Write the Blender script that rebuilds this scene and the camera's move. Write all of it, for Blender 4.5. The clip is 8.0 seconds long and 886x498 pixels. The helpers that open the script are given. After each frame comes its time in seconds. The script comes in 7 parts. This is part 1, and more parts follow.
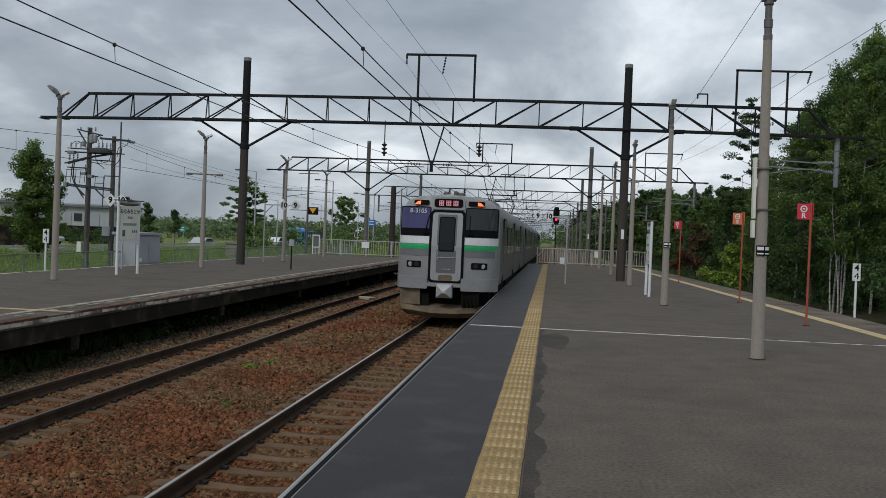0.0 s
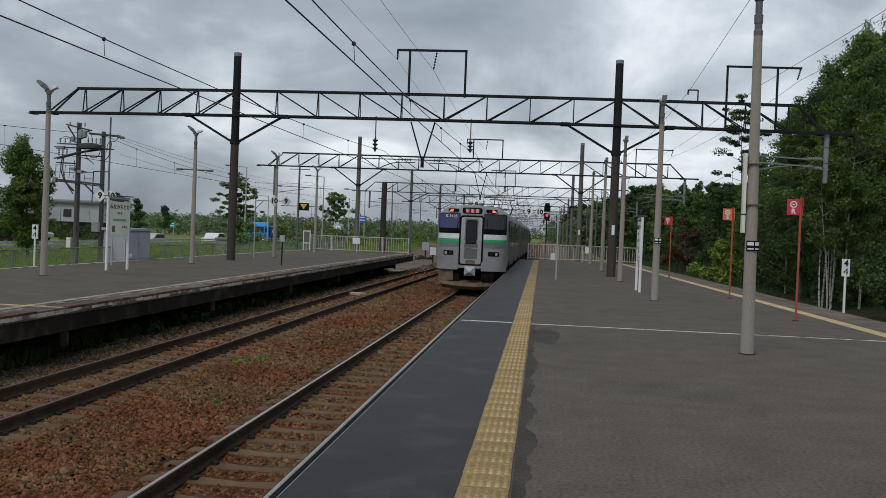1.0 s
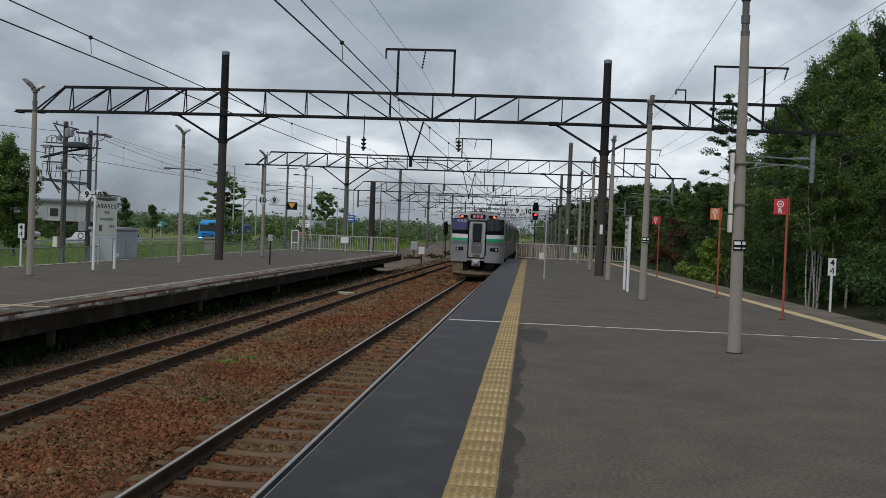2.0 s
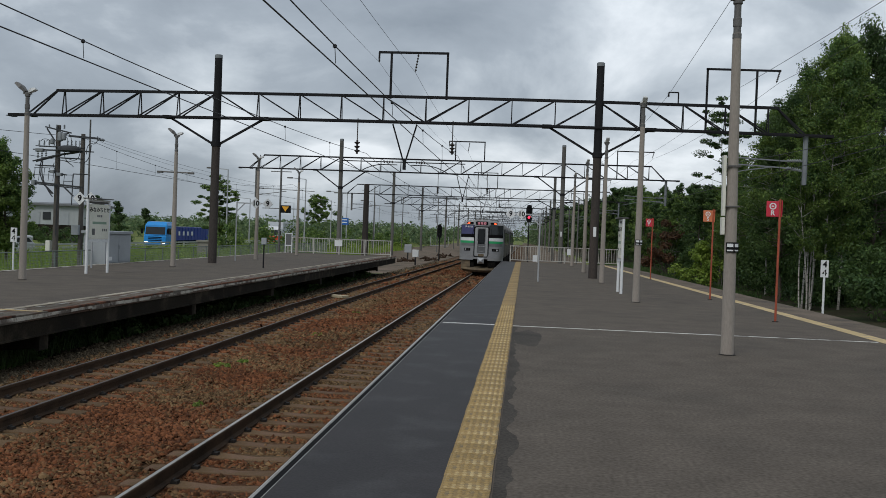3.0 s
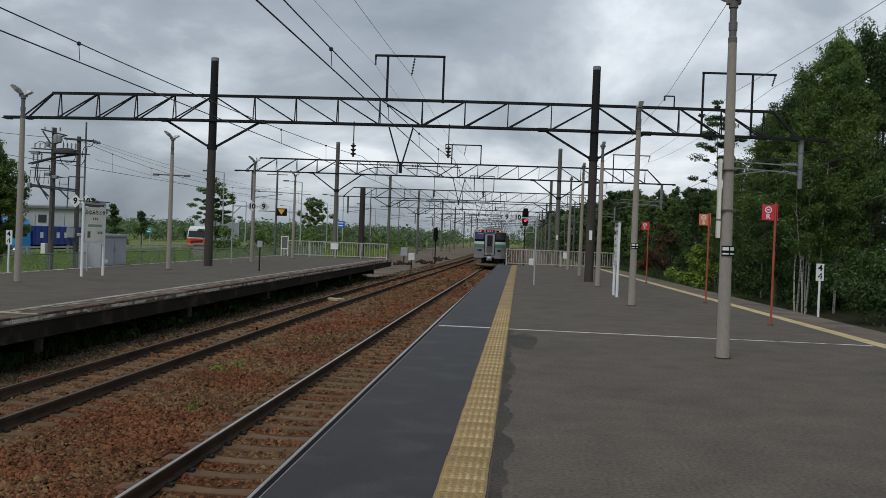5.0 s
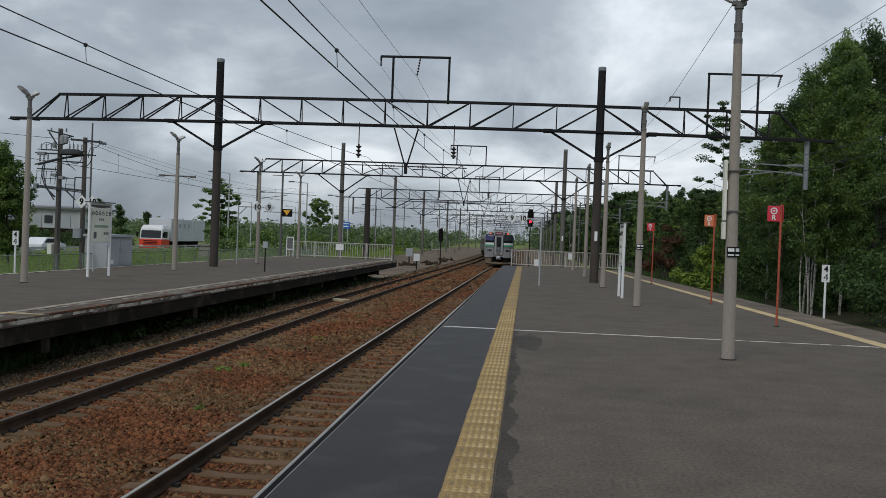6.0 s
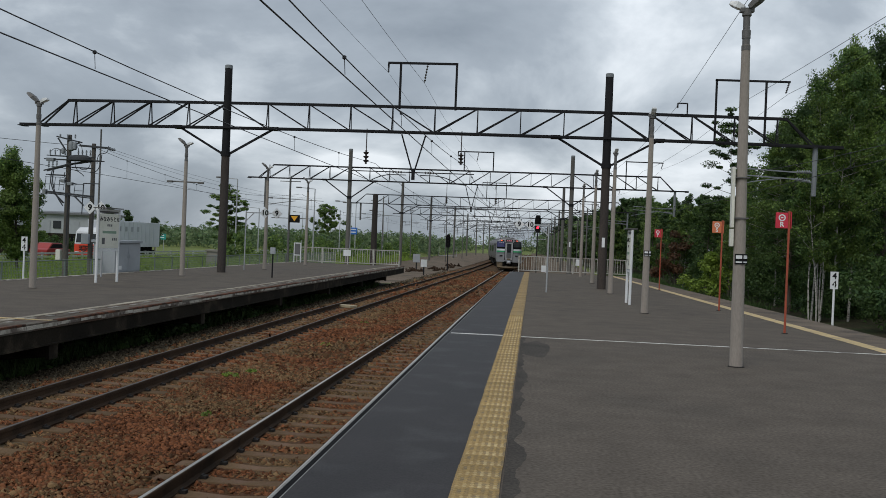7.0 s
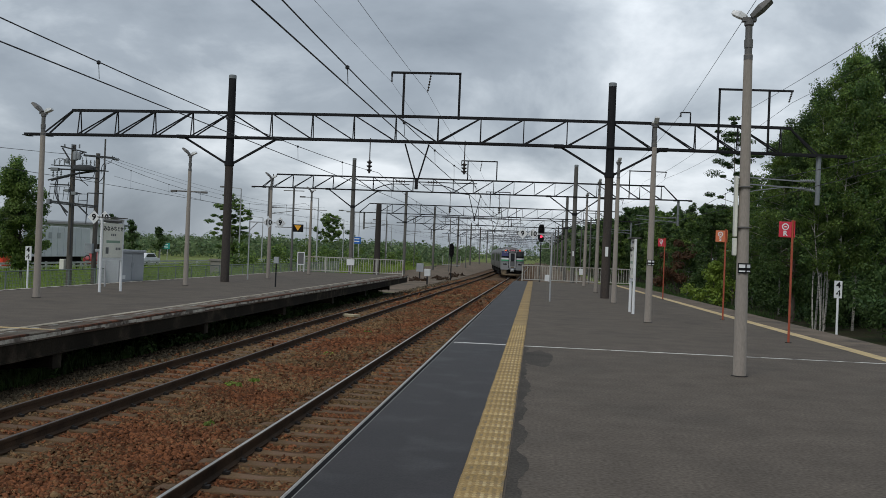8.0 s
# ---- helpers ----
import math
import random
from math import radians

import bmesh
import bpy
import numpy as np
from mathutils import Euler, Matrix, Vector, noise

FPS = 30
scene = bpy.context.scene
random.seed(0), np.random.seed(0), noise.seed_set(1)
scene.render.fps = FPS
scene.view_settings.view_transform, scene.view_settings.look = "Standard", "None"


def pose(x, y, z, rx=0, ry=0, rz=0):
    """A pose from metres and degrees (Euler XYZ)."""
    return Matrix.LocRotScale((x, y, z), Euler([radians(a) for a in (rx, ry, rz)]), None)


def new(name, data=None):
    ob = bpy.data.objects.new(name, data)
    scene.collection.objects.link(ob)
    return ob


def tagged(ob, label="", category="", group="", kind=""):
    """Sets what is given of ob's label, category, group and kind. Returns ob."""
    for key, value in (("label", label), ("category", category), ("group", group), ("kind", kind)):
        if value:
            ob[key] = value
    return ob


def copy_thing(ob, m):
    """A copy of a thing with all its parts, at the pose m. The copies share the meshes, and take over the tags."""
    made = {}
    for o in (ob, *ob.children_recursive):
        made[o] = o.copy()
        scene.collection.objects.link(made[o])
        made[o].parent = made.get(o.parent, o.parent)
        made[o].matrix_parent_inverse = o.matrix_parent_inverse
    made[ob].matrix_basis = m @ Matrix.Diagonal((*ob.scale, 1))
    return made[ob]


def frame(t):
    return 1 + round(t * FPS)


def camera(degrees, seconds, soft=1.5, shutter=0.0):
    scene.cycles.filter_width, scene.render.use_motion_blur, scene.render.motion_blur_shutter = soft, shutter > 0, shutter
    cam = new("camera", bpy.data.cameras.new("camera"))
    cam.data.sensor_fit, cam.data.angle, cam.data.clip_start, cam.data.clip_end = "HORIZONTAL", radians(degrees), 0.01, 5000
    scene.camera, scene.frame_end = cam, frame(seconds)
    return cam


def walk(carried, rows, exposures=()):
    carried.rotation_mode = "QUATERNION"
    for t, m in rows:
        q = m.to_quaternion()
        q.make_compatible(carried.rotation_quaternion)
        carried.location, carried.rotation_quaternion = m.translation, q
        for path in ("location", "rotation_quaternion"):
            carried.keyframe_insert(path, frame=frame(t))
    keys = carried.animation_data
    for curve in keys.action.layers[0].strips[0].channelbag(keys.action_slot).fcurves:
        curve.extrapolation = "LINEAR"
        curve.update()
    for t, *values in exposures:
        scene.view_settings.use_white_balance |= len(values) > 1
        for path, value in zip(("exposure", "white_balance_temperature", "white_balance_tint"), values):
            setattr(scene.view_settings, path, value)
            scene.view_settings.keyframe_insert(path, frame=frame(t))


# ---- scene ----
cam = camera(51.0, 8.0, 0.85)
EYE = (0.0, 0.0, 1.66)
# time, yaw, pitch, roll, and the sway of the holder's arm
TURNS = [(0.0, 6.655, -0.908, -2.252, 0, 0, 0), (0.5, 6.380, -0.839, -2.267, 0, 0.014, -0.006), (1.0, 6.094, -1.132, -2.257, -0.001, 0.005, -0.011), (1.5, 5.699, -1.204, -2.272, 0, 0.002, -0.013),
         (3.0, 5.013, -0.963, -2.126, 0.013, -0.005, -0.006), (3.5, 4.848, -0.955, -1.980, 0.011, -0.010, -0.011), (4.0, 4.699, -0.819, -1.993, 0.017, -0.016, 0.002), (4.5, 4.718, -0.761, -2.152, 0.016, -0.001, -0.009),
         (6.0, 5.094, -0.714, -2.236, 0.016, -0.023, -0.007), (6.5, 5.629, -0.516, -2.278, 0.007, -0.018, 0.003), (7.0, 5.541, -0.375, -2.305, 0.016, -0.024, 0.007), (7.5, 5.816, 0.021, -2.124, 0.025, -0.041, 0.010), (8.0, 5.760, 0.185, -2.264, 0.027, -0.029, 0.009)]
walk(cam, [(t, pose(EYE[0] + dx, EYE[1] + dy, EYE[2] + dz, 90 + pitch, roll, yaw)) for t, yaw, pitch, roll, dx, dy, dz in TURNS], [(0.0, 0.0), (8.0, 0.0)])

# ---------------- light ----------------
SUN_UP, SUN_ROUND = 48, 205
CLOUD_AT = (1.7, 0.4)
world = bpy.data.worlds.new("sky")
scene.world = world
world.use_nodes = True
wn, wl = world.node_tree.nodes, world.node_tree.links
wn.clear()


def sky_world():
    out = wn.new("ShaderNodeOutputWorld")
    bg = wn.new("ShaderNodeBackground")
    sky = wn.new("ShaderNodeTexSky")
    sky.sky_type, sky.sun_disc = "NISHITA", False
    sky.sun_elevation, sky.sun_rotation = radians(SUN_UP), radians(SUN_ROUND)
    dim = wn.new("ShaderNodeVectorMath")
    dim.operation = "SCALE"
    dim.inputs["Scale"].default_value = 0.10
    wl.new(sky.outputs[0], dim.inputs[0])
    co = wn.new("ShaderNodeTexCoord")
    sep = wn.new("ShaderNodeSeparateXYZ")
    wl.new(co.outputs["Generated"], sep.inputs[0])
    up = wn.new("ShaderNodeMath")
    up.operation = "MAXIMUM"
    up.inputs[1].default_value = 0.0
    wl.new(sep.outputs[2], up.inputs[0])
    lift = wn.new("ShaderNodeMath")
    lift.operation = "ADD"
    lift.inputs[1].default_value = 0.55
    wl.new(up.outputs[0], lift.inputs[0])
    plane = wn.new("ShaderNodeVectorMath")
    plane.operation = "DIVIDE"
    wl.new(co.outputs["Generated"], plane.inputs[0])
    wl.new(lift.outputs[0], plane.inputs[1])
    flat = wn.new("ShaderNodeVectorMath")
    flat.operation = "MULTIPLY"
    flat.inputs[1].default_value = (-0.85, 1.05, 0.0)
    shift = wn.new("ShaderNodeVectorMath")
    shift.operation = "ADD"
    shift.inputs[1].default_value = (CLOUD_AT[0], CLOUD_AT[1], 0.0)
    wl.new(plane.outputs[0], flat.inputs[0])
    big = wn.new("ShaderNodeTexNoise")
    big.inputs["Scale"].default_value, big.inputs["Detail"].default_value = 2.7, 7.0
    big.inputs["Roughness"].default_value, big.inputs["Distortion"].default_value = 0.56, 0.3
    wl.new(flat.outputs[0], shift.inputs[0])
    wl.new(shift.outputs[0], big.inputs["Vector"])
    ramp = wn.new("ShaderNodeValToRGB")
    e = ramp.color_ramp.elements
    e[0].position, e[0].color = 0.30, (0.25, 0.295, 0.35, 1)
    e[1].position, e[1].color = 0.72, (0.97, 1.03, 1.09, 1)
    m = e.new(0.50)
    m.color = (0.41, 0.467, 0.532, 1)
    m = e.new(0.60)
    m.color = (0.62, 0.685, 0.75, 1)
    # the cover is thinner over the wood and in a slit above the line's end, thicker over the meadow
    total = big.outputs["Fac"]
    for bearing, rise, reach, squash, gain in ((7.5, 8.5, 0.27, 1.1, 0.15), (6, 15, 0.2, 1.2, 0.08), (19, 18, 0.2, 1.3, -0.04), (-27, 15, 0.34, 1.1, -0.045), (-11.2, 4.7, 0.07, 3.4, 0.24)):
        mid = Vector((math.sin(radians(bearing)) * math.cos(radians(rise)), math.cos(radians(bearing)) * math.cos(radians(rise)), math.sin(radians(rise))))
        off = wn.new("ShaderNodeVectorMath")
        off.operation = "SUBTRACT"
        off.inputs[1].default_value = mid
        wl.new(co.outputs["Generated"], off.inputs[0])
        wide = wn.new("ShaderNodeVectorMath")
        wide.operation = "MULTIPLY"
        wide.inputs[1].default_value = (1.0, 1.0, squash)
        wl.new(off.outputs[0], wide.inputs[0])
        far = wn.new("ShaderNodeVectorMath")
        far.operation = "LENGTH"
        wl.new(wide.outputs[0], far.inputs[0])
        thin = wn.new("ShaderNodeMapRange")
        thin.interpolation_type = "SMOOTHSTEP"
        thin.inputs[1].default_value, thin.inputs[2].default_value, thin.inputs[3].default_value, thin.inputs[4].default_value = 0.0, reach, gain, 0.0
        wl.new(far.outputs["Value"], thin.inputs[0])
        plus = wn.new("ShaderNodeMath")
        plus.operation = "ADD"
        wl.new(total, plus.inputs[0])
        wl.new(thin.outputs[0], plus.inputs[1])
        total = plus.outputs[0]
    wl.new(total, ramp.inputs[0])
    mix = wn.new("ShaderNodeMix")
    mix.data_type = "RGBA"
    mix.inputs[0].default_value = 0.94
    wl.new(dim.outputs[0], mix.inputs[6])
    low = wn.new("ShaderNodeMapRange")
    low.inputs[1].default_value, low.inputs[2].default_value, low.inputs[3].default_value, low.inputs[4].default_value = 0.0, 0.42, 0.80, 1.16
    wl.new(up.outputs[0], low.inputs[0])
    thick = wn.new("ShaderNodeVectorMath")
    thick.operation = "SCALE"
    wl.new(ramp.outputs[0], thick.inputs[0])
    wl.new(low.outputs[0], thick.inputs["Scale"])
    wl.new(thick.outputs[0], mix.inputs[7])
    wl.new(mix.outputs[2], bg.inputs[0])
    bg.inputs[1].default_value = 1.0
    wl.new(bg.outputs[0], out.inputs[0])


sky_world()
sun = new("sun", bpy.data.lights.new("sun", "SUN"))
sun.data.energy, sun.data.angle, sun.data.color = 1.1, radians(25), (1.0, 0.96, 0.9)
sun.matrix_world = pose(0, 0, 30, 90 - SUN_UP, 0, 180 - SUN_ROUND)


# ---------------- materials ----------------
def mat(name, col, rough=0.7, metal=0.0, fine=(60, 0.12), broad=(1.2, 0.15), bump=0.15, other=None, other_at=(0.55, 0.75), other_scale=3.0, rand=0.0, island=False, spec=0.5, stretch=(1, 1, 1)):
    """Colour varied by a fine and a broad noise, with stains of another colour and a fine relief."""
    m = bpy.data.materials.new(name)
    m.use_nodes = True
    n, l = m.node_tree.nodes, m.node_tree.links
    b = n["Principled BSDF"]
    b.inputs["Roughness"].default_value, b.inputs["Metallic"].default_value = rough, metal
    b.inputs["Specular IOR Level"].default_value = spec if rough < 0.68 else 0.14
    co = n.new("ShaderNodeTexCoord")
    mp = n.new("ShaderNodeMapping")
    mp.inputs["Scale"].default_value = stretch
    l.new(co.outputs["Object"], mp.inputs[0])

    def noise_tex(scale, detail=4.0):
        t = n.new("ShaderNodeTexNoise")
        t.inputs["Scale"].default_value, t.inputs["Detail"].default_value = scale, detail
        l.new(mp.outputs[0], t.inputs["Vector"])
        return t

    def span(src, lo, hi, a=0.3, z=0.7):
        r = n.new("ShaderNodeMapRange")
        r.inputs[1].default_value, r.inputs[2].default_value, r.inputs[3].default_value, r.inputs[4].default_value = a, z, lo, hi
        l.new(src, r.inputs[0])
        return r.outputs[0]

    f, g = noise_tex(fine[0]), noise_tex(broad[0])
    mul = n.new("ShaderNodeMath")
    mul.operation = "MULTIPLY"
    l.new(span(f.outputs["Fac"], 1 - fine[1], 1 + fine[1]), mul.inputs[0])
    l.new(span(g.outputs["Fac"], 1 - broad[1], 1 + broad[1]), mul.inputs[1])
    last = mul.outputs[0]
    if rand or island:
        src = n.new("ShaderNodeNewGeometry").outputs["Random Per Island"] if island else n.new("ShaderNodeObjectInfo").outputs["Random"]
        k = n.new("ShaderNodeMath")
        k.operation = "MULTIPLY"
        l.new(span(src, 1 - rand, 1 + rand, 0, 1), k.inputs[0])
        l.new(last, k.inputs[1])
        last = k.outputs[0]
    base = n.new("ShaderNodeRGB")
    base.outputs[0].default_value = (*col, 1)
    cc = base.outputs[0]
    if other is not None:
        mx = n.new("ShaderNodeMix")
        mx.data_type = "RGBA"
        mx.inputs[7].default_value = (*other, 1)
        l.new(cc, mx.inputs[6])
        if island:
            gi = n.new("ShaderNodeNewGeometry").outputs["Random Per Island"]
            wob = n.new("ShaderNodeMath")
            wob.operation = "MULTIPLY"
            wob.inputs[1].default_value = 7.31
            l.new(gi, wob.inputs[0])
            fr = n.new("ShaderNodeMath")
            fr.operation = "FRACT"
            l.new(wob.outputs[0], fr.inputs[0])
            t = noise_tex(other_scale)
            ad = n.new("ShaderNodeMath")
            ad.operation = "ADD"
            l.new(fr.outputs[0], ad.inputs[0])
            l.new(span(t.outputs["Fac"], -0.8, 0.8), ad.inputs[1])
            l.new(span(ad.outputs[0], 0, 1, *other_at), mx.inputs[0])
        else:
            t = noise_tex(other_scale, 7.0)
            l.new(span(t.outputs["Fac"], 0, 1, *other_at), mx.inputs[0])
        cc = mx.outputs[2]
    sc = n.new("ShaderNodeVectorMath")
    sc.operation = "SCALE"
    l.new(cc, sc.inputs[0])
    l.new(last, sc.inputs["Scale"])
    l.new(sc.outputs[0], b.inputs["Base Color"])
    if bump:
        bp = n.new("ShaderNodeBump")
        bp.inputs["Strength"].default_value, bp.inputs["Distance"].default_value = bump, 0.01
        l.new(f.outputs["Fac"], bp.inputs["Height"])
        l.new(bp.outputs[0], b.inputs["Normal"])
    return m


def glow(name, col, strength):
    m = bpy.data.materials.new(name)
    m.use_nodes = True
    b = m.node_tree.nodes["Principled BSDF"]
    b.inputs["Base Color"].default_value = (*col, 1)
    b.inputs["Emission Color"].default_value = (*col, 1)
    b.inputs["Emission Strength"].default_value = strength
    return m


def dark_glass(name, col, rough=0.05):
    m = bpy.data.materials.new(name)
    m.use_nodes = True
    b = m.node_tree.nodes["Principled BSDF"]
    b.inputs["Base Color"].default_value = (*col, 1)
    b.inputs["Roughness"].default_value = rough
    b.inputs["Specular IOR Level"].default_value = 0.3
    return m


ASPHALT = mat("platform_asphalt", (0.104, 0.087, 0.071), 0.88, fine=(30, 0.30), broad=(2.0, 0.13), bump=0.2, other=(0.083, 0.071, 0.059), other_at=(0.5, 0.72), other_scale=0.55)
ASPHALT_DARK = mat("edge_asphalt", (0.0228, 0.0190, 0.0190), 0.6, spec=0.24, fine=(55, 0.3), broad=(1.1, 0.18), bump=0.14, other=(0.044, 0.041, 0.041), other_at=(0.52, 0.72), other_scale=1.7)
PATCH = mat("asphalt_patch", (0.056, 0.049, 0.042), 0.88, fine=(38, 0.34), broad=(1.5, 0.25), bump=0.18)
TACTILE = mat("tactile_tile", (0.315, 0.215, 0.092), 0.8, fine=(50, 0.25), broad=(2.5, 0.2), bump=0.15, rand=0.12, other=(0.20, 0.155, 0.095), other_at=(0.45, 0.68), other_scale=9)
TACTILE_STUD = mat("tactile_stud", (0.35, 0.245, 0.108), 0.75, fine=(50, 0.2), broad=(1.4, 0.25), bump=0.1, rand=0.14, other=(0.46, 0.37, 0.21), other_at=(0.5, 0.7), other_scale=2.2)
FAR_WALK = mat("far_walk_concrete", (0.138, 0.110, 0.085), 0.9, fine=(50, 0.2), broad=(0.8, 0.2), bump=0.3, other=(0.085, 0.072, 0.06), other_at=(0.48, 0.7), other_scale=1.2)
WHITE_LINE = mat("worn_white_paint", (0.62, 0.61, 0.58), 0.7, fine=(40, 0.15), broad=(2, 0.15), other=(0.2, 0.19, 0.18), other_at=(0.52, 0.66), other_scale=4)
NOSING = mat("platform_nosing", (0.27, 0.265, 0.25), 0.7, fine=(30, 0.15), other=(0.2, 0.19, 0.17), other_at=(0.55, 0.7), other_scale=5)
YELLOW_LINE = mat("yellow_line_paint", (0.50, 0.38, 0.20), 0.75, fine=(40, 0.15), other=(0.30, 0.25, 0.19), other_at=(0.5, 0.7), other_scale=3)
CONCRETE = mat("weathered_concrete", (0.27, 0.255, 0.225), 0.85, fine=(45, 0.15), broad=(0.8, 0.22), bump=0.3, other=(0.12, 0.105, 0.09), other_at=(0.5, 0.72), other_scale=1.6)
# blotchy stains, plus the shade under the far platform put into the colour
CONCRETE_DARK = mat("stained_shaded_concrete", (0.015, 0.012, 0.008), 0.9, fine=(25, 0.3), broad=(0.8, 0.4), bump=0.4, other=(0.050, 0.040, 0.028), other_at=(0.54, 0.74), other_scale=1.6)
SLEEPER = mat("sleeper_concrete", (0.122, 0.077, 0.042), 0.9, fine=(60, 0.18), broad=(2.0, 0.2), bump=0.4, rand=0.18, other=(0.13, 0.08, 0.055), other_at=(0.45, 0.7), other_scale=4)
STONE = mat("ballast_stone", (0.145, 0.057, 0.026), 0.95, fine=(90, 0.15), broad=(0.6, 0.2), bump=0.2, island=True, rand=0.6, other=(0.140, 0.088, 0.044), other_at=(0.30, 0.80), other_scale=0.5)
STONE_GREY = mat("verge_stone", (0.078, 0.060, 0.038), 0.95, fine=(90, 0.15), broad=(0.6, 0.25), bump=0.2, island=True, rand=0.6, other=(0.12, 0.095, 0.062), other_at=(0.4, 0.9), other_scale=0.8)
BALLAST = mat("ballast_bed", (0.078, 0.036, 0.017), 0.95, fine=(26, 0.45), broad=(0.5, 0.25), bump=1.0, other=(0.10, 0.07, 0.04), other_at=(0.42, 0.62), other_scale=0.5)
RAIL_TOP = mat("polished_rail", (0.50, 0.46, 0.41), 0.36, 0.9, fine=(20, 0.1), broad=(1, 0.12), bump=0.02)
RAIL = mat("rusty_rail", (0.052, 0.032, 0.020), 0.85, 0.0, fine=(50, 0.2), broad=(1.0, 0.25), bump=0.2, other=(0.032, 0.021, 0.014), other_at=(0.5, 0.7))
CLIP = mat("rail_clip_iron", (0.03, 0.027, 0.025), 0.7, 0.3)
POLE = mat("light_pole_concrete", (0.31, 0.275, 0.24), 0.72, fine=(50, 0.10), broad=(0.8, 0.14), bump=0.12, other=(0.26, 0.22, 0.19), other_at=(0.5, 0.75), other_scale=1.5, stretch=(1, 1, 0.3))
GANTRY_POLE = mat("gantry_pole_paint", (0.050, 0.043, 0.039), 0.75, 0.0, fine=(40, 0.2), broad=(0.7, 0.25), bump=0.15, other=(0.075, 0.06, 0.052), other_at=(0.48, 0.72), other_scale=1.2, stretch=(1, 1, 0.25))
STEEL = mat("dark_truss_steel", (0.018, 0.018, 0.02), 0.75, 0.0, fine=(40, 0.2), broad=(0.8, 0.2), bump=0.1)
GALV = mat("galvanised_steel", (0.40, 0.41, 0.42), 0.5, 0.3, fine=(40, 0.1), broad=(1, 0.15), bump=0.08)
WIRE = mat("overhead_wire", (0.035, 0.036, 0.04), 0.6, 0.3, bump=0)
PORCELAIN = mat("insulator_glaze", (0.05, 0.04, 0.036), 0.35, bump=0)
RED = mat("red_sign", (0.62, 0.03, 0.06), 0.5, fine=(20, 0.05), bump=0.03)
RED_POST = mat("red_post_paint", (0.36, 0.075, 0.035), 0.6, fine=(30, 0.12), broad=(1.5, 0.2), other=(0.2, 0.06, 0.035), other_at=(0.55, 0.75))
ORANGE = mat("faded_orange_sign", (0.66, 0.19, 0.08), 0.55, fine=(20, 0.06), bump=0.03)
WHITE = mat("white_paint", (0.72, 0.73, 0.73), 0.5, fine=(25, 0.05), broad=(1.2, 0.08), bump=0.04)
CREAM = mat("aged_sign_face", (0.70, 0.69, 0.60), 0.5, fine=(25, 0.05), broad=(1.5, 0.1), bump=0.03)
GREY_PAINT = mat("grey_cabinet_paint", (0.33, 0.35, 0.37), 0.6, fine=(25, 0.06), broad=(1, 0.1), bump=0.05)
BLACK = mat("black_lettering", (0.015, 0.015, 0.016), 0.8, bump=0)
BLACK.node_tree.nodes["Principled BSDF"].inputs["Specular IOR Level"].default_value = 0.02
GRASS = mat("meadow_ground", (0.145, 0.185, 0.048), 0.95, fine=(6, 0.35), broad=(0.12, 0.3), bump=0.8, other=(0.13, 0.13, 0.055), other_at=(0.45, 0.7), other_scale=0.35)
ROAD = mat("road_asphalt", (0.075, 0.075, 0.077), 0.9, fine=(30, 0.15), broad=(0.2, 0.15))
DIRT = mat("yard_dirt", (0.15, 0.115, 0.085), 0.95, fine=(14, 0.3), broad=(0.4, 0.25), bump=0.6, other=(0.09, 0.075, 0.055), other_at=(0.45, 0.7), other_scale=0.6)


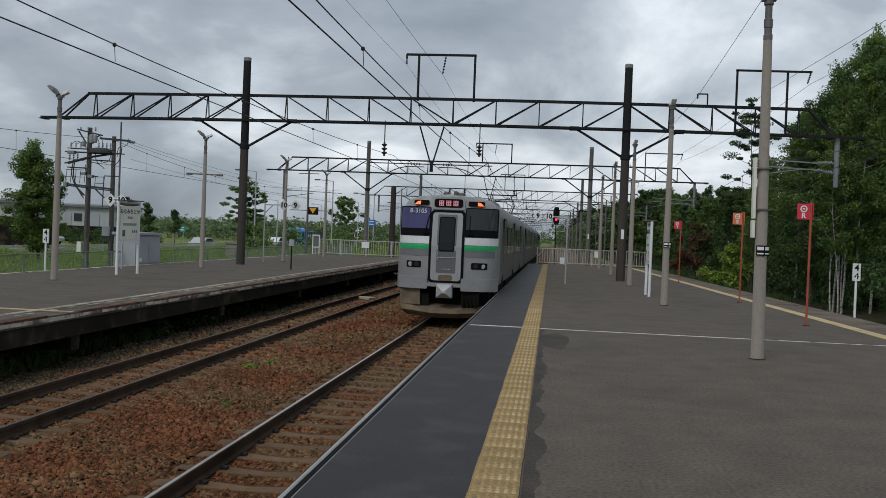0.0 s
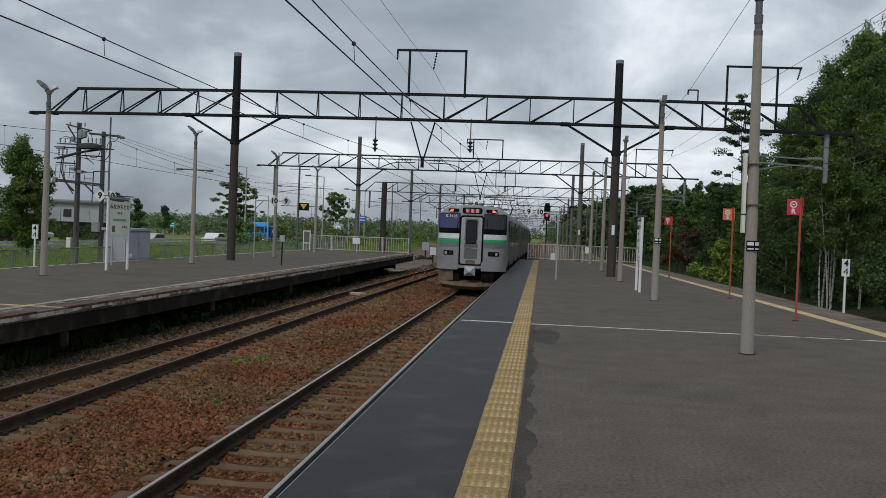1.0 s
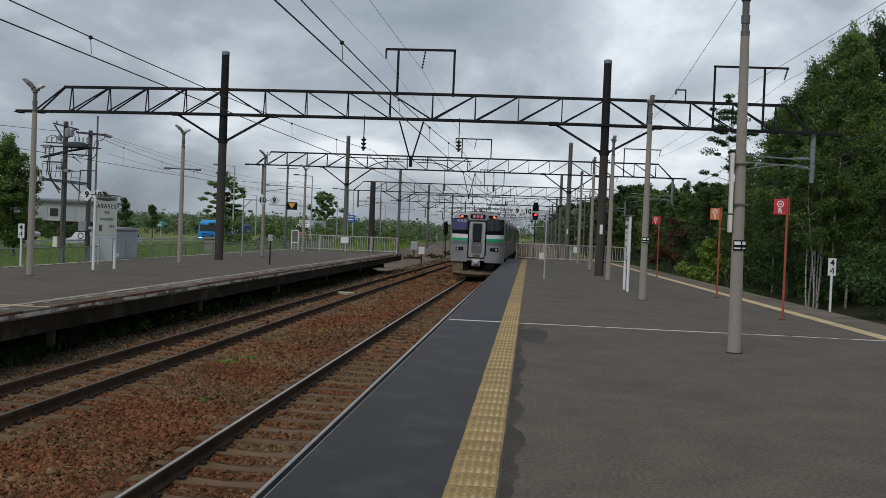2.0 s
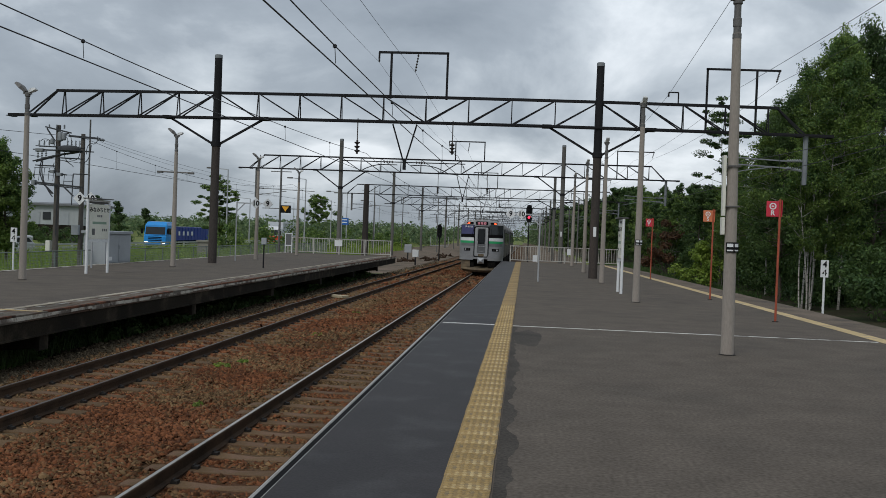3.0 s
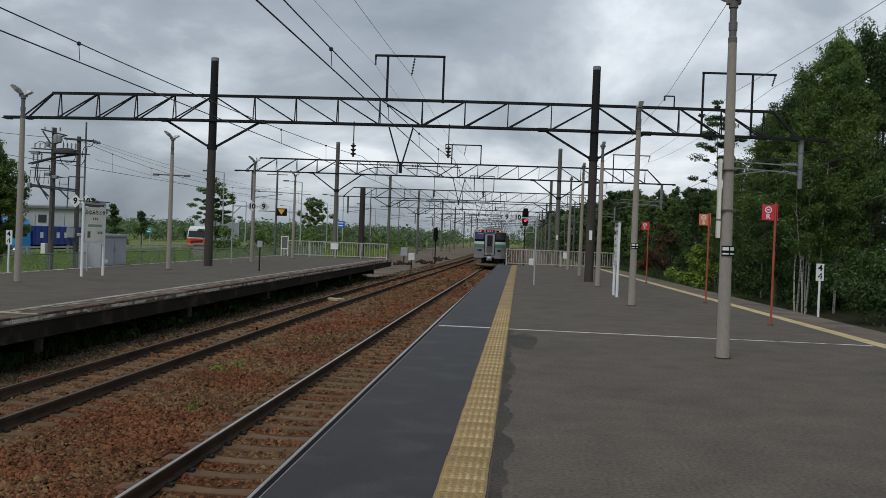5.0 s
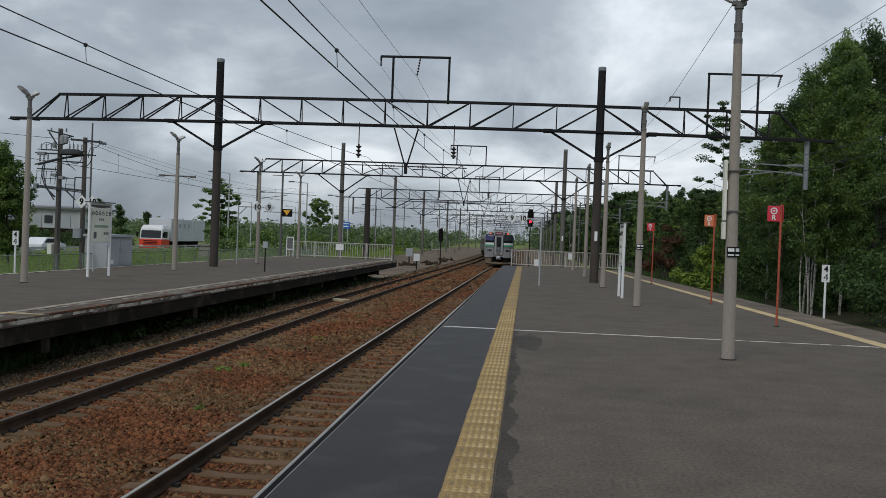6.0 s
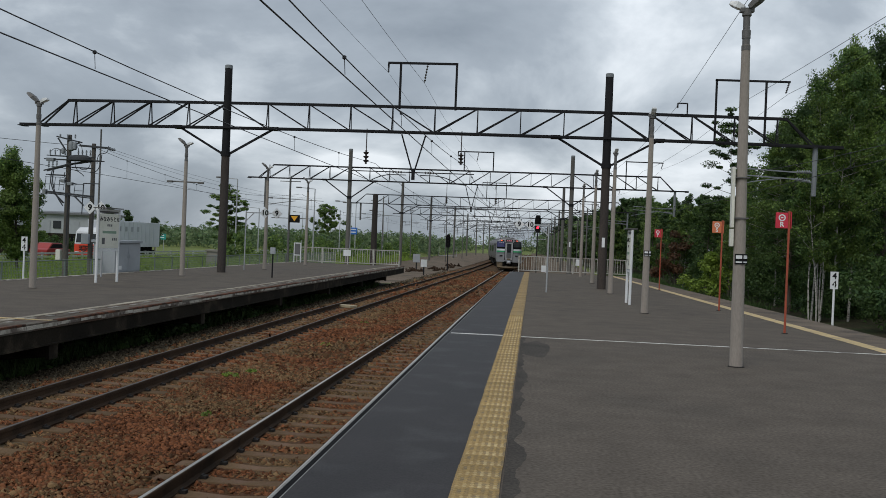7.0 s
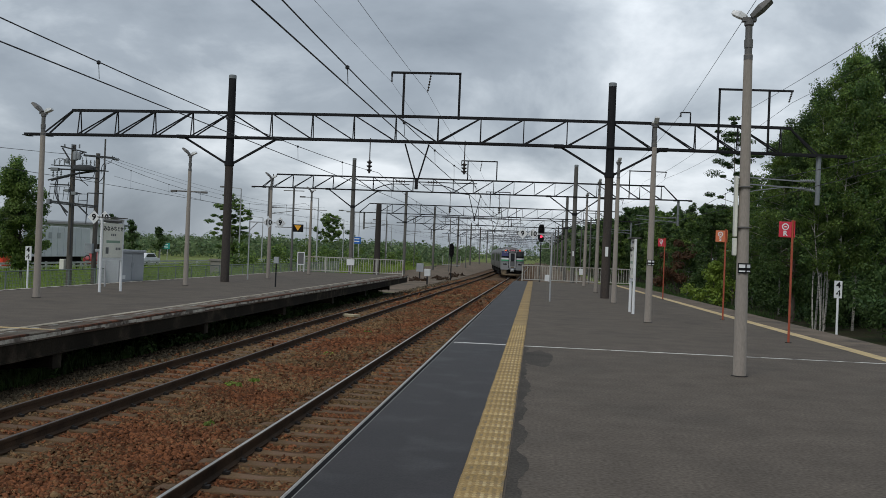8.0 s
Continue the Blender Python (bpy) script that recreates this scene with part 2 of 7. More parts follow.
# ---------------- mesh helpers ----------------
class Form:
    """Gathers boxes, bars, tubes and prisms into one mesh."""

    def __init__(self):
        self.v, self.f, self.m = [], [], []
        self.slot = 0

    def add(self, verts, faces):
        o = len(self.v)
        self.v += [tuple(p) for p in verts]
        self.f += [tuple(i + o for i in f) for f in faces]
        self.m += [self.slot] * len(faces)
        return self

    def box(self, x0, x1, y0, y1, z0, z1):
        p = [(x, y, z) for z in (z0, z1) for y in (y0, y1) for x in (x0, x1)]
        return self.add(p, [(0, 2, 3, 1), (4, 5, 7, 6), (0, 1, 5, 4), (2, 6, 7, 3), (0, 4, 6, 2), (1, 3, 7, 5)])

    def tube(self, p, q, r0, r1=None, n=10, caps=True):
        p, q = Vector(p), Vector(q)
        r1 = r0 if r1 is None else r1
        d = (q - p).normalized()
        a = d.cross(Vector((0, 0, 1)) if abs(d.z) < 0.9 else Vector((1, 0, 0))).normalized()
        b = d.cross(a)
        ring = [(math.cos(2 * math.pi * i / n), math.sin(2 * math.pi * i / n)) for i in range(n)]
        v = [p + (a * c + b * s) * r0 for c, s in ring] + [q + (a * c + b * s) * r1 for c, s in ring]
        f = [(i, (i + 1) % n, n + (i + 1) % n, n + i) for i in range(n)]
        if caps:
            f += [tuple(range(n))[::-1], tuple(range(n, 2 * n))]
        return self.add(v, f)

    def bar(self, p, q, w, h=None):
        """A square bar from p to q."""
        p, q = Vector(p), Vector(q)
        h = w if h is None else h
        d = (q - p).normalized()
        a = d.cross(Vector((0, 0, 1)) if abs(d.z) < 0.95 else Vector((0, 1, 0))).normalized() * (w / 2)
        b = d.cross(a).normalized() * (h / 2)
        v = [e + s * a + t * b for e in (p, q) for s, t in ((-1, -1), (1, -1), (1, 1), (-1, 1))]
        return self.add(v, [(0, 1, 5, 4), (1, 2, 6, 5), (2, 3, 7, 6), (3, 0, 4, 7), (0, 3, 2, 1), (4, 5, 6, 7)])

    def loft(self, rings, closed=True, caps=True):
        """Rings of equal length, joined in order."""
        n = len(rings[0])
        v = [p for r in rings for p in r]
        f = []
        for k in range(len(rings) - 1):
            for i in range(n if closed else n - 1):
                j = (i + 1) % n
                f.append((k * n + i, k * n + j, (k + 1) * n + j, (k + 1) * n + i))
        if caps:
            f += [tuple(range(n))[::-1], tuple(range((len(rings) - 1) * n, len(rings) * n))]
        return self.add(v, f)

    def lathe(self, x, y, prof, n=12):
        return self.loft([[(x + r * math.cos(2 * math.pi * i / n), y + r * math.sin(2 * math.pi * i / n), z) for i in range(n)] for z, r in prof])

    def data(self, name, mats, bevel=0.0, smooth=False):
        me = bpy.data.meshes.new(name)
        me.from_pydata(self.v, [], self.f)
        for m in (mats if isinstance(mats, (list, tuple)) else [mats]):
            me.materials.append(m)
        me.polygons.foreach_set("material_index", self.m)
        bm = bmesh.new()
        bm.from_mesh(me)
        bmesh.ops.recalc_face_normals(bm, faces=bm.faces)
        if bevel:
            es = [e for e in bm.edges if len(e.link_faces) == 2 and e.calc_face_angle() > 0.6]
            bmesh.ops.bevel(bm, geom=es, offset=bevel, segments=2, profile=0.6, affect="EDGES", clamp_overlap=True)
        bm.to_mesh(me)
        bm.free()
        if smooth:
            me.polygons.foreach_set("use_smooth", [True] * len(me.polygons))
            me.set_sharp_from_angle(angle=radians(38))
        me.update()
        return me


def part(name, form, mats, parent=None, label="", bevel=0.0, smooth=False, at=None):
    ob = new(name, form.data(name, mats, bevel, smooth))
    if parent is not None:
        ob.parent = parent
    if at is not None:
        ob.matrix_basis = at
    if label:
        ob["label"] = label
    return ob


def thing(name, label, category, at=None, group="", kind=""):
    ob = new(name)
    ob.empty_display_size = 0.2
    if at is not None:
        ob.matrix_basis = at
    return tagged(ob, label, category, group, kind)


def lettering(text, size, matrix, material, parent, name="lettering", depth=0.004, align="CENTER", bold=0.0):
    """Raised letters as a mesh, in the plane of matrix (x along the words, y up)."""
    cu = bpy.data.curves.new(name, "FONT")
    cu.body, cu.size, cu.extrude, cu.align_x, cu.align_y = text, size, depth / 2, align, "CENTER"
    cu.resolution_u = 3
    cu.offset = size * bold
    tmp = bpy.data.objects.new(name, cu)
    me = bpy.data.meshes.new_from_object(tmp)
    bpy.data.objects.remove(tmp)
    bpy.data.curves.remove(cu)
    me.materials.clear()
    me.materials.append(material)
    ob = new(name, me)
    ob.parent = parent
    ob.matrix_basis = matrix
    return ob


def wall_face(x, y, z, facing):
    """A frame for flat lettering that faces the given compass side: 's' towards -y, 'e' +x, 'w' -x."""
    turn = {"s": 0, "e": 90, "w": -90, "n": 180}[facing]
    return pose(x, y, z, 90, 0, turn)


# ---------------- plan ----------------
RAIL_Z = -0.79
C1, C2 = -2.905, -6.83
LEFT_EDGE = -8.45
PLAT_END = 60.0


def edge_x(y):
    return -1.575 + 0.0042 * (y - 8.5)


def right_edge(y):
    return 7.75 - 0.037 * (y - 16.8)


def yellow_x(y):
    return 6.42 - 0.036 * (y - 16.8)


BEND = 320.0


def track_x(c, y):
    """Across-position of a track: it leans slightly to the right, and far off bends to the left."""
    return c + 0.0030 * (y - 12) - max(0.0, y - BEND) ** 2 / 2 / 420.0


def track_dip(y):
    """The line falls gently away from the platform."""
    return -0.0042 * min(80.0, max(0.0, y - 30.0))


# ---------------- ground ----------------
def ground_sheet():
    g = Form()
    xs = [-3000, -900, -300, -120, -60, -44, -34, -27, -21, -19, -15.0, -14.2, 8.6, 10, 12, 15, 20, 40, 120, 400, 3000]
    ys = [-400, -60, -20, 0, 20, 40, 60, 62, 90, 130, 200, 300, 500, 900, 4500]

    def z(x, y):
        if -14.2 <= x <= 8.6:
            return -1.24 if y < 70 else -1.7
        if x > 8.6:
            return -1.2 + min(1.0, max(0, x - 12) * 0.05)
        if -22 < x < -14.2 and y > 60:
            return -1.7
        if x < -14.2:
            return -0.95 if x > -30 else -1.25
        return -1.24
    v = [(x, y, z(x, y)) for y in ys for x in xs]
    n = len(xs)
    g.add(v, [(j * n + i, j * n + i + 1, (j + 1) * n + i + 1, (j + 1) * n + i) for j in range(len(ys) - 1) for i in range(n - 1)])
    tagged(part("ground", g, GRASS), "rough green meadow and verge ground round the station", "ground", kind="structure")


def ballast_bed():
    b = Form()
    n = 60
    rows = []
    for k in range(n + 1):
        y = -12 + (k / n) ** 1.6 * 330
        dx, dz = track_x(0, y), track_dip(y)
        rows.append([(x + dx, y, z + dz) for x, z in ((-9.6, -1.18), (-8.6, -1.01), (-7.9, -0.965), (-5.8, -0.965), (-5.2, -1.0), (-4.6, -0.99), (-3.9, -0.965), (-1.9, -0.965), (-1.4, -1.05), (0.2, -1.23))])
    b.loft(rows, closed=False, caps=False)
    tagged(part("ballast", b, BALLAST), "reddish brown crushed stone ballast bed under the tracks", "ballast", kind="structure")


ground_sheet()
ballast_bed()


# ---------------- right platform ----------------
def right_platform():
    y0, y1 = -14.0, PLAT_END
    p = Form()
    p.add([(edge_x(y0) + 0.1, y0, 0), (right_edge(y0), y0, 0), (right_edge(y1), y1, 0), (edge_x(y1) + 0.1, y1, 0),
           (edge_x(y0) + 0.1, y0, -1.3), (right_edge(y0), y0, -1.3), (right_edge(y1), y1, -1.3), (edge_x(y1) + 0.1, y1, -1.3)],
          [(0, 1, 2, 3), (4, 7, 6, 5), (0, 4, 5, 1), (1, 5, 6, 2), (2, 6, 7, 3), (3, 7, 4, 0)])
    plat = tagged(part("platform", p, ASPHALT), "brown-grey asphalt island platform beside the departing train", "platform", kind="structure")

    def lane(x0, x1, z0, z1):
        """A strip that follows the edge; a bound above -1 is fixed, below it is an offset from the edge less 10."""
        at = lambda v, y: edge_x(y) + v + 10 if v < -5 else v
        return Form().loft([[(at(x0, y), y, z0), (at(x1, y), y, z0), (at(x1, y), y, z1), (at(x0, y), y, z1)] for y in (y0, y1)])
    part("edge_strip", lane(-10 + 0.07, -0.47, -0.12, 0.005), ASPHALT_DARK, plat, "dark bluish resurfaced asphalt edge")
    part("nosing", lane(-10, -10 + 0.017, -0.16, 0.008), NOSING, plat, "worn pale platform nosing", bevel=0.003)
    part("nosing_joint", lane(-10 + 0.0172, -10 + 0.063, -0.1, 0.003), BLACK, plat)
    part("nosing_lip", lane(-10 + 0.0632, -10 + 0.07, -0.1, 0.007), NOSING, plat)
    c = Form()
    c.add([(right_edge(y) + dx, y, z) for y in (y0, y1) for dx, z in ((-0.35, 0.006), (0.02, 0.006), (0.02, -0.3), (-0.35, -0.3))],
          [(0, 1, 5, 4), (1, 2, 6, 5), (2, 3, 7, 6), (0, 4, 7, 3)])
    part("coping", c, FAR_WALK, plat, "weathered concrete coping")
    for name, a0, a1, m in (("yellow_line", 0.0, 0.30, YELLOW_LINE), ("far_walk", 0.30, 1.02, FAR_WALK)):
        f = Form()
        f.add([(yellow_x(y) + a, y, z) for y in (y0, y1) for a, z in ((a0, 0.005), (a1, 0.005), (a1, -0.05), (a0, -0.05))],
              [(0, 1, 5, 4), (1, 2, 6, 5), (2, 3, 7, 6), (0, 4, 7, 3)])
        part(name, f, m, plat)
    w = Form()
    w.box(edge_x(17) + 0.11, -0.475, 17.08, 17.19, 0.0, 0.009)
    w.box(-0.13, 6.35, 17.09, 17.15, 0.0, 0.005)
    part("white_line", w, WHITE_LINE, plat, "worn white line across the platform")
    # ragged dark resurfacing beside the tactile strip
    s = Form()
    rnd = random.Random(5)
    left, right = [], []
    y = 2.0
    while y < 16.9:
        bulge = 0.035 + 0.12 * max(0, noise.noise((y * 1.1, 3.1, 0.2)) + 0.25) + 0.08 * abs(math.sin(y * 2.3 + 0.8 * math.sin(y * 0.9))) * (0.4 + 0.6 * math.exp(-((y - 8.6) / 3.0) ** 2)) + 0.04 * noise.noise((y * 5, 1, 7))
        left.append((-0.128, y, 0.0016))
        right.append((-0.128 + max(0.03, bulge), y, 0.0016))
        y += 0.06
    n = len(left)
    s.add(left + right, [(i, n + i, n + i + 1, i + 1) for i in range(n - 1)])
    part("repair_patch", s, PATCH, plat, "ragged dark asphalt repair")
    s = Form()
    pts = []
    for i in range(40):
        a = 2 * math.pi * i / 40
        r = 1 + 0.3 * noise.noise((math.cos(a) * 1.7, math.sin(a) * 1.7, 3))
        pts.append((0.12 + 0.24 * r * math.cos(a), 15.3 + 1.1 * r * math.sin(a), 0.0018))
    s.add(pts, [tuple(range(40))])
    part("repair_patch", s, PATCH, plat)


right_platform()


# ---------------- left platform ----------------
COPING = mat("crumbling_coping", (0.125, 0.11, 0.09), 0.9, fine=(22, 0.2), broad=(0.9, 0.25), bump=0.5, rand=0.15, other=(0.085, 0.055, 0.04), other_at=(0.44, 0.60), other_scale=2.6, stretch=(2.2, 0.35, 1))
RIM = mat('worn_rim_paint', (0.44, 0.41, 0.35), 0.8, fine=(30, 0.2), other=(0.12, 0.10, 0.085), other_at=(0.46, 0.6), other_scale=3)
WORN_LINE = mat('worn_beige_line', (0.31, 0.275, 0.215), 0.85, fine=(30, 0.2), broad=(0.7, 0.25), other=(0.14, 0.12, 0.10), other_at=(0.5, 0.66), other_scale=2.4)
# soil colour taken down to imitate the shade below the deck
SHADE_SOIL = mat('shade_dark_soil', (0.028, 0.024, 0.016), 0.95, fine=(12, 0.4), broad=(0.8, 0.3), bump=0.8)
RUST = mat('rusty_angle', (0.13, 0.055, 0.032), 0.9, fine=(30, 0.3), broad=(1.4, 0.35), bump=0.3, other=(0.06, 0.04, 0.03), other_at=(0.45, 0.6), other_scale=4)
GALV_DARK = mat("aged_lamp_steel", (0.13, 0.125, 0.12), 0.55, 0.3)


def left_platform():
    y0, y1 = -14.0, 61.3
    plat = thing("far_platform", "grey concrete platform on brackets across the tracks, with a crumbling edge", "platform", kind="structure")
    p = Form()
    p.box(-16.0, LEFT_EDGE - 0.625, y0, y1, -0.16, 0.0)
    part("deck", p, ASPHALT, plat)
    n = 62
    rnd = random.Random(3)
    step = (y1 - y0) / n
    for i in range(n):
        f = Form()
        f.box(LEFT_EDGE - 0.62, LEFT_EDGE, y0 + i * step + 0.006, y0 + (i + 1) * step - 0.006, -0.13, 0.004 + rnd.uniform(-0.006, 0.006))
        part("coping_slab", f, COPING, plat, bevel=0.01)
    # broken pale rim along the lip, a rusty strip above it
    y = y0
    while y < y1 - 0.05:
        ln = rnd.uniform(0.3, 1.5)
        f = Form()
        f.box(LEFT_EDGE + 0.002, LEFT_EDGE + 0.014, y, min(y1, y + ln), -0.075 - rnd.uniform(0, 0.03), -0.026 - rnd.uniform(0, 0.01))
        part("rim_paint", f, RIM, plat, bevel=0.003)
        if rnd.random() < 0.8:
            f = Form()
            f.box(LEFT_EDGE - rnd.uniform(0.06, 0.13), LEFT_EDGE + 0.006, y, min(y1, y + ln), -0.024, 0.012)
            part("edge_angle", f, RUST, plat, "rusty steel edge angle", bevel=0.003)
        y += ln + rnd.uniform(0.0, 0.03)
    # worn paint flecks along the warning line
    y = 14.0
    while y < y1 - 0.5:
        ln = rnd.uniform(0.15, 0.5)
        f = Form()
        q = LEFT_EDGE - rnd.uniform(0.36, 0.52)
        f.box(q - 0.05, q + 0.05, y, y + ln, 0.0, 0.0125)
        part("paint_fleck", f, CONCRETE, plat)
        y += ln + rnd.uniform(0.15, 0.6)
    # beam and brackets get a near-black colour that stands in for shade
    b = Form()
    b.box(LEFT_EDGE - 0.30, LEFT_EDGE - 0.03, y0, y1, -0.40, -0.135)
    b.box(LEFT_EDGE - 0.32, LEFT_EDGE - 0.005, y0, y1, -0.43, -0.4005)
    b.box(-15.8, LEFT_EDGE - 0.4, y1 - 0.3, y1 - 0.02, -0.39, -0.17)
    part("edge_beam", b, CONCRETE_DARK, plat, "stained edge beam, darkened in place of shade")
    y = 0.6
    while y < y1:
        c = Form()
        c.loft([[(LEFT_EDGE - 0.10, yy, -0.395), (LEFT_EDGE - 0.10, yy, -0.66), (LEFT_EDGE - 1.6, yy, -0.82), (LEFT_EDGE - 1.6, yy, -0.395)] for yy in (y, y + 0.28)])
        part("bracket", c, CONCRETE_DARK, plat, "weathered concrete bracket, shade put into its colour", bevel=0.012)
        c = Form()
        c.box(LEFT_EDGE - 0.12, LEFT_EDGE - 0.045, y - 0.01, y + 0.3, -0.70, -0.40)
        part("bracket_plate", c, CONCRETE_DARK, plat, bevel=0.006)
        y += 7.6
    w = Form()
    w.box(LEFT_EDGE - 0.80, LEFT_EDGE - 0.64, y0, y1, 0.0, 0.008)
    part("white_line", w, WORN_LINE, plat, "worn beige warning line")
    w = Form()
    w.box(-15.95, -15.75, y0, y1, 0.0, 0.012)
    part("white_line", w, RIM, plat)
    w = Form()
    w.box(LEFT_EDGE - 2.4, LEFT_EDGE - 0.03, 15.75, 15.85, 0.0, 0.012)
    part("white_line", w, YELLOW_LINE, plat)
    # dark wall added behind the brackets in place of deep shade
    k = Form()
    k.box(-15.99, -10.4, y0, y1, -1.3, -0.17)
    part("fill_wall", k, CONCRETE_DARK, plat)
    # sheet added over the ground, its dark colour standing for the deck's shade
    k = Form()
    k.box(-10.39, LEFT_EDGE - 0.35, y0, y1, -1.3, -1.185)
    part("soil", k, SHADE_SOIL, plat, "bare soil under the platform, darkened in place of shade")


left_platform()


# ---------------- tracks ----------------
def rail_profile():
    return [(-0.0325, 0), (-0.0325, -0.038), (-0.008, -0.05), (-0.008, -0.125), (-0.062, -0.143), (-0.062, -0.155), (0.062, -0.155), (0.062, -0.143), (0.008, -0.125), (0.008, -0.05), (0.0325, -0.038), (0.0325, 0)]


def sleeper_form():
    """Raised rail seats at both ends, a thinner waist, sloping sides."""
    g = Form()
    g.loft([[(x, -w - 0.03, -0.30), (x, -w + 0.015, h), (x, w - 0.015, h), (x, w + 0.03, -0.30)]
            for x, w, h in ((-1.0, 0.13, -0.165), (-0.56, 0.14, -0.150), (0, 0.10, -0.172), (0.56, 0.14, -0.150), (1.0, 0.13, -0.165))])
    return g


def track(name, c, label):
    t = thing(name, label, "railway track", kind="structure")
    ys = [-12 + i * 4.0 for i in range(28)] + [104 + i * 6 for i in range(1, 40)]
    for side in (-1, 1):
        body, top = Form(), Form()
        o = side * (0.5335 + 0.0325)
        body.loft([[(track_x(c, y) + o + x, y, RAIL_Z + track_dip(y) + z - 0.001) for x, z in rail_profile()] for y in ys])
        top.loft([[(track_x(c, y) + o + x, y, RAIL_Z + track_dip(y) + z) for x, z in ((-0.021, 0.0), (-0.021, 0.003), (0.018, 0.003), (0.018, 0.0))] for y in ys])
        rail = part("rail", body, RAIL, t, "rust-brown steel rail")
        part("rail_head", top, RAIL_TOP if c == C1 else RAIL_DULL, rail, "polished running surface")
    me = sleeper_form().data("sleeper", SLEEPER, bevel=0.012)
    clip = Form()
    for s in (-1, 1):
        for e in (-1, 1):
            x = s * 0.566 + e * 0.105
            clip.box(x - 0.035, x + 0.035, -0.04, 0.04, -0.16, -0.122)
            clip.tube((x - e * 0.02, -0.03, -0.118), (x - e * 0.02, 0.04, -0.114), 0.012, n=6)
    ce = clip.data("rail_clips", CLIP)
    rnd = random.Random(int(-c * 10))
    far = Form()
    y = -6.0
    while y < 240:
        x = track_x(c, y)
        if y < 82:
            ob = new("sleeper", me)
            ob.parent = t
            ob.matrix_basis = pose(x + rnd.uniform(-0.015, 0.015), y + rnd.uniform(-0.02, 0.02), RAIL_Z + track_dip(y), 0, 0, rnd.uniform(-0.6, 0.6))
            if y < 40:
                k = new("rail_clips", ce)
                k.parent = t
                k.matrix_basis = ob.matrix_basis.copy()
        else:
            far.box(x - 1, x + 1, y - 0.12, y + 0.12, RAIL_Z + track_dip(y) - 0.3, RAIL_Z + track_dip(y) - 0.165)
        y += 0.624
    tagged(part("sleeper", far, SLEEPER, t), kind="stuff")
    return t


RAIL_DULL = mat("dull_rail", (0.085, 0.07, 0.062), 0.55, 0.4, fine=(20, 0.1), bump=0.02)
track("track_near", C1, "railway track with a polished rail on concrete sleepers")
track("track_far", C2, "rusty railway track on concrete sleepers")


def crossover():
    """Rails that lead from the near track to the far one, beyond the platform's end."""
    t = thing("crossover", "rails of a crossover between the two tracks", "railway track", kind="structure")
    ys = [106 + i * 3 for i in range(20)]
    for side in (-1, 1):
        f = Form()
        f.loft([[(path_x(y) + side * 0.566 + x, y, RAIL_Z + track_dip(y) + z - 0.002) for x, z in rail_profile()] for y in ys])
        part("rail", f, RAIL, t)


def path_x(y):
    """The departing train's way: along the near track, then over to the far one."""
    u = min(1.0, max(0.0, (y - 104.0) / 62.0))
    return track_x(C1 + (C2 - C1) * u * u * (3 - 2 * u), y)


crossover()


# ---------------- overhead line gantries ----------------
GALV_MID = mat("weathered_galvanising", (0.20, 0.215, 0.225), 0.6, 0.2, fine=(40, 0.1), broad=(1, 0.15), bump=0.05)
POLE_GREY = mat("grey_mast_concrete", (0.125, 0.12, 0.11), 0.85, fine=(30, 0.15), broad=(0.6, 0.2), bump=0.15, stretch=(1, 1, 0.3))


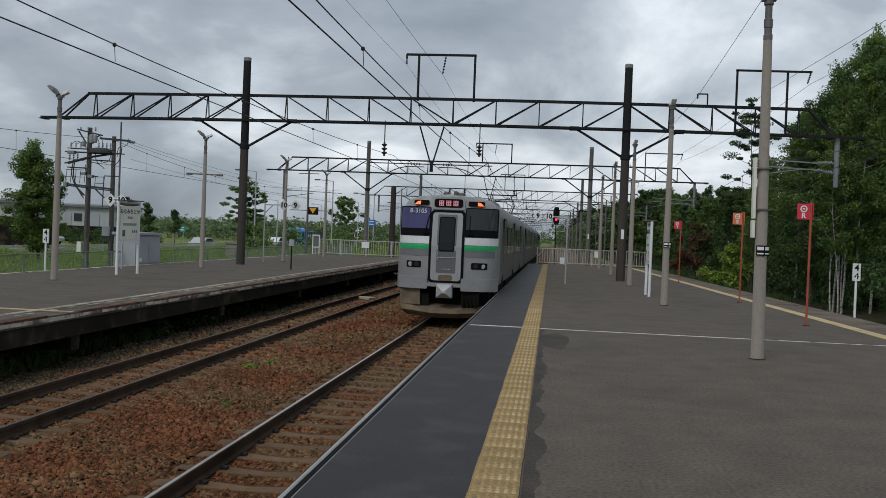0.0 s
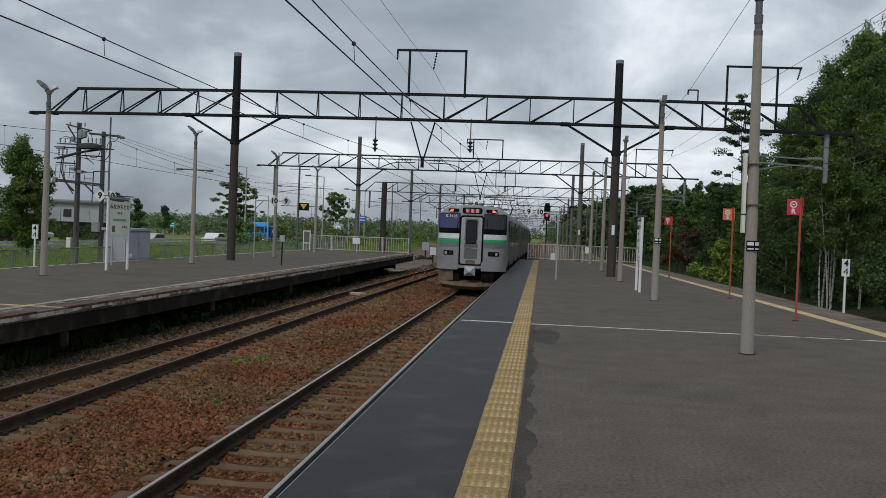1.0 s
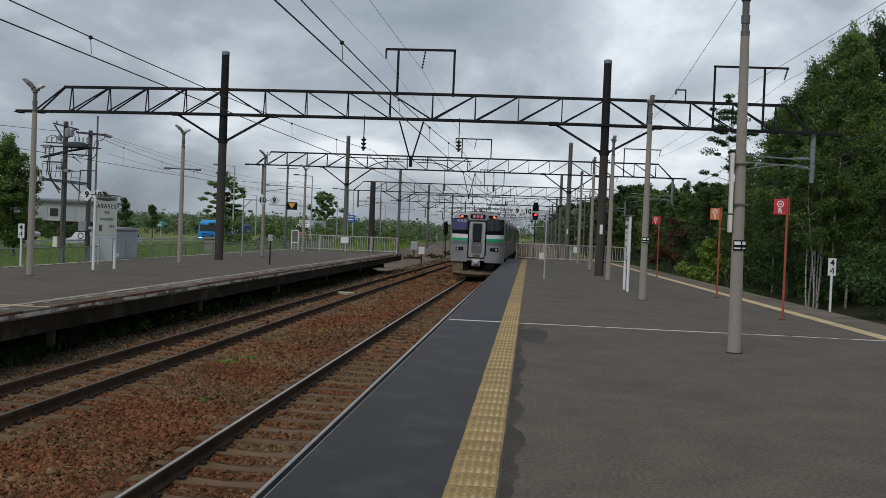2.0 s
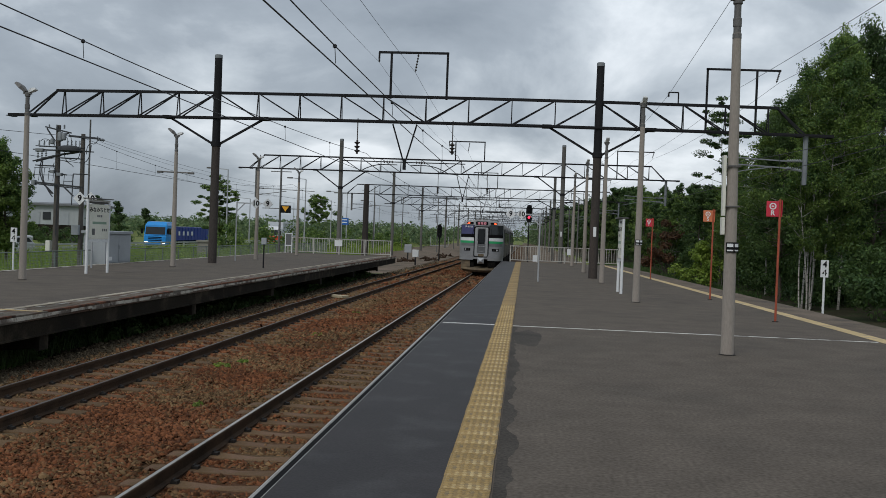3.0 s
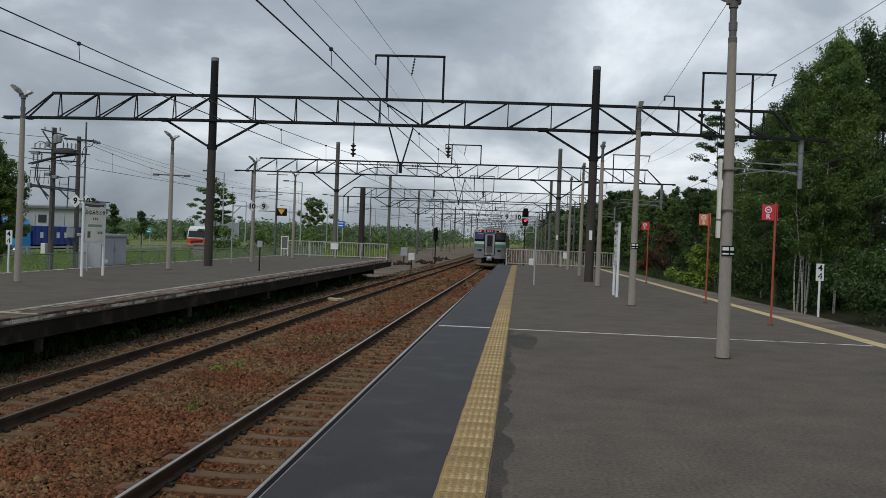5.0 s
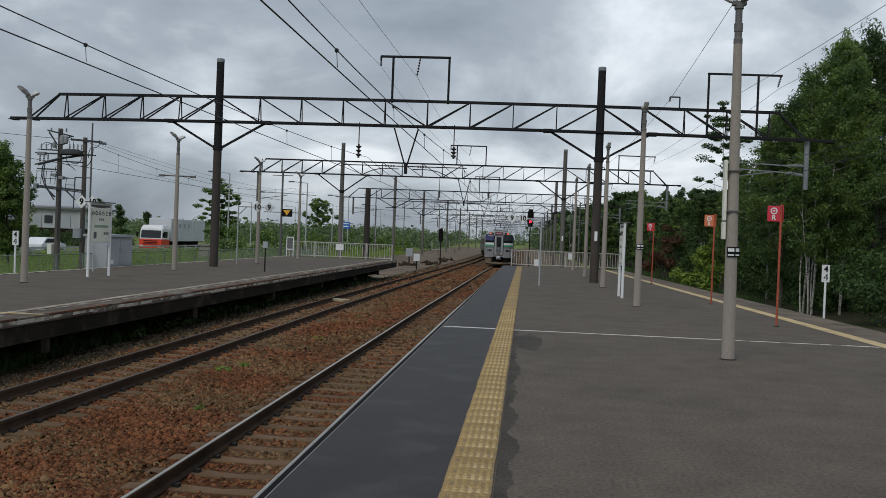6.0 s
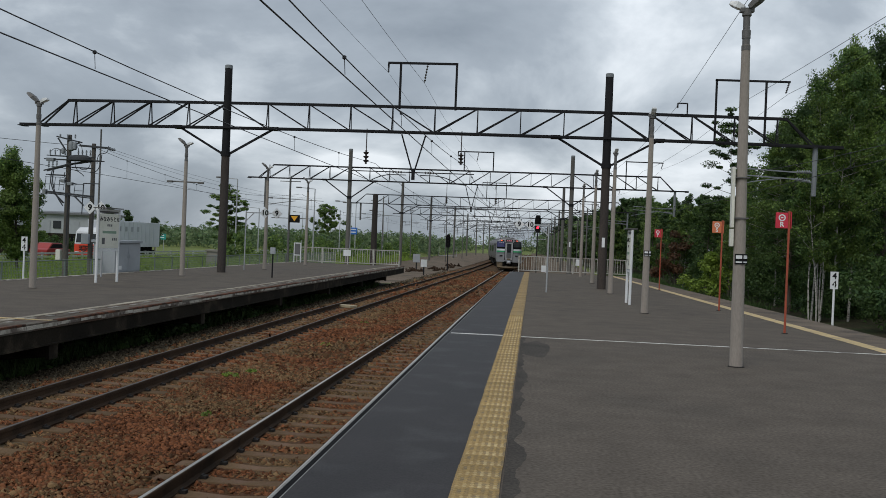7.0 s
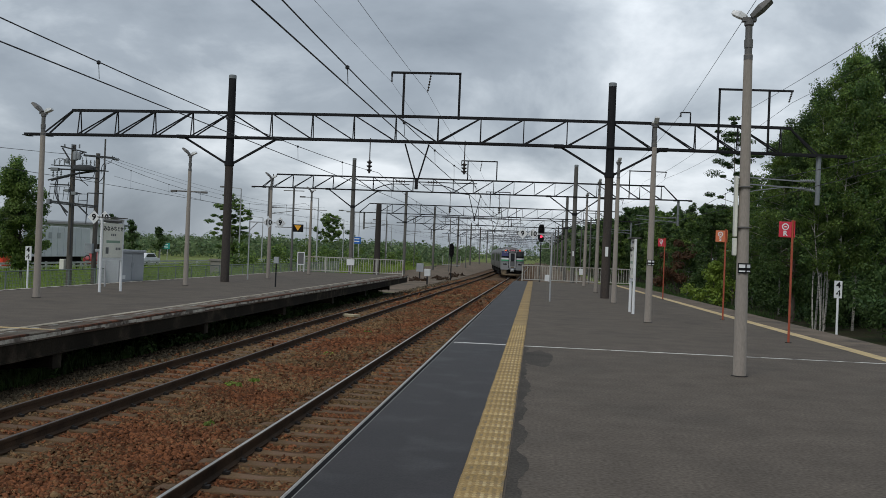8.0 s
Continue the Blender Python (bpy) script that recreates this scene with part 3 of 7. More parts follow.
def gantry(y, xl, xr, ext_l, ext_r, zb=6.25, zt=7.31, top=9.05, camber=0.0, near=False):
    g = thing("overhead_gantry", "dark steel lattice gantry on two brown poles carrying the overhead line", "gantry", pose(0, y, 0), group="overhead line gantries")
    for x in (xl, xr):
        f = Form()
        f.lathe(x, 0, [(-1.3, 0.185), (0, 0.185), (5.2, 0.174)], 18)
        pole = part("pole", f, GANTRY_POLE if y < 60 else POLE_GREY, g, "brown painted round pole" if y < 60 else "grey round concrete pole", smooth=True)
        f = Form()
        f.lathe(x, 0, [(5.2, 0.174), (top - 0.14, 0.160)], 18)
        part("upper_pole", f, STEEL if y < 60 else POLE_GREY, pole, "blackened upper pole" if y < 60 else "", smooth=True)
        f = Form()
        f.lathe(x, 0, [(top - 0.14, 0.168), (top, 0.166), (top + 0.02, 0.14)], 18)
        part("pole_cap", f, GALV_MID, pole, "grey cap")
        f = Form()
        f.lathe(x, 0, [(5.05, 0.19), (5.06, 0.21), (5.26, 0.21), (5.27, 0.19)], 16)
        part("collar", f, STEEL, pole)
        if near and x == xr:
            f = Form()
            f.box(x - 0.06, x + 0.06, -0.2, -0.172, 1.75, 2.15)
            part("number_plate", f, WHITE, pole, "small white plate")
    # three chords: one above, two below, tied by leaning posts and diagonals
    arch = lambda x: camber * (1 - ((x + 5.2) / 15.0) ** 2)

    def chord(a, b, e, z0, w, h):
        at = [a + (b - a) * i / 12 for i in range(13)]
        return Form().loft([[(x, e + u * w / 2, z0 + arch(x) + v * h / 2) for u, v in ((-1, -1), (1, -1), (1, 1), (-1, 1))] for x in at])
    part("upper_chord", chord(ext_l + 2.1, ext_r - 2.2, 0, zt, 0.13, 0.115), STEEL, g)
    for e in (-0.2, 0.2):
        part("lower_chord", chord(ext_l, ext_r, e, zb, 0.07, 0.085), STEEL, g)
    for x in (ext_l + 0.05, ext_l + 1.0, ext_r - 1.3, ext_r - 0.1):
        part("tie_plate", Form().box(x - 0.12, x + 0.12, -0.26, 0.26, zb + arch(x) - 0.075, zb + arch(x) - 0.045), STEEL, g)
    span = xr - xl
    n = max(6, round(span / 1.75))
    xs = [xl + span * i / n for i in range(n + 1)]
    k = 1
    while xl - 1.72 * k > ext_l + 1.6:
        xs.insert(0, xl - 1.72 * k)
        k += 1
    k = 1
    while xr + 1.72 * k < ext_r - 2.1:
        xs.append(xr + 1.72 * k)
        k += 1
    mid = (xl + xr) / 2
    for i, x in enumerate(xs):
        for e in (-1, 1):
            if abs(x - xl) > 0.1 and abs(x - xr) > 0.1:
                part("lattice_post", Form().bar((x, e * 0.2, zb + arch(x)), (x, e * 0.035, zt + arch(x)), 0.04), STEEL, g)
        if i + 1 < len(xs):
            x2 = xs[i + 1]
            low_first = x < xl - 0.1 or mid - 0.9 < x < xr - 0.1
            for e in (-1, 1):
                za, zc = arch(x), arch(x2)
                p, q = ((x, e * 0.2, zb + za), (x2, e * 0.035, zt + zc)) if low_first else ((x, e * 0.035, zt + za), (x2, e * 0.2, zb + zc))
                part("lattice_diagonal", Form().bar(p, q, 0.05), STEEL, g)
    for e in (-1, 1):
        part("lattice_diagonal", Form().bar((ext_l + 0.9, e * 0.2, zb), (ext_l + 2.15, e * 0.035, zt), 0.06), STEEL, g)
        part("lattice_diagonal", Form().bar((ext_r - 1.15, e * 0.2, zb), (ext_r - 2.25, e * 0.035, zt), 0.06), STEEL, g)
    for x, sides in ((xl, (-1, 1)), (xr, (-1, 1))):
        for s in sides:
            f = Form()
            bz = zb + arch(x + s * 2.15)
            f.bar((x + s * 0.15, 0, 5.16), (x + s * 2.15, 0, bz + 0.02), 0.09, 0.09)
            f.box(x + s * 2.15 - 0.2, x + s * 2.15 + 0.2, -0.22, 0.22, bz - 0.075, bz + 0.06)
            part("knee_brace", f, STEEL, g)
    # frame that carries the feeder wires
    f = Form()
    f.bar((-5.9, 0, zt), (-5.9, 0, 9.25), 0.09)
    f.bar((-3.5, 0, zt), (-3.5, 0, 9.25), 0.09)
    f.bar((-6.45, 0, 9.27), (-3.45, 0, 9.27), 0.09)
    f.bar((-6.43, 0, 9.27), (-6.43, 0, 9.1), 0.07)
    part("feeder_frame", f, STEEL, g)
    f = Form()
    f.bar((7.3, 0, zb), (7.3, 0, 8.85), 0.08)
    f.bar((9.3, 0, zb), (9.3, 0, 8.8), 0.08)
    f.bar((7.25, 0, 8.85), (10.25, 0, 8.83), 0.08)
    part("feeder_frame", f, STEEL, g)
    f = Form()
    f.bar((6.15, 0, zt), (6.15, 0, 7.85), 0.05)
    f.bar((6.15, 0, 7.85), (5.75, 0, 7.85), 0.05)
    part("bracket", f, STEEL, g)
    for x, z0, z1 in ((-6.43, 9.1, 8.85), (-4.75, 9.22, 8.45), (10.2, 8.8, 8.35), (5.75, 7.85, 7.65)):
        ins = Form()
        insulator(ins, (x, 0, z0), (x + (-0.12 if z0 - z1 > 0.4 else 0), 0, z1), 0.05)
        part('insulator', ins, PORCELAIN, g)
    for x, z0, z1 in ((-7.26, 5.5, 4.92), (-3.18, 5.5, 5.0)):
        ins = Form()
        ins.bar((x, 0, zb + 0.2), (x, 0, z0), 0.04)
        insulator(ins, (x, 0, z0), (x, 0, z1), 0.13, 3)
        part('insulator', ins, PORCELAIN, g, 'dark stacked insulator discs')
    # V hanger with registration arms for both tracks
    f = Form()
    f.bar((-5.75, 0, zb), (-5.23, 0, 4.6), 0.06)
    f.bar((-4.72, 0, zb), (-5.17, 0, 4.6), 0.06)
    f.bar((-5.2, 0, 4.75), (-5.2, 0, 4.3), 0.13)
    f.bar((-7.9, 0.05, 4.62), (-2.6, 0.05, 4.62), 0.04)
    for s, c in ((-1, C2), (1, C1)):
        pts = [(-5.2 + s * 0.3, 0.02, 4.5)]
        for i in range(5):
            pts.append((-5.2 + s * (0.9 + 0.25 * i), 0.02, 4.50 - 0.02 * i * i))
        for a, b in zip(pts, pts[1:]):
            f.bar(a, b, 0.035)
        ins = Form()
        insulator(ins, (-5.2 + s * 0.45, 0.05, 4.62), (-5.2 + s * 0.95, 0.05, 4.62), 0.06, 4)
        part("insulator", ins, PORCELAIN, g)
        f.bar(pts[-1], (c, 0, 4.14), 0.03)
    part("hanger", f, STEEL, g, "V-shaped hanger with registration arms")
    # drop post and cantilever over the meadow side
    if y > 50:
        f = Form()
        q = ext_l + 1.5
        f.tube((q, 0, zb), (q, 0, 4.1), 0.11, n=10)
        f.bar((q, 0, 4.9), (q + 5.0, 0, 4.75), 0.05)
        f.bar((q, 0, 4.3), (q + 2.6, 0, 4.7), 0.05)
        ins = Form()
        insulator(ins, (q + 0.15, 0, 4.9), (q + 0.7, 0, 4.88), 0.08, 5)
        part("insulator", ins, PORCELAIN, g)
        part("cantilever", f, GALV_DARK, g, "dark cantilever arm with insulators")
    # drop post and cantilever on the wooded side
    q = ext_r - 1.05
    f = Form()
    f.lathe(q, 0, [(zb - 2.05, 0.095), (zb - 0.06, 0.105)], 12)
    part("drop_post", f, GALV_MID, g, "thick grey drop post", smooth=True)
    for z0, rise in ((5.15, 0.0), (4.75, 0.12)):
        f = Form()
        f.bar((q - 0.1, 0, z0), (q - 0.9, 0, z0 + rise), 0.06)
        f.bar((q - 0.9, 0, z0 + rise), (q - 3.3, 0, z0 + rise + 0.12), 0.05)
        part("cantilever", f, GALV_MID, g, "grey cantilever arm")
        f = Form()
        insulator(f, (q - 0.15, 0, z0 + 0.02), (q - 0.75, 0, z0 + rise), 0.085, 6)
        part("insulator", f, GALV_MID, g, "grey ribbed insulator")
    part("registration_arm", Form().bar((q - 1.2, 0, 4.9), (q - 2.4, 0, 4.72), 0.04).bar((q - 2.4, 0, 4.72), (q - 3.4, 0, 4.5), 0.035), GALV_MID, g)
    return g


def insulator(f, p, q, r, n=6):
    """A turned stack of sheds from p to q, as one closed form."""
    p, q = Vector(p), Vector(q)
    d = (q - p).normalized()
    a = d.cross(Vector((0, 0, 1)) if abs(d.z) < 0.9 else Vector((1, 0, 0))).normalized()
    b = d.cross(a)
    prof = [(0.0, 0.35)]
    for i in range(n):
        c, h = (i + 0.7) / (n + 0.4), 0.3 / (n + 0.4)
        prof += [(c - h, 0.35), (c - h * 0.8, 1.0), (c + h * 0.2, 0.8), (c + h, 0.35)]
    prof.append((1.0, 0.35))
    f.loft([[p.lerp(q, u) + (a * math.cos(k * math.pi / 4) + b * math.sin(k * math.pi / 4)) * r * w for k in range(8)] for u, w in prof])


# distance, two poles, two chord ends, chord heights, pole top
GANTRIES = [(39.3, -13.45, 2.92, -22.8, 12.4, 6.23, 7.31, 9.0, 0.09), (76.5, -15.43, 2.98, -24.1, 12.3, 6.58, 7.68, 9.2), (114.0, -16.3, 3.5, -23.0, 12.3, 6.22, 7.36, 9.05)]
GANTRIES += [(y, xl, xr, -23.0, 12.3, 6.2, 7.36, 9.05) for y, xl, xr in ((151, -16.8, 4.6), (188, -16, 5), (225, -16, 5), (262, -16, 5), (300, -16, 5), (340, -16, 5))]
for i, row in enumerate(GANTRIES):
    gantry(*row, near=i < 2)


# ---------------- wires ----------------
def sagging(f, x0, z0, x1, z1, y0, y1, sag, r, n=14):
    pts = []
    for i in range(n + 1):
        u = i / n
        pts.append((x0 + (x1 - x0) * u, y0 + (y1 - y0) * u, z0 + (z1 - z0) * u - sag * 4 * u * (1 - u)))
    for a, b in zip(pts, pts[1:]):
        f.tube(a, b, r, n=5, caps=False)


def catenary(c, label, mess_z=4.95):
    w = thing("overhead_wire", label, "overhead wire", kind="structure")
    stops = [-48.0] + [-9.0] + [g[0] for g in GANTRIES]
    con, mes, dro = Form(), Form(), Form()
    for a, b in zip(stops, stops[1:]):
        sagging(con, c, 4.14, c, 4.14, a, b, 0.03, 0.011, 6)
        sagging(mes, c - 0.02, mess_z, c - 0.02, mess_z, a, b, mess_z - 4.40, 0.010, 14)
        for k in range(1, 8):
            u = (k - 0.23) / 8
            y = a + (b - a) * u
            z = mess_z - (mess_z - 4.40) * 4 * u * (1 - u)
            dro.tube((c - 0.02, y, z), (c, y, 4.14), 0.006, n=4)
            dro.lathe(c - 0.02, y, [(z - 0.035, 0.012), (z - 0.02, 0.032), (z + 0.015, 0.032), (z + 0.03, 0.01)], 8)
    part("contact_wire", con, WIRE, w)
    part("messenger_wire", mes, WIRE, w)
    part("droppers", dro, WIRE, w)


catenary(C1, "dark contact and messenger wires over the near track")
catenary(C2, "dark contact and messenger wires over the far track")
catenary(8.4, "dark contact and messenger wires beside the wood", 5.0)
catenary(-19.5, "dark contact and messenger wires beyond the far platform", 5.3)


def feeders():
    w = thing("feeder_wires", "thin feeder wires strung along the gantry tops", "overhead wire", kind="structure")
    stops = [-48.0, -9.0] + [g[0] for g in GANTRIES]
    for x, z, r in ((-6.43, 8.85, 0.006), (-4.87, 8.45, 0.007), (10.2, 8.35, 0.008), (8.6, 8.1, 0.008), (5.75, 7.75, 0.008)):
        f = Form()
        for a, b in zip(stops, stops[1:]):
            if x == 5.75 and b <= GANTRIES[0][0]:
                # the last length climbs to an anchor behind the platform
                if a == -9.0:
                    sagging(f, 4.6, 10.4, x, z, a, b, 0.1, r)
            else:
                sagging(f, x, z, x, z, a, b, 0.35, r)
        part("wire", f, WIRE, w)


feeders()


# ---------------- lamp poles ----------------
def lamp_pole(x, y, top=5.30, plates=False, board=False, turn=0, lean=0, tilt_x=0.0):
    p = thing("lamp_pole", "beige tapered concrete platform lamp post with two small floodlights", "lamp post", pose(x, y, 0, 0, tilt_x, turn), group="platform lamp posts")
    f = Form()
    f.lathe(0, 0, [(0, 0.098), (0.02, 0.097), (1.5, 0.088), (top - 0.52, 0.063), (top - 0.52, 0.058)], 18)
    part("post", f, POLE, p, smooth=True)
    f = Form()
    f.lathe(0, 0, [(0, 0.125), (0.006, 0.125), (0.014, 0.10)], 16)
    part("base_ring", f, CLIP, p)
    f = Form()
    f.lathe(0, 0, [(top - 0.6, 0.067), (top - 0.53, 0.067), (top - 0.52, 0.056), (top - 0.42, 0.056), (top - 0.42, 0.064), (top - 0.30, 0.066), (top - 0.29, 0.052), (top - 0.1, 0.052), (top - 0.08, 0.07), (top, 0.07)], 14)
    f.box(-0.10, 0.10, -0.05, 0.05, top - 0.03, top + 0.03)
    part("cap", f, GALV_DARK, p, smooth=True)
    for s, m, tilt in ((1, GALV_DARK, 42), (-1, LAMP_FACE, -30)):
        f = Form()
        L, wd = (0.36, 0.12) if s > 0 else (0.22, 0.09)
        if lean < -80:
            L, wd, m = L * 0.6, 0.07, LAMP_FACE
        f.loft([[(0, -wd * 0.6, -0.03), (0, wd * 0.6, -0.03), (0, wd * 0.5, 0.04), (0, -wd * 0.5, 0.04)],
                [(s * L * 0.5, -wd, -0.04), (s * L * 0.5, wd, -0.04), (s * L * 0.5, wd * 0.8, 0.06), (s * L * 0.5, -wd * 0.8, 0.06)],
                [(s * L, -wd * 0.9, -0.03), (s * L, wd * 0.9, -0.03), (s * L, wd * 0.7, 0.03), (s * L, -wd * 0.7, 0.03)]])
        part("floodlight", f, m, p, at=pose(0, 0, 0, 0, 0, lean) @ pose(s * 0.04, 0, top + 0.03, 0, -tilt if s > 0 else 25, 0), bevel=0.008)
    if plates:
        for a in (-14, 46):
            f = Form()
            f.box(-0.06, 0.06, -0.100, -0.086, 1.53, 1.68)
            pl = part("number_plate", f, BLACK, p, "black plate with white figures", at=pose(0, 0, 0, 0, 0, a))
            f = Form()
            f.box(-0.045, 0.045, -0.103, -0.1005, 1.61, 1.66)
            part("figure_bar", f, WHITE, pl)
            f = Form()
            f.box(-0.045, 0.045, -0.103, -0.1005, 1.55, 1.57)
            part("figure_bar", f, WHITE, pl)
    if board:
        f = Form()
        f.box(-0.145, -0.10, -0.06, 0.06, 2.07, 2.97)
        b = part("name_board", f, CREAM, p, "upright cream name board", bevel=0.01)
        f = Form()
        f.box(-0.15, -0.10, -0.055, 0.055, 1.79, 2.05)
        part("name_plate", f, CREAM, p, bevel=0.008)
        f = Form()
        for z in (2.2, 2.8):
            f.box(-0.10, 0.10, -0.10, 0.10, z, z + 0.02)
        part("board_strap", f, GALV_DARK, p)
    return p


LAMP_FACE = mat("lamp_glass_face", (0.62, 0.63, 0.63), 0.3, bump=0)
for i, (x, y) in enumerate(((3.09, 14.15), (3.05, 25.25), (2.98, 35.5), (2.92, 45.3), (2.84, 54.8))):
    lamp_pole(x, y, plates=i < 2, board=i == 0, lean=-20 if i == 0 else -84, tilt_x=-0.6 if i == 0 else 0.0)
for x, y in ((-13.4, 23.9), (-13.35, 34.5), (-13.2, 45.0), (-13.6, 57.4 - 2.5)):
    lp = lamp_pole(x, y, 5.0, turn=180)
    if y == 34.5:
        f = Form()
        f.tube((-0.5, 0, 3.6), (0.5, 0, 3.62), 0.03, n=8)
        f.box(-0.72, -0.5, -0.06, 0.06, 3.55, 3.63)
        f.box(0.5, 0.72, -0.06, 0.06, 3.57, 3.65)
        part('cross_arm', f, GALV_DARK, lp, 'level arm with two small heads', bevel=0.015)


# ---------------- train ----------------
STAIN = mat("stainless_body", (0.10, 0.094, 0.087), 0.5, 0.2, fine=(8, 0.05), broad=(0.7, 0.1), bump=0.02, stretch=(1, 0.2, 1), other=(0.19, 0.182, 0.17), other_at=(0.55, 0.8), other_scale=1.2)
TRAIN_PAINT = mat("cab_silver_paint", (0.26, 0.262, 0.268), 0.42, 0.15, fine=(14, 0.05), broad=(0.9, 0.12), bump=0.02, other=(0.20, 0.19, 0.175), other_at=(0.5, 0.8), other_scale=1.3)
TRAIN_WHITE = mat("cab_white_band", (0.60, 0.61, 0.62), 0.4, fine=(14, 0.05), bump=0.02)
TRAIN_GREEN = mat("light_green_band", (0.012, 0.33, 0.11), 0.4, fine=(14, 0.05), bump=0.02)
TRAIN_BAND_GREY = mat("grey_band", (0.15, 0.155, 0.16), 0.5, fine=(14, 0.05), bump=0.02)
SKIRT = mat("dusty_skirt", (0.175, 0.135, 0.085), 0.85, fine=(18, 0.12), broad=(1.3, 0.25), other=(0.105, 0.085, 0.065), other_at=(0.42, 0.65), other_scale=1.7)
RUBBER = mat("black_rubber", (0.009, 0.009, 0.01), 0.8, bump=0)
UNDER = mat("underframe", (0.013, 0.012, 0.011), 0.85)
GLASS = dark_glass("dark_cab_glass", (0.026, 0.030, 0.032))
for dull in (RUBBER, UNDER):
    dull.node_tree.nodes["Principled BSDF"].inputs["Specular IOR Level"].default_value = 0.03
GLASS_DEEP = dark_glass("deep_dark_glass", (0.008, 0.009, 0.009), 0.2)
GLASS_BLUE = dark_glass("blue_tinted_cab_glass", (0.06, 0.062, 0.15), 0.12)
TAIL = glow("tail_lamp_lit", (1.0, 0.10, 0.03), 2.6)
LED = glow("destination_leds", (0.70, 0.26, 0.32), 0.22)


def body_outline(w):
    """Half widths and heights over the rail, round a car's section."""
    pts = [(-w + 0.05, 1.05), (-w, 1.35), (-w, 2.05), (-w + 0.045, 2.9), (-w + 0.12, 3.2), (-w + 0.24, 3.39), (-w * 0.62, 3.51), (0, 3.57)]
    return pts + [(-x, q) for x, q in pts[-2::-1]]


def body_ring(y, w=1.45):
    return [(x, y, q + RAIL_Z) for x, q in body_outline(w)]


def cab_bow(x):
    """How far the cab front falls back towards its corners."""
    return 0.8 * (1 - math.sqrt(max(0.0, 1 - (min(abs(x), 1.45) / 1.45) ** 4)))


def cab_face(x, q):
    """Depth of the cab front at a place across and a height over the rail: bowed, its upper half leaning back."""
    return cab_bow(x) + max(0.0, q - 2.1) * 0.16 * (1 - (min(abs(x), 1.45) / 1.45) ** 6)


def train_car(index, length=20.6, cab=False):
    car = thing("train_car", ("stainless commuter train end car with green band and lit tail lamps" if cab else "stainless steel commuter train middle car coupled in the train"), "train", group="cars of the departing train")
    f = Form()
    y0 = 0.82 if cab else 0.0
    f.loft([body_ring(y) for y in (y0, 5, 10, 15, length)])
    part("body", f, STAIN, car, smooth=True)
    f = Form()
    f.box(-1.25, 1.25, y0 + 0.8, length - 0.3, RAIL_Z + 0.45, RAIL_Z + 1.0)
    f.box(-1.32, 1.32, 7.0, 13.5, RAIL_Z + 0.25, RAIL_Z + 0.98)
    part("underframe", f, UNDER, car)
    for yb in (3.2, length - 3.2):
        b = Form()
        for s in (-1, 1):
            b.box(s * 0.78 - 0.09, s * 0.78 + 0.09, yb - 1.5, yb + 1.5, RAIL_Z + 0.35, RAIL_Z + 0.62)
            for w in (-1.05, 1.05):
                b.tube((s * 0.5, yb + w, RAIL_Z + 0.43), (s * 0.63, yb + w, RAIL_Z + 0.43), 0.43, n=20)
        part("bogie", b, UNDER, car)
    # doors and windows on both flanks
    for s in (-1, 1):
        x = s * 1.452
        for yd in (3.2, 10.2, 17.0):
            d = Form()
            d.box(x - 0.02 * s - 0.012, x - 0.02 * s + 0.012, yd - 0.72, yd + 0.72, RAIL_Z + 1.08, RAIL_Z + 3.0)
            door = part("door", d, RUBBER, car, "black sealed sliding door frame")
            for e in (-1, 1):
                g = Form()
                g.box(x - 0.012, x + 0.004, yd + e * 0.345 - 0.325, yd + e * 0.345 + 0.325, RAIL_Z + 1.12, RAIL_Z + 2.96)
                part("leaf", g, STAIN, door)
                g = Form()
                g.box(x - 0.008, x + 0.009, yd + e * 0.345 - 0.2, yd + e * 0.345 + 0.2, RAIL_Z + 1.95, RAIL_Z + 2.75)
                part("door_glass", g, GLASS, door)
        for yw, hw in ((5.5, 0.95), (7.9, 0.95), (12.6, 0.95), (14.8, 0.75)):
            g = Form()
            g.box(x - 0.015, x + 0.006, yw - hw, yw + hw, RAIL_Z + 1.92, RAIL_Z + 2.78)
            part("side_window", g, GLASS, car)
    # roof gear
    f = Form()
    f.box(-0.75, 0.75, 8.0, 11.4, RAIL_Z + 3.48, RAIL_Z + 3.76)
    part("air_conditioner", f, TRAIN_BAND_GREY, car, bevel=0.06)
    if cab:
        for x, y, w, h in ((-0.22, 1.3, 0.07, 0.12), (0.02, 1.6, 0.05, 0.16), (0.22, 1.3, 0.08, 0.10), (0.5, 3.4, 0.15, 0.08), (-0.5, 3.0, 0.15, 0.06)):
            f = Form()
            f.box(x - w, x + w, y, y + 0.5, RAIL_Z + 3.45, RAIL_Z + 3.58 + h)
            part("roof_equipment", f, GALV_DARK, car, bevel=0.03)
    if index in (1, 4):
        f = Form()
        zz = RAIL_Z + 3.62
        for s in (-0.5, 0.5):
            f.bar((s, 4.2, zz), (s * 1.3, 5.6, zz + 0.65), 0.05)
            f.bar((s * 1.3, 5.6, zz + 0.65), (s, 4.2, zz + 1.15), 0.04)
        f.bar((-0.85, 4.2, zz + 1.17), (0.85, 4.2, zz + 1.17), 0.06)
        f.box(-0.7, 0.7, 3.8, 5.7, zz - 0.1, zz - 0.02)
        part("pantograph", f, STEEL, car)
    if cab:
        cab_end(car)
    else:
        f = Form()
        f.box(-0.55, 0.55, -0.35, 0.0, RAIL_Z + 1.05, RAIL_Z + 3.2)
        part("gangway", f, RUBBER, car)
    return car


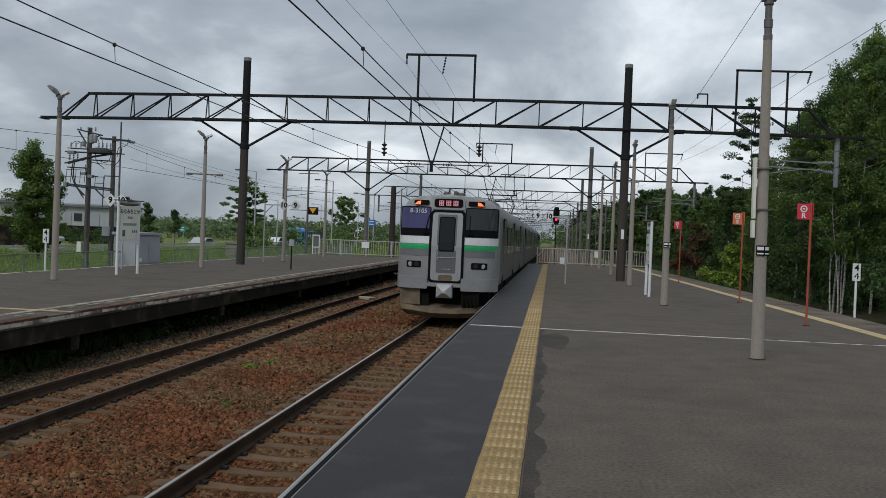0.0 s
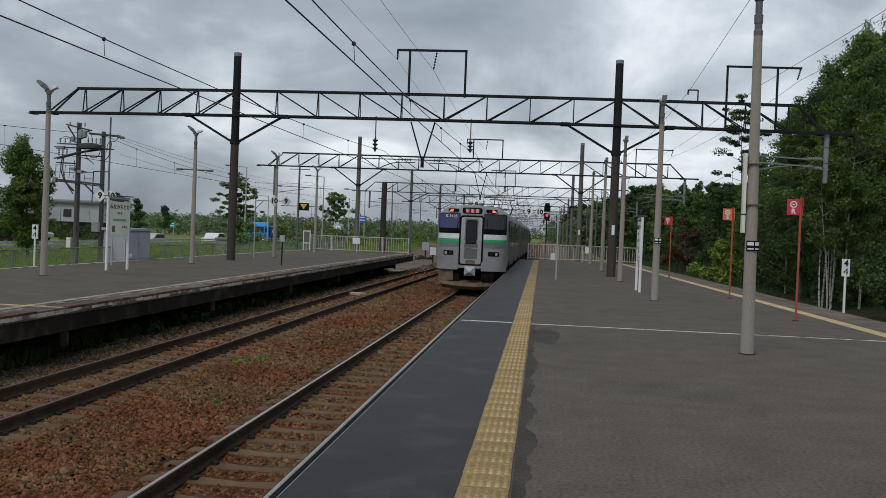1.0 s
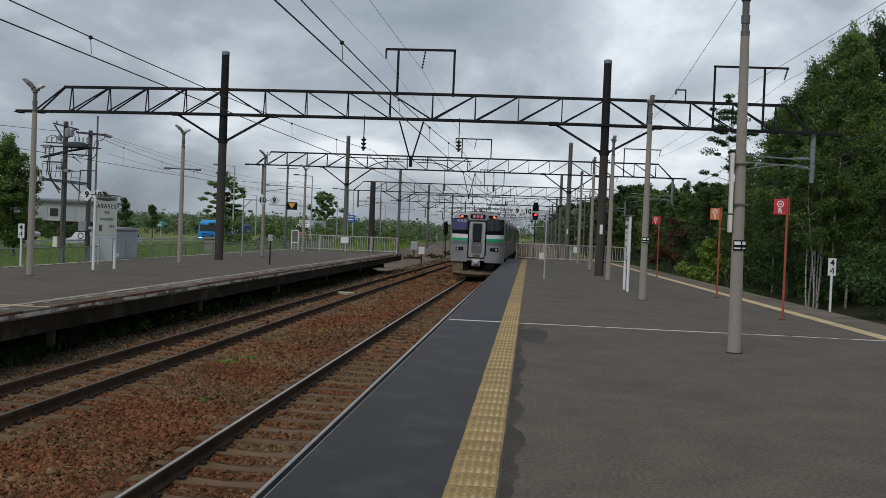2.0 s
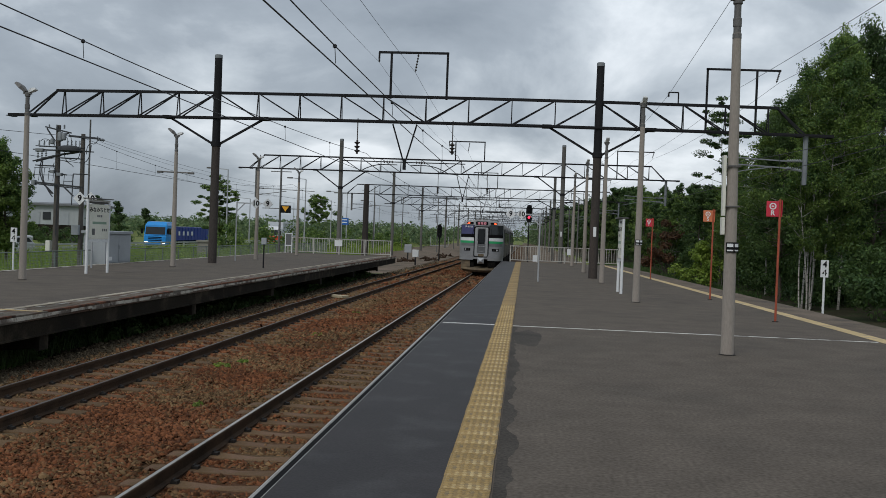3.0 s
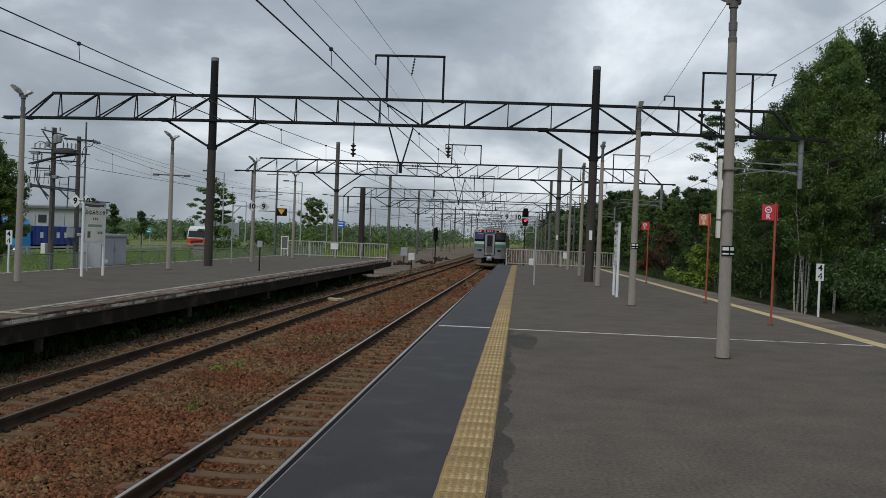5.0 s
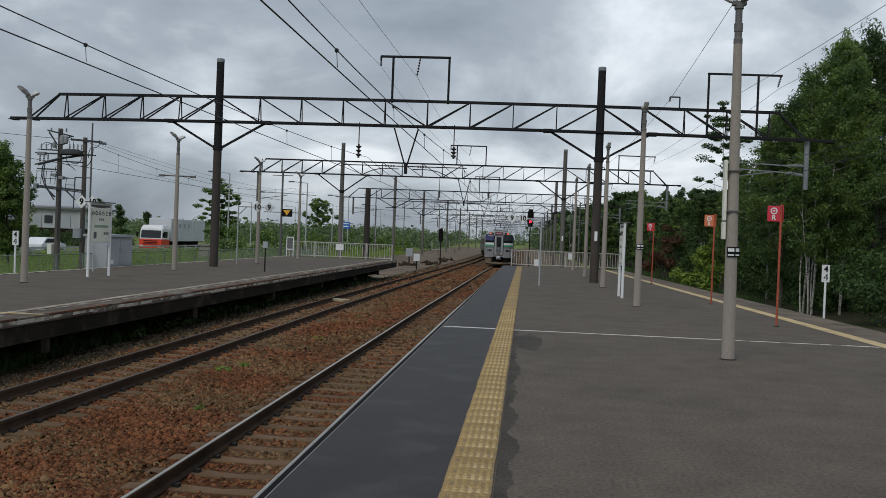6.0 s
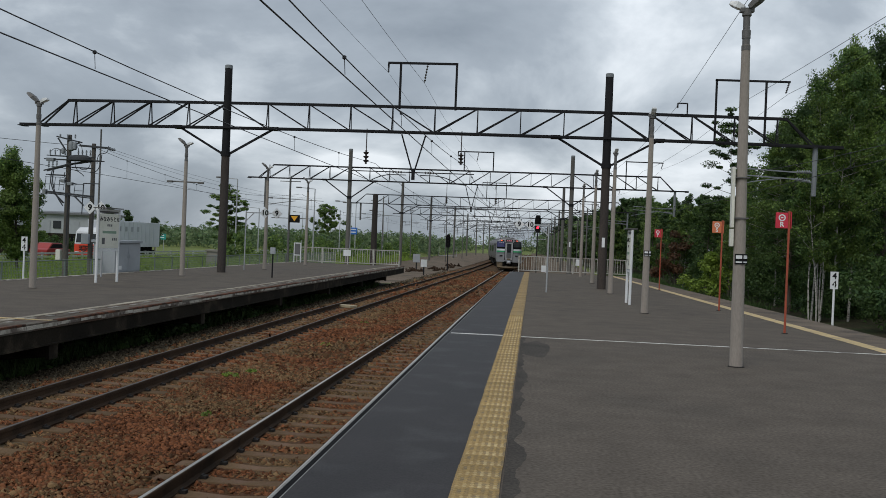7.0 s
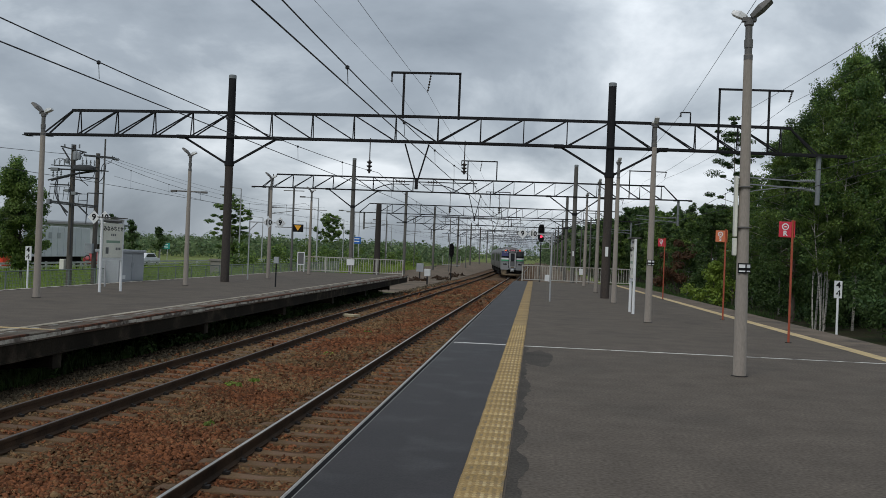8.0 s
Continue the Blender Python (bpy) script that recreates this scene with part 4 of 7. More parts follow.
def cab_end(car):
    z = RAIL_Z
    f = Form()
    f.loft([[(x, cab_bow(w) + max(0.0, q - 2.1) * 0.16 * (1 - (w / 1.45) ** 6), q + z) for x, q in body_outline(w)] for w in (0.35, 0.6, 0.8, 0.95, 1.08, 1.18, 1.26, 1.32, 1.37, 1.41, 1.435, 1.45)])
    shell = part("cab_front", f, TRAIN_PAINT, car, "curved silver cab front", smooth=True)

    def slab(name, x0, x1, z0, z1, m, out=0.012, parent=shell, label="", bevel=0.0, r=0.0):
        """A thin panel bent to the cab front, with corners rounded by r."""
        cols = sorted({x0 + (x1 - x0) * i / 10 for i in range(11)} | ({x0 + r * k for k in (0.1, 0.3, 0.6, 1)} | {x1 - r * k for k in (0.1, 0.3, 0.6, 1)} if r else set()))
        g, rings = Form(), []
        for x in cols:
            d = r - min(x - x0, x1 - x)
            cut = r - math.sqrt(max(0.0, r * r - d * d)) if d > 0 else 0.0
            zs = [z0 + cut + (z1 - z0 - 2 * cut) * k / 4 for k in range(5)]
            rings.append([(x, cab_face(x, q) - out, q + z) for q in zs] + [(x, cab_face(x, q) + 0.03, q + z) for q in zs[::-1]])
        g.loft(rings)
        return part(name, g, m, parent, label)
    for s in (-1, 1):
        a, b = (-1.36, -0.49) if s < 0 else (0.49, 1.38)
        slab("windscreen_surround", a - 0.01, b + 0.01, 2.39, 3.21, RUBBER, 0.008, r=0.05)
        slab("windscreen", a + 0.02, b - 0.02, 2.60, 3.18, GLASS_BLUE if s < 0 else GLASS, 0.014, label="blue tinted windscreen" if s < 0 else "dark windscreen", bevel=0.004)
        slab("white_band", a - 0.02, b + 0.02, 2.175, 2.38, TRAIN_WHITE, 0.008)
        slab("green_band", a - 0.02, b + 0.02, 2.025, 2.17, TRAIN_GREEN, 0.010)
        slab("grey_band", a - 0.02, b + 0.02, 1.835, 2.02, TRAIN_BAND_GREY, 0.008)
        la, lb = (-1.12, -0.70) if s < 0 else (0.70, 1.14)
        h = slab("headlamp_housing", la, lb, 1.51, 1.69, RUBBER, 0.012, label="black headlamp housing", r=0.03)
        for k, m in ((0.28, CHROME), (0.72, CLIP)):
            q = la + (lb - la) * (k if s < 0 else 1 - k)
            g = Form()
            yf = cab_face(q, 1.6)
            g.tube((q, yf - 0.008, z + 1.595), (q, yf - 0.024, z + 1.595), 0.07, 0.06, n=14)
            part("headlamp", g, m, h)
        ta, tb = (-0.98, -0.55) if s < 0 else (0.55, 1.0)
        h = slab("tail_lamp_housing", ta, tb, 3.26, 3.39, RUBBER, 0.03, r=0.04)
        q0, q1 = (ta + 0.02, ta + 0.19) if s < 0 else (tb - 0.19, tb - 0.02)
        g = Form()
        yl = lambda x, q: cab_face(x, q)
        wedge = [(q0, 3.268), (q1, 3.268), (q1, 3.365), (q0 + 0.09, 3.35)] if s < 0 else [(q0, 3.268), (q1, 3.268), (q1 - 0.09, 3.35), (q0, 3.365)]
        g.loft([[(x, yl(x, q) + o, q + z) for x, q in wedge] for o in (-0.04, -0.01)])
        part("tail_lamp", g, TAIL, h, "lit orange-red tail lamp")
        # wiper
        g = Form()
        wx = s * 0.62
        g.bar((wx, 0.03, z + 2.5), (wx + s * -0.05 + 0.05, 0.12, z + 2.98), 0.02)
        g.bar((wx - 0.06, 0.02, z + 2.46), (wx + 0.1, 0.02, z + 2.5), 0.04)
        part("wiper", g, RUBBER, shell)
    slab("display_panel", -0.46, 0.46, 3.14, 3.50, TRAIN_PAINT, 0.03, r=0.05)
    d = slab("destination_display", -0.40, 0.40, 3.20, 3.44, RUBBER, 0.045, label="dark destination display with red characters", r=0.07)
    g = Form()
    rnd = random.Random(4)
    for i in range(3):
        cx = -0.2 + i * 0.2
        yq = (3.32 - 2.1) * 0.16 - 0.055
        for k in range(4):
            g.box(cx - 0.07, cx + 0.07, yq - 0.003, yq, z + 3.245 + k * 0.042, z + 3.245 + k * 0.042 + 0.018)
        for k in range(3):
            g.box(cx - 0.07 + k * 0.055, cx - 0.045 + k * 0.055, yq - 0.004, yq - 0.001, z + 3.24 + 0.03 * rnd.random(), z + 3.37 + 0.03 * rnd.random())
    part("characters", g, LED, d)
    # gangway door
    slab("door_seal", -0.49, 0.49, 1.11, 3.12, RUBBER, 0.03, r=0.12)
    slab("door_frame", -0.42, 0.42, 1.17, 3.055, DOOR_FRAME, 0.042, r=0.09)
    dr = slab("end_door", -0.27, 0.27, 1.38, 3.0, STAIN_DARK, 0.048, label="grey end door with a tall window", r=0.04)
    slab("door_window_seal", -0.225, 0.225, 1.98, 2.94, RUBBER, 0.052, dr, r=0.06)
    slab("door_window", -0.195, 0.195, 2.01, 2.91, GLASS_DEEP, 0.056, dr, r=0.05)
    slab("door_rail", -0.24, 0.24, 1.80, 1.82, CHROME, 0.062, dr)
    slab("door_rail", -0.12, 0.12, 1.48, 1.495, CHROME, 0.062, dr)
    g = Form()
    g.tube((-0.24, -0.06, z + 1.72), (-0.24, -0.06, z + 1.95), 0.012, n=6)
    part("grab_handle", g, CHROME, dr)
    slab("rust_stain", -0.2, 0.2, 1.17, 1.33, SKIRT, 0.046, r=0.07)
    lettering("B-3105", 0.17, pose(-0.84, cab_face(0.84, 3.08) - 0.03, z + 3.08, 90 - 9, 0, -5), TRAIN_WHITE, shell, "fleet_number")
    # buffer beam, coupler, skirt
    for x0, x1, q0, q1 in ((-1.42, -0.5, 0.93, 1.25), (0.44, 1.43, 0.90, 1.25), (-0.5, 0.44, 1.0, 1.105)):
        slab("buffer_beam", x0, x1, q0, q1, TRAIN_PAINT, 0.07, car, r=0.03)
    g = Form().box(-1.25, 1.25, 0.3, 0.85, z + 0.9, z + 1.06)
    part("headstock", g, UNDER, car)
    g = Form()
    g.box(-1.2, 1.2, 0.45, 0.85, z + 0.3, z + 0.92)
    g.box(0.45, 0.95, 0.05, 0.4, z + 0.5, z + 0.9)
    g.box(-0.75, -0.45, 0.1, 0.4, z + 0.45, z + 0.8)
    for i in range(4):
        g.tube((0.5 + i * 0.1, -0.05, z + 0.75), (0.52 + i * 0.12, -0.05, z + 0.45), 0.025, n=6)
    part("coupling_gear", g, UNDER, car)
    g = Form()
    g.loft([[(-0.20, 0.3, z + 0.72), (0.20, 0.3, z + 0.72), (0.20, 0.3, z + 1.08), (-0.20, 0.3, z + 1.08)],
            [(-0.22, -0.22, z + 0.70), (0.22, -0.22, z + 0.70), (0.22, -0.22, z + 1.08), (-0.22, -0.22, z + 1.08)],
            [(-0.05, -0.42, z + 0.84), (0.05, -0.42, z + 0.84), (0.05, -0.42, z + 0.92), (-0.05, -0.42, z + 0.92)]])
    part("coupler", g, GALV, car, "pointed grey coupler", bevel=0.015)
    g = Form()
    g.loft([[(-1.34, 0.8, z + 0.93), (-1.31, 0.3, z + 0.93), (-0.70, 0.03, z + 0.93), (-0.70, 0.09, z + 0.93), (-1.25, 0.36, z + 0.93), (-1.26, 0.8, z + 0.93)],
            [(-1.32, 0.8, z + 0.48), (-1.29, 0.28, z + 0.48), (-0.68, 0.0, z + 0.48), (-0.68, 0.06, z + 0.48), (-1.23, 0.34, z + 0.48), (-1.24, 0.8, z + 0.48)]])
    part("skirt_cheek", g, SKIRT, car)
    g = Form()
    def plow(zz, w, fy):
        return [(-w, 0.6, zz), (-w + 0.05, 0.28 + fy, zz), (-0.35, -0.08 + fy, zz), (0.35, -0.08 + fy, zz), (w - 0.05, 0.28 + fy, zz), (w, 0.6, zz), (w - 0.08, 0.6, zz), (-w + 0.08, 0.6, zz)]
    def blade(zs, zm, w, fy):
        """One level of the plough: its middle hangs lower than its ends."""
        return [(x, y, zm if abs(x) < 0.5 else zs) for x, y, q in plow(zs, w, fy)]
    g.loft([blade(z + 0.50, z + 0.40, 1.33, 0), blade(z + 0.33, z + 0.27, 1.30, -0.05), blade(z + 0.17, z + 0.13, 1.16, 0.16)])
    part("snow_plough", g, SKIRT, car, "dusty beige snow plough skirt", bevel=0.01)


DOOR_FRAME = mat('door_frame_silver', (0.30, 0.305, 0.31), 0.45, 0.1, fine=(14, 0.05), broad=(1, 0.1), bump=0.02)
CHROME = mat("bright_metal", (0.6, 0.6, 0.6), 0.25, 0.8, bump=0)
STAIN_DARK = mat("end_door_grey", (0.12, 0.122, 0.125), 0.5, 0.2)
CARS = [train_car(i, cab=i == 0) for i in range(6)]


def rear_y(t):
    return 25.5 + 11.9 * t - 0.1 * t * t


def car_pose(k, t):
    """Cars sit on the path by their two ends."""
    a = rear_y(t) + k * 21.0
    b = a + 20.6
    p, q = Vector((path_x(a), a, track_dip(a))), Vector((path_x(b), b, track_dip(b)))
    turn = math.degrees(math.atan2(-(q.x - p.x), q.y - p.y))
    return pose(p.x, p.y, p.z, math.degrees((q.z - p.z) / 20.6), 0, turn)


# ---------------- tactile strip ----------------
def tactile_strip():
    strip = thing("tactile_strip", "faded yellow studded tactile paving strip along the platform edge", "tactile paving", kind="structure")
    w = 0.33
    full, plain = Form(), Form()
    for f in (full, plain):
        f.box(-w / 2 + 0.002, w / 2 - 0.002, -w / 2 + 0.002, w / 2 - 0.002, -0.02, 0.012)
    full.slot = 1
    for i in range(6):
        for j in range(6):
            x, y = (i - 2.5) * 0.053, (j - 2.5) * 0.053
            full.loft([[(x + a * r, y + b * r, z) for a, b in ((1, 0.4), (0.4, 1), (-0.4, 1), (-1, 0.4), (-1, -0.4), (-0.4, -1), (0.4, -1), (1, -0.4))] for r, z in ((0.017, 0.011), (0.011, 0.0175))])
    near, far = full.data("tactile_tile", [TACTILE, TACTILE_STUD]), plain.data("tactile_tile", TACTILE)
    y, rnd = -13.7, random.Random(2)
    while y < PLAT_END - 0.2:
        ob = new("tactile_tile", near if y < 22 else far)
        ob.parent = strip
        ob.matrix_basis = pose(-0.305 + rnd.uniform(-0.003, 0.003), y, rnd.uniform(-0.001, 0.003))
        y += w


tactile_strip()


# ---------------- platform signs ----------------
def boarding_marker(y, letter, m, post_m=None):
    p = thing("boarding_marker", "%s boarding position sign lettered %s on a rust-red post" % ("red" if m is RED else "faded orange", letter), "sign post", pose(5.52, y, 0), group="boarding position signs")
    f = Form()
    f.tube((0, 0, 0), (0, 0, 2.66), 0.025, n=12)
    part("post", f, RED_POST, p, smooth=True)
    f = Form()
    f.lathe(0, 0, [(0, 0.07), (0.012, 0.07), (0.012, 0.04)], 12)
    part("foot", f, CLIP, p)
    f = Form()
    f.box(-0.29, -0.025, -0.02, 0.005, 2.28, 2.62)
    b = part("board", f, m, p, bevel=0.008)
    f = Form()
    f.box(0.026, 0.042, -0.04, 0.26, 2.28, 2.64)
    part("board", f, m, p, bevel=0.006)
    f = Form()
    for i in range(20):
        a0, a1 = 2 * math.pi * i / 20, 2 * math.pi * (i + 1) / 20
        q = lambda a, r, y: (-0.158 + r * math.cos(a), y, 2.51 + r * math.sin(a))
        f.add([q(a0, 0.05, -0.0235), q(a1, 0.05, -0.0235), q(a1, 0.075, -0.0235), q(a0, 0.075, -0.0235)], [(0, 1, 2, 3)])
    f.box(-0.185, -0.131, -0.0235, -0.021, 2.497, 2.523)
    part("ring_mark", f, WHITE, b)
    lettering(letter, 0.15, wall_face(-0.158, -0.0225, 2.36, "s"), WHITE, b, "letter", bold=0.03)


boarding_marker(20.75, "R", RED)
boarding_marker(27.9, "S", ORANGE)
boarding_marker(40.9, "T", RED)


def name_sign(x, y, face, group="station name signs", lettered=True, turn=0):
    """A station name board along the platform, on two white posts."""
    p = thing("station_name_sign", "white steel framed station name board on two posts", "station sign", pose(x, y, 0, 0, 0, turn), group=group)
    for s in (-0.52, 0.52):
        f = Form()
        f.tube((0, s, 0), (0, s, 2.3), 0.042, n=12)
        part("post", f, WHITE, p, smooth=True)
    for z in (1.02, 2.27):
        f = Form()
        f.bar((0, -0.5, z), (0, 0.5, z), 0.06)
        part("crossbar", f, WHITE, p)
    f = Form()
    f.box(-0.05, 0.05, -0.46, 0.46, 1.08, 2.16)
    b = part("board", f, CREAM, p, "aged cream face", bevel=0.01)
    f = Form()
    f.box(-0.16, 0.16, -0.55, 0.55, 2.32, 2.35)
    f.box(-0.02, 0.02, -0.45, 0.45, 2.18, 2.26)
    part("lamp_hood", f, GALV_DARK, p)
    s = 1 if face == "e" else -1
    if lettered:
        lettering("みなみちとせ", 0.165, wall_face(s * 0.0515, 0, 1.98, face), BLACK, b, bold=0.02)
        f = Form()
        for q in (-0.09, 0.0, 0.09):
            f.box(s * 0.0505 - 0.002, s * 0.0505 + 0.002, q - 0.03, q + 0.03, 1.76, 1.83)
        for q in (0.16, 0.25, 0.34):
            f.box(s * 0.0505 - 0.002, s * 0.0505 + 0.002, q - 0.03, q + 0.03, 1.32, 1.40)
        f.box(s * 0.0505 - 0.002, s * 0.0505 + 0.002, -0.36, -0.22, 1.2, 1.4)
        tagged(part("small_print", f, PRINT, b), kind="stuff")
        f = Form()
        f.box(s * 0.0505 - 0.002, s * 0.0505 + 0.002, -0.34, 0.34, 1.54, 1.62)
        part("band", f, SIGN_GREEN, b)
    return p


PRINT = mat("faded_print", (0.12, 0.12, 0.12), 0.6, bump=0)
SIGN_GREEN = mat("faded_green_band", (0.22, 0.33, 0.24), 0.6, bump=0)
name_sign(-13.34, 28.14, "e", turn=-11.5)
name_sign(3.03, 29.4, "w")


def diamond(parent, x, y, z, r, text):
    f = Form()
    f.loft([[(x - r, yy, z), (x, yy, z - r), (x + r, yy, z), (x, yy, z + r)] for yy in (y, y + 0.03)])
    b = part("number_board", f, WHITE, parent, "white diamond number board")
    lettering(text, r * 1.28, wall_face(x, y - 0.004, z, "s"), BLACK, b, "figure", bold=0.035)


def stop_board(px, py, z, arm_to, boards, r, base=0.0):
    p = thing("stop_position_board", "white diamond car stop boards hung from a galvanised post arm", "railway sign", group="car stop boards")
    f = Form()
    f.tube((px, py, base), (px, py, z + 0.06), 0.03, n=10)
    part("post", f, GALV, p)
    f = Form()
    f.bar((px, py, z), (arm_to, py, z), 0.05)
    s = 1 if arm_to > px else -1
    f.bar((px, py, z - 0.4), (px + s * 0.4, py, z), 0.04)
    part("arm", f, GALV, p)
    for x, t in boards:
        diamond(p, x, py - 0.06, z, r, t)
    return p


stop_board(0.57, 34.5, 2.47, -0.62, ((-0.52, "9"), (-0.12, "10")), 0.19)
stop_board(-13.6, 43.0, 2.74, -11.9, ((-12.67, "10"), (-12.10, "9")), 0.26)
stop_board(-14.9, 31.0, 2.40, -15.5, ((-15.36, "9"), (-14.97, "10")), 0.23)


def distance_board(x, y, z0=0.0, h=1.25):
    p = thing("track_marker", "white marker post with two black figure fours", "marker post", pose(x, y, 0), group="white marker posts")
    f = Form()
    f.tube((0, 0, z0), (0, 0, h - 0.3), 0.03, n=8)
    part("post", f, WHITE, p)
    f = Form()
    f.box(-0.10, 0.10, -0.02, 0.02, h - 0.46, h)
    b = part("plate", f, WHITE, p, bevel=0.005)
    for k in (0.12, 0.34):
        lettering("4", 0.22, wall_face(0, -0.023, h - k, "s"), BLACK, b, "figure", bold=0.03)


distance_board(8.0, 25.5, -1.2, 1.32)
distance_board(-16.25, 28.4, -0.95, 1.33)


# ---------------- fences ----------------
def bar_fence(points, label, height=1.05, gap=0.16, base=0.0, m=None, boards=()):
    fnc = thing("fence", label, "fence", group="platform end fences")
    m = m or FENCE
    for (x0, y0), (x1, y1) in zip(points, points[1:]):
        n = max(1, round(math.hypot(x1 - x0, y1 - y0) / 1.9))
        P = lambda u, z: (x0 + (x1 - x0) * u, y0 + (y1 - y0) * u, z)
        for i in range(n + 1):
            f = Form()
            f.bar(P(i / n, base), P(i / n, base + height), 0.07)
            part("fence_post", f, m, fnc)
        for z in (base + 0.12, base + height - 0.03):
            f = Form()
            f.bar(P(0, z), P(1, z), 0.05)
            part("fence_rail", f, m, fnc)
        k = int(math.hypot(x1 - x0, y1 - y0) / gap)
        for i in range(1, k):
            f = Form()
            f.bar(P(i / k, base + 0.12), P(i / k, base + height - 0.03), 0.024)
            part("baluster", f, m, fnc)
    for x, y, w, h, z in boards:
        f = Form()
        f.box(x - w / 2, x + w / 2, y - 0.06, y - 0.04, z, z + h)
        part("notice_plate", f, WHITE, fnc, "white notice plate", bevel=0.005)
    return fnc


FENCE = mat("pale_fence_paint", (0.44, 0.43, 0.39), 0.6, fine=(30, 0.08), other=(0.3, 0.24, 0.18), other_at=(0.55, 0.75), other_scale=2)
bar_fence([(-0.85, 60.2), (6.1, 60.2)], "pale steel bar fence closing the platform end", boards=((3.0, 60.2, 0.45, 0.4, 0.55), (0.75, 60.2, 0.3, 0.42, 0.05)))
bar_fence([(-15.6, 60.6), (-8.72, 60.6)], "pale steel bar fence closing the far platform end", boards=((-12.2, 60.6, 0.5, 0.4, 0.55),))


def field_fence():
    fnc = thing("wire_fence", "low grey wire mesh fence along the meadow", "fence")
    y0, y1, x, z0, z1 = 14.0, 78.0, -16.75, -0.95, 0.52
    n = 32
    for i in range(n + 1):
        y = y0 + (y1 - y0) * i / n
        f = Form()
        f.tube((x, y, z0), (x, y, z1), 0.028, n=8)
        part("fence_post", f, GALV_GREEN, fnc)
    for z in (z1 - 0.02, -0.1):
        f = Form()
        f.tube((x, y0, z), (x, y1, z), 0.022, n=6)
        part("fence_rail", f, GALV_GREEN, fnc)
    f = Form()
    y = y0
    while y < y1:
        f.tube((x, y, -0.6), (x, y, z1), 0.006, n=3, caps=False)
        y += 0.09
    for k in range(10):
        z = -0.5 + k * 0.1
        f.tube((x, y0, z), (x, y1, z), 0.005, n=3, caps=False)
    tagged(part("wire_mesh", f, GALV_GREEN, fnc), kind="stuff")


GALV_GREEN = mat("aged_fence_wire", (0.17, 0.20, 0.18), 0.6, 0.2)
field_fence()


# ---------------- far platform fittings ----------------
def cabinet():
    c = thing("equipment_cabinet", "large grey steel equipment cabinet behind the name board", "cabinet", pose(-16.55, 36.0, 0))
    f = Form()
    f.box(-0.55, 0.35, -1.15, 1.15, -0.95, 1.14)
    part("body", f, GREY_PAINT, c, bevel=0.015)
    f = Form()
    f.box(-0.62, 0.42, -1.22, 1.22, 1.145, 1.25)
    part("roof", f, GREY_PAINT, c, bevel=0.015)
    for s in (-1, 1):
        f = Form()
        f.box(0.351, 0.37, s * 0.57 - 0.55, s * 0.57 + 0.55, 0.02, 1.09)
        d = part("door", f, GREY_PAINT, c, bevel=0.006)
        f = Form()
        f.box(0.371, 0.395, s * 0.08 - 0.015, s * 0.08 + 0.015, 0.55, 0.72)
        part("handle", f, GREY_PAINT, d)
    f = Form()
    f.box(0.372, 0.376, -0.85, -0.6, 0.1, 0.25)
    part("label_plate", f, WHITE, c)


cabinet()


def small_post_box(x, y, top=0.95):
    p = thing("marker_post", "thin black post with a small grey box on top", "post", pose(x, y, 0))
    f = Form()
    f.tube((0, 0, 0), (0, 0, top), 0.03, n=8)
    part("post", f, STEEL, p)
    f = Form()
    f.box(-0.1, 0.1, -0.06, 0.06, top, top + 0.26)
    part("box", f, GREY_PAINT, p, bevel=0.01)


small_post_box(-10.35, 36.4)


def framed_board():
    p = thing("notice_board", "small dark notice board in a white frame", "notice board", pose(-15.45, 60.1, 0))
    f = Form()
    f.box(-0.25, 0.25, 0, 0.05, 0.45, 1.3)
    b = part("frame", f, WHITE, p, bevel=0.01)
    f = Form()
    f.box(-0.19, 0.19, -0.008, 0.0, 0.52, 1.24)
    part("face", f, PRINT, b)
    for s in (-0.22, 0.22):
        f = Form()
        f.bar((s, 0.03, 0), (s, 0.03, 0.45), 0.05)
        part("leg", f, WHITE, p)


framed_board()


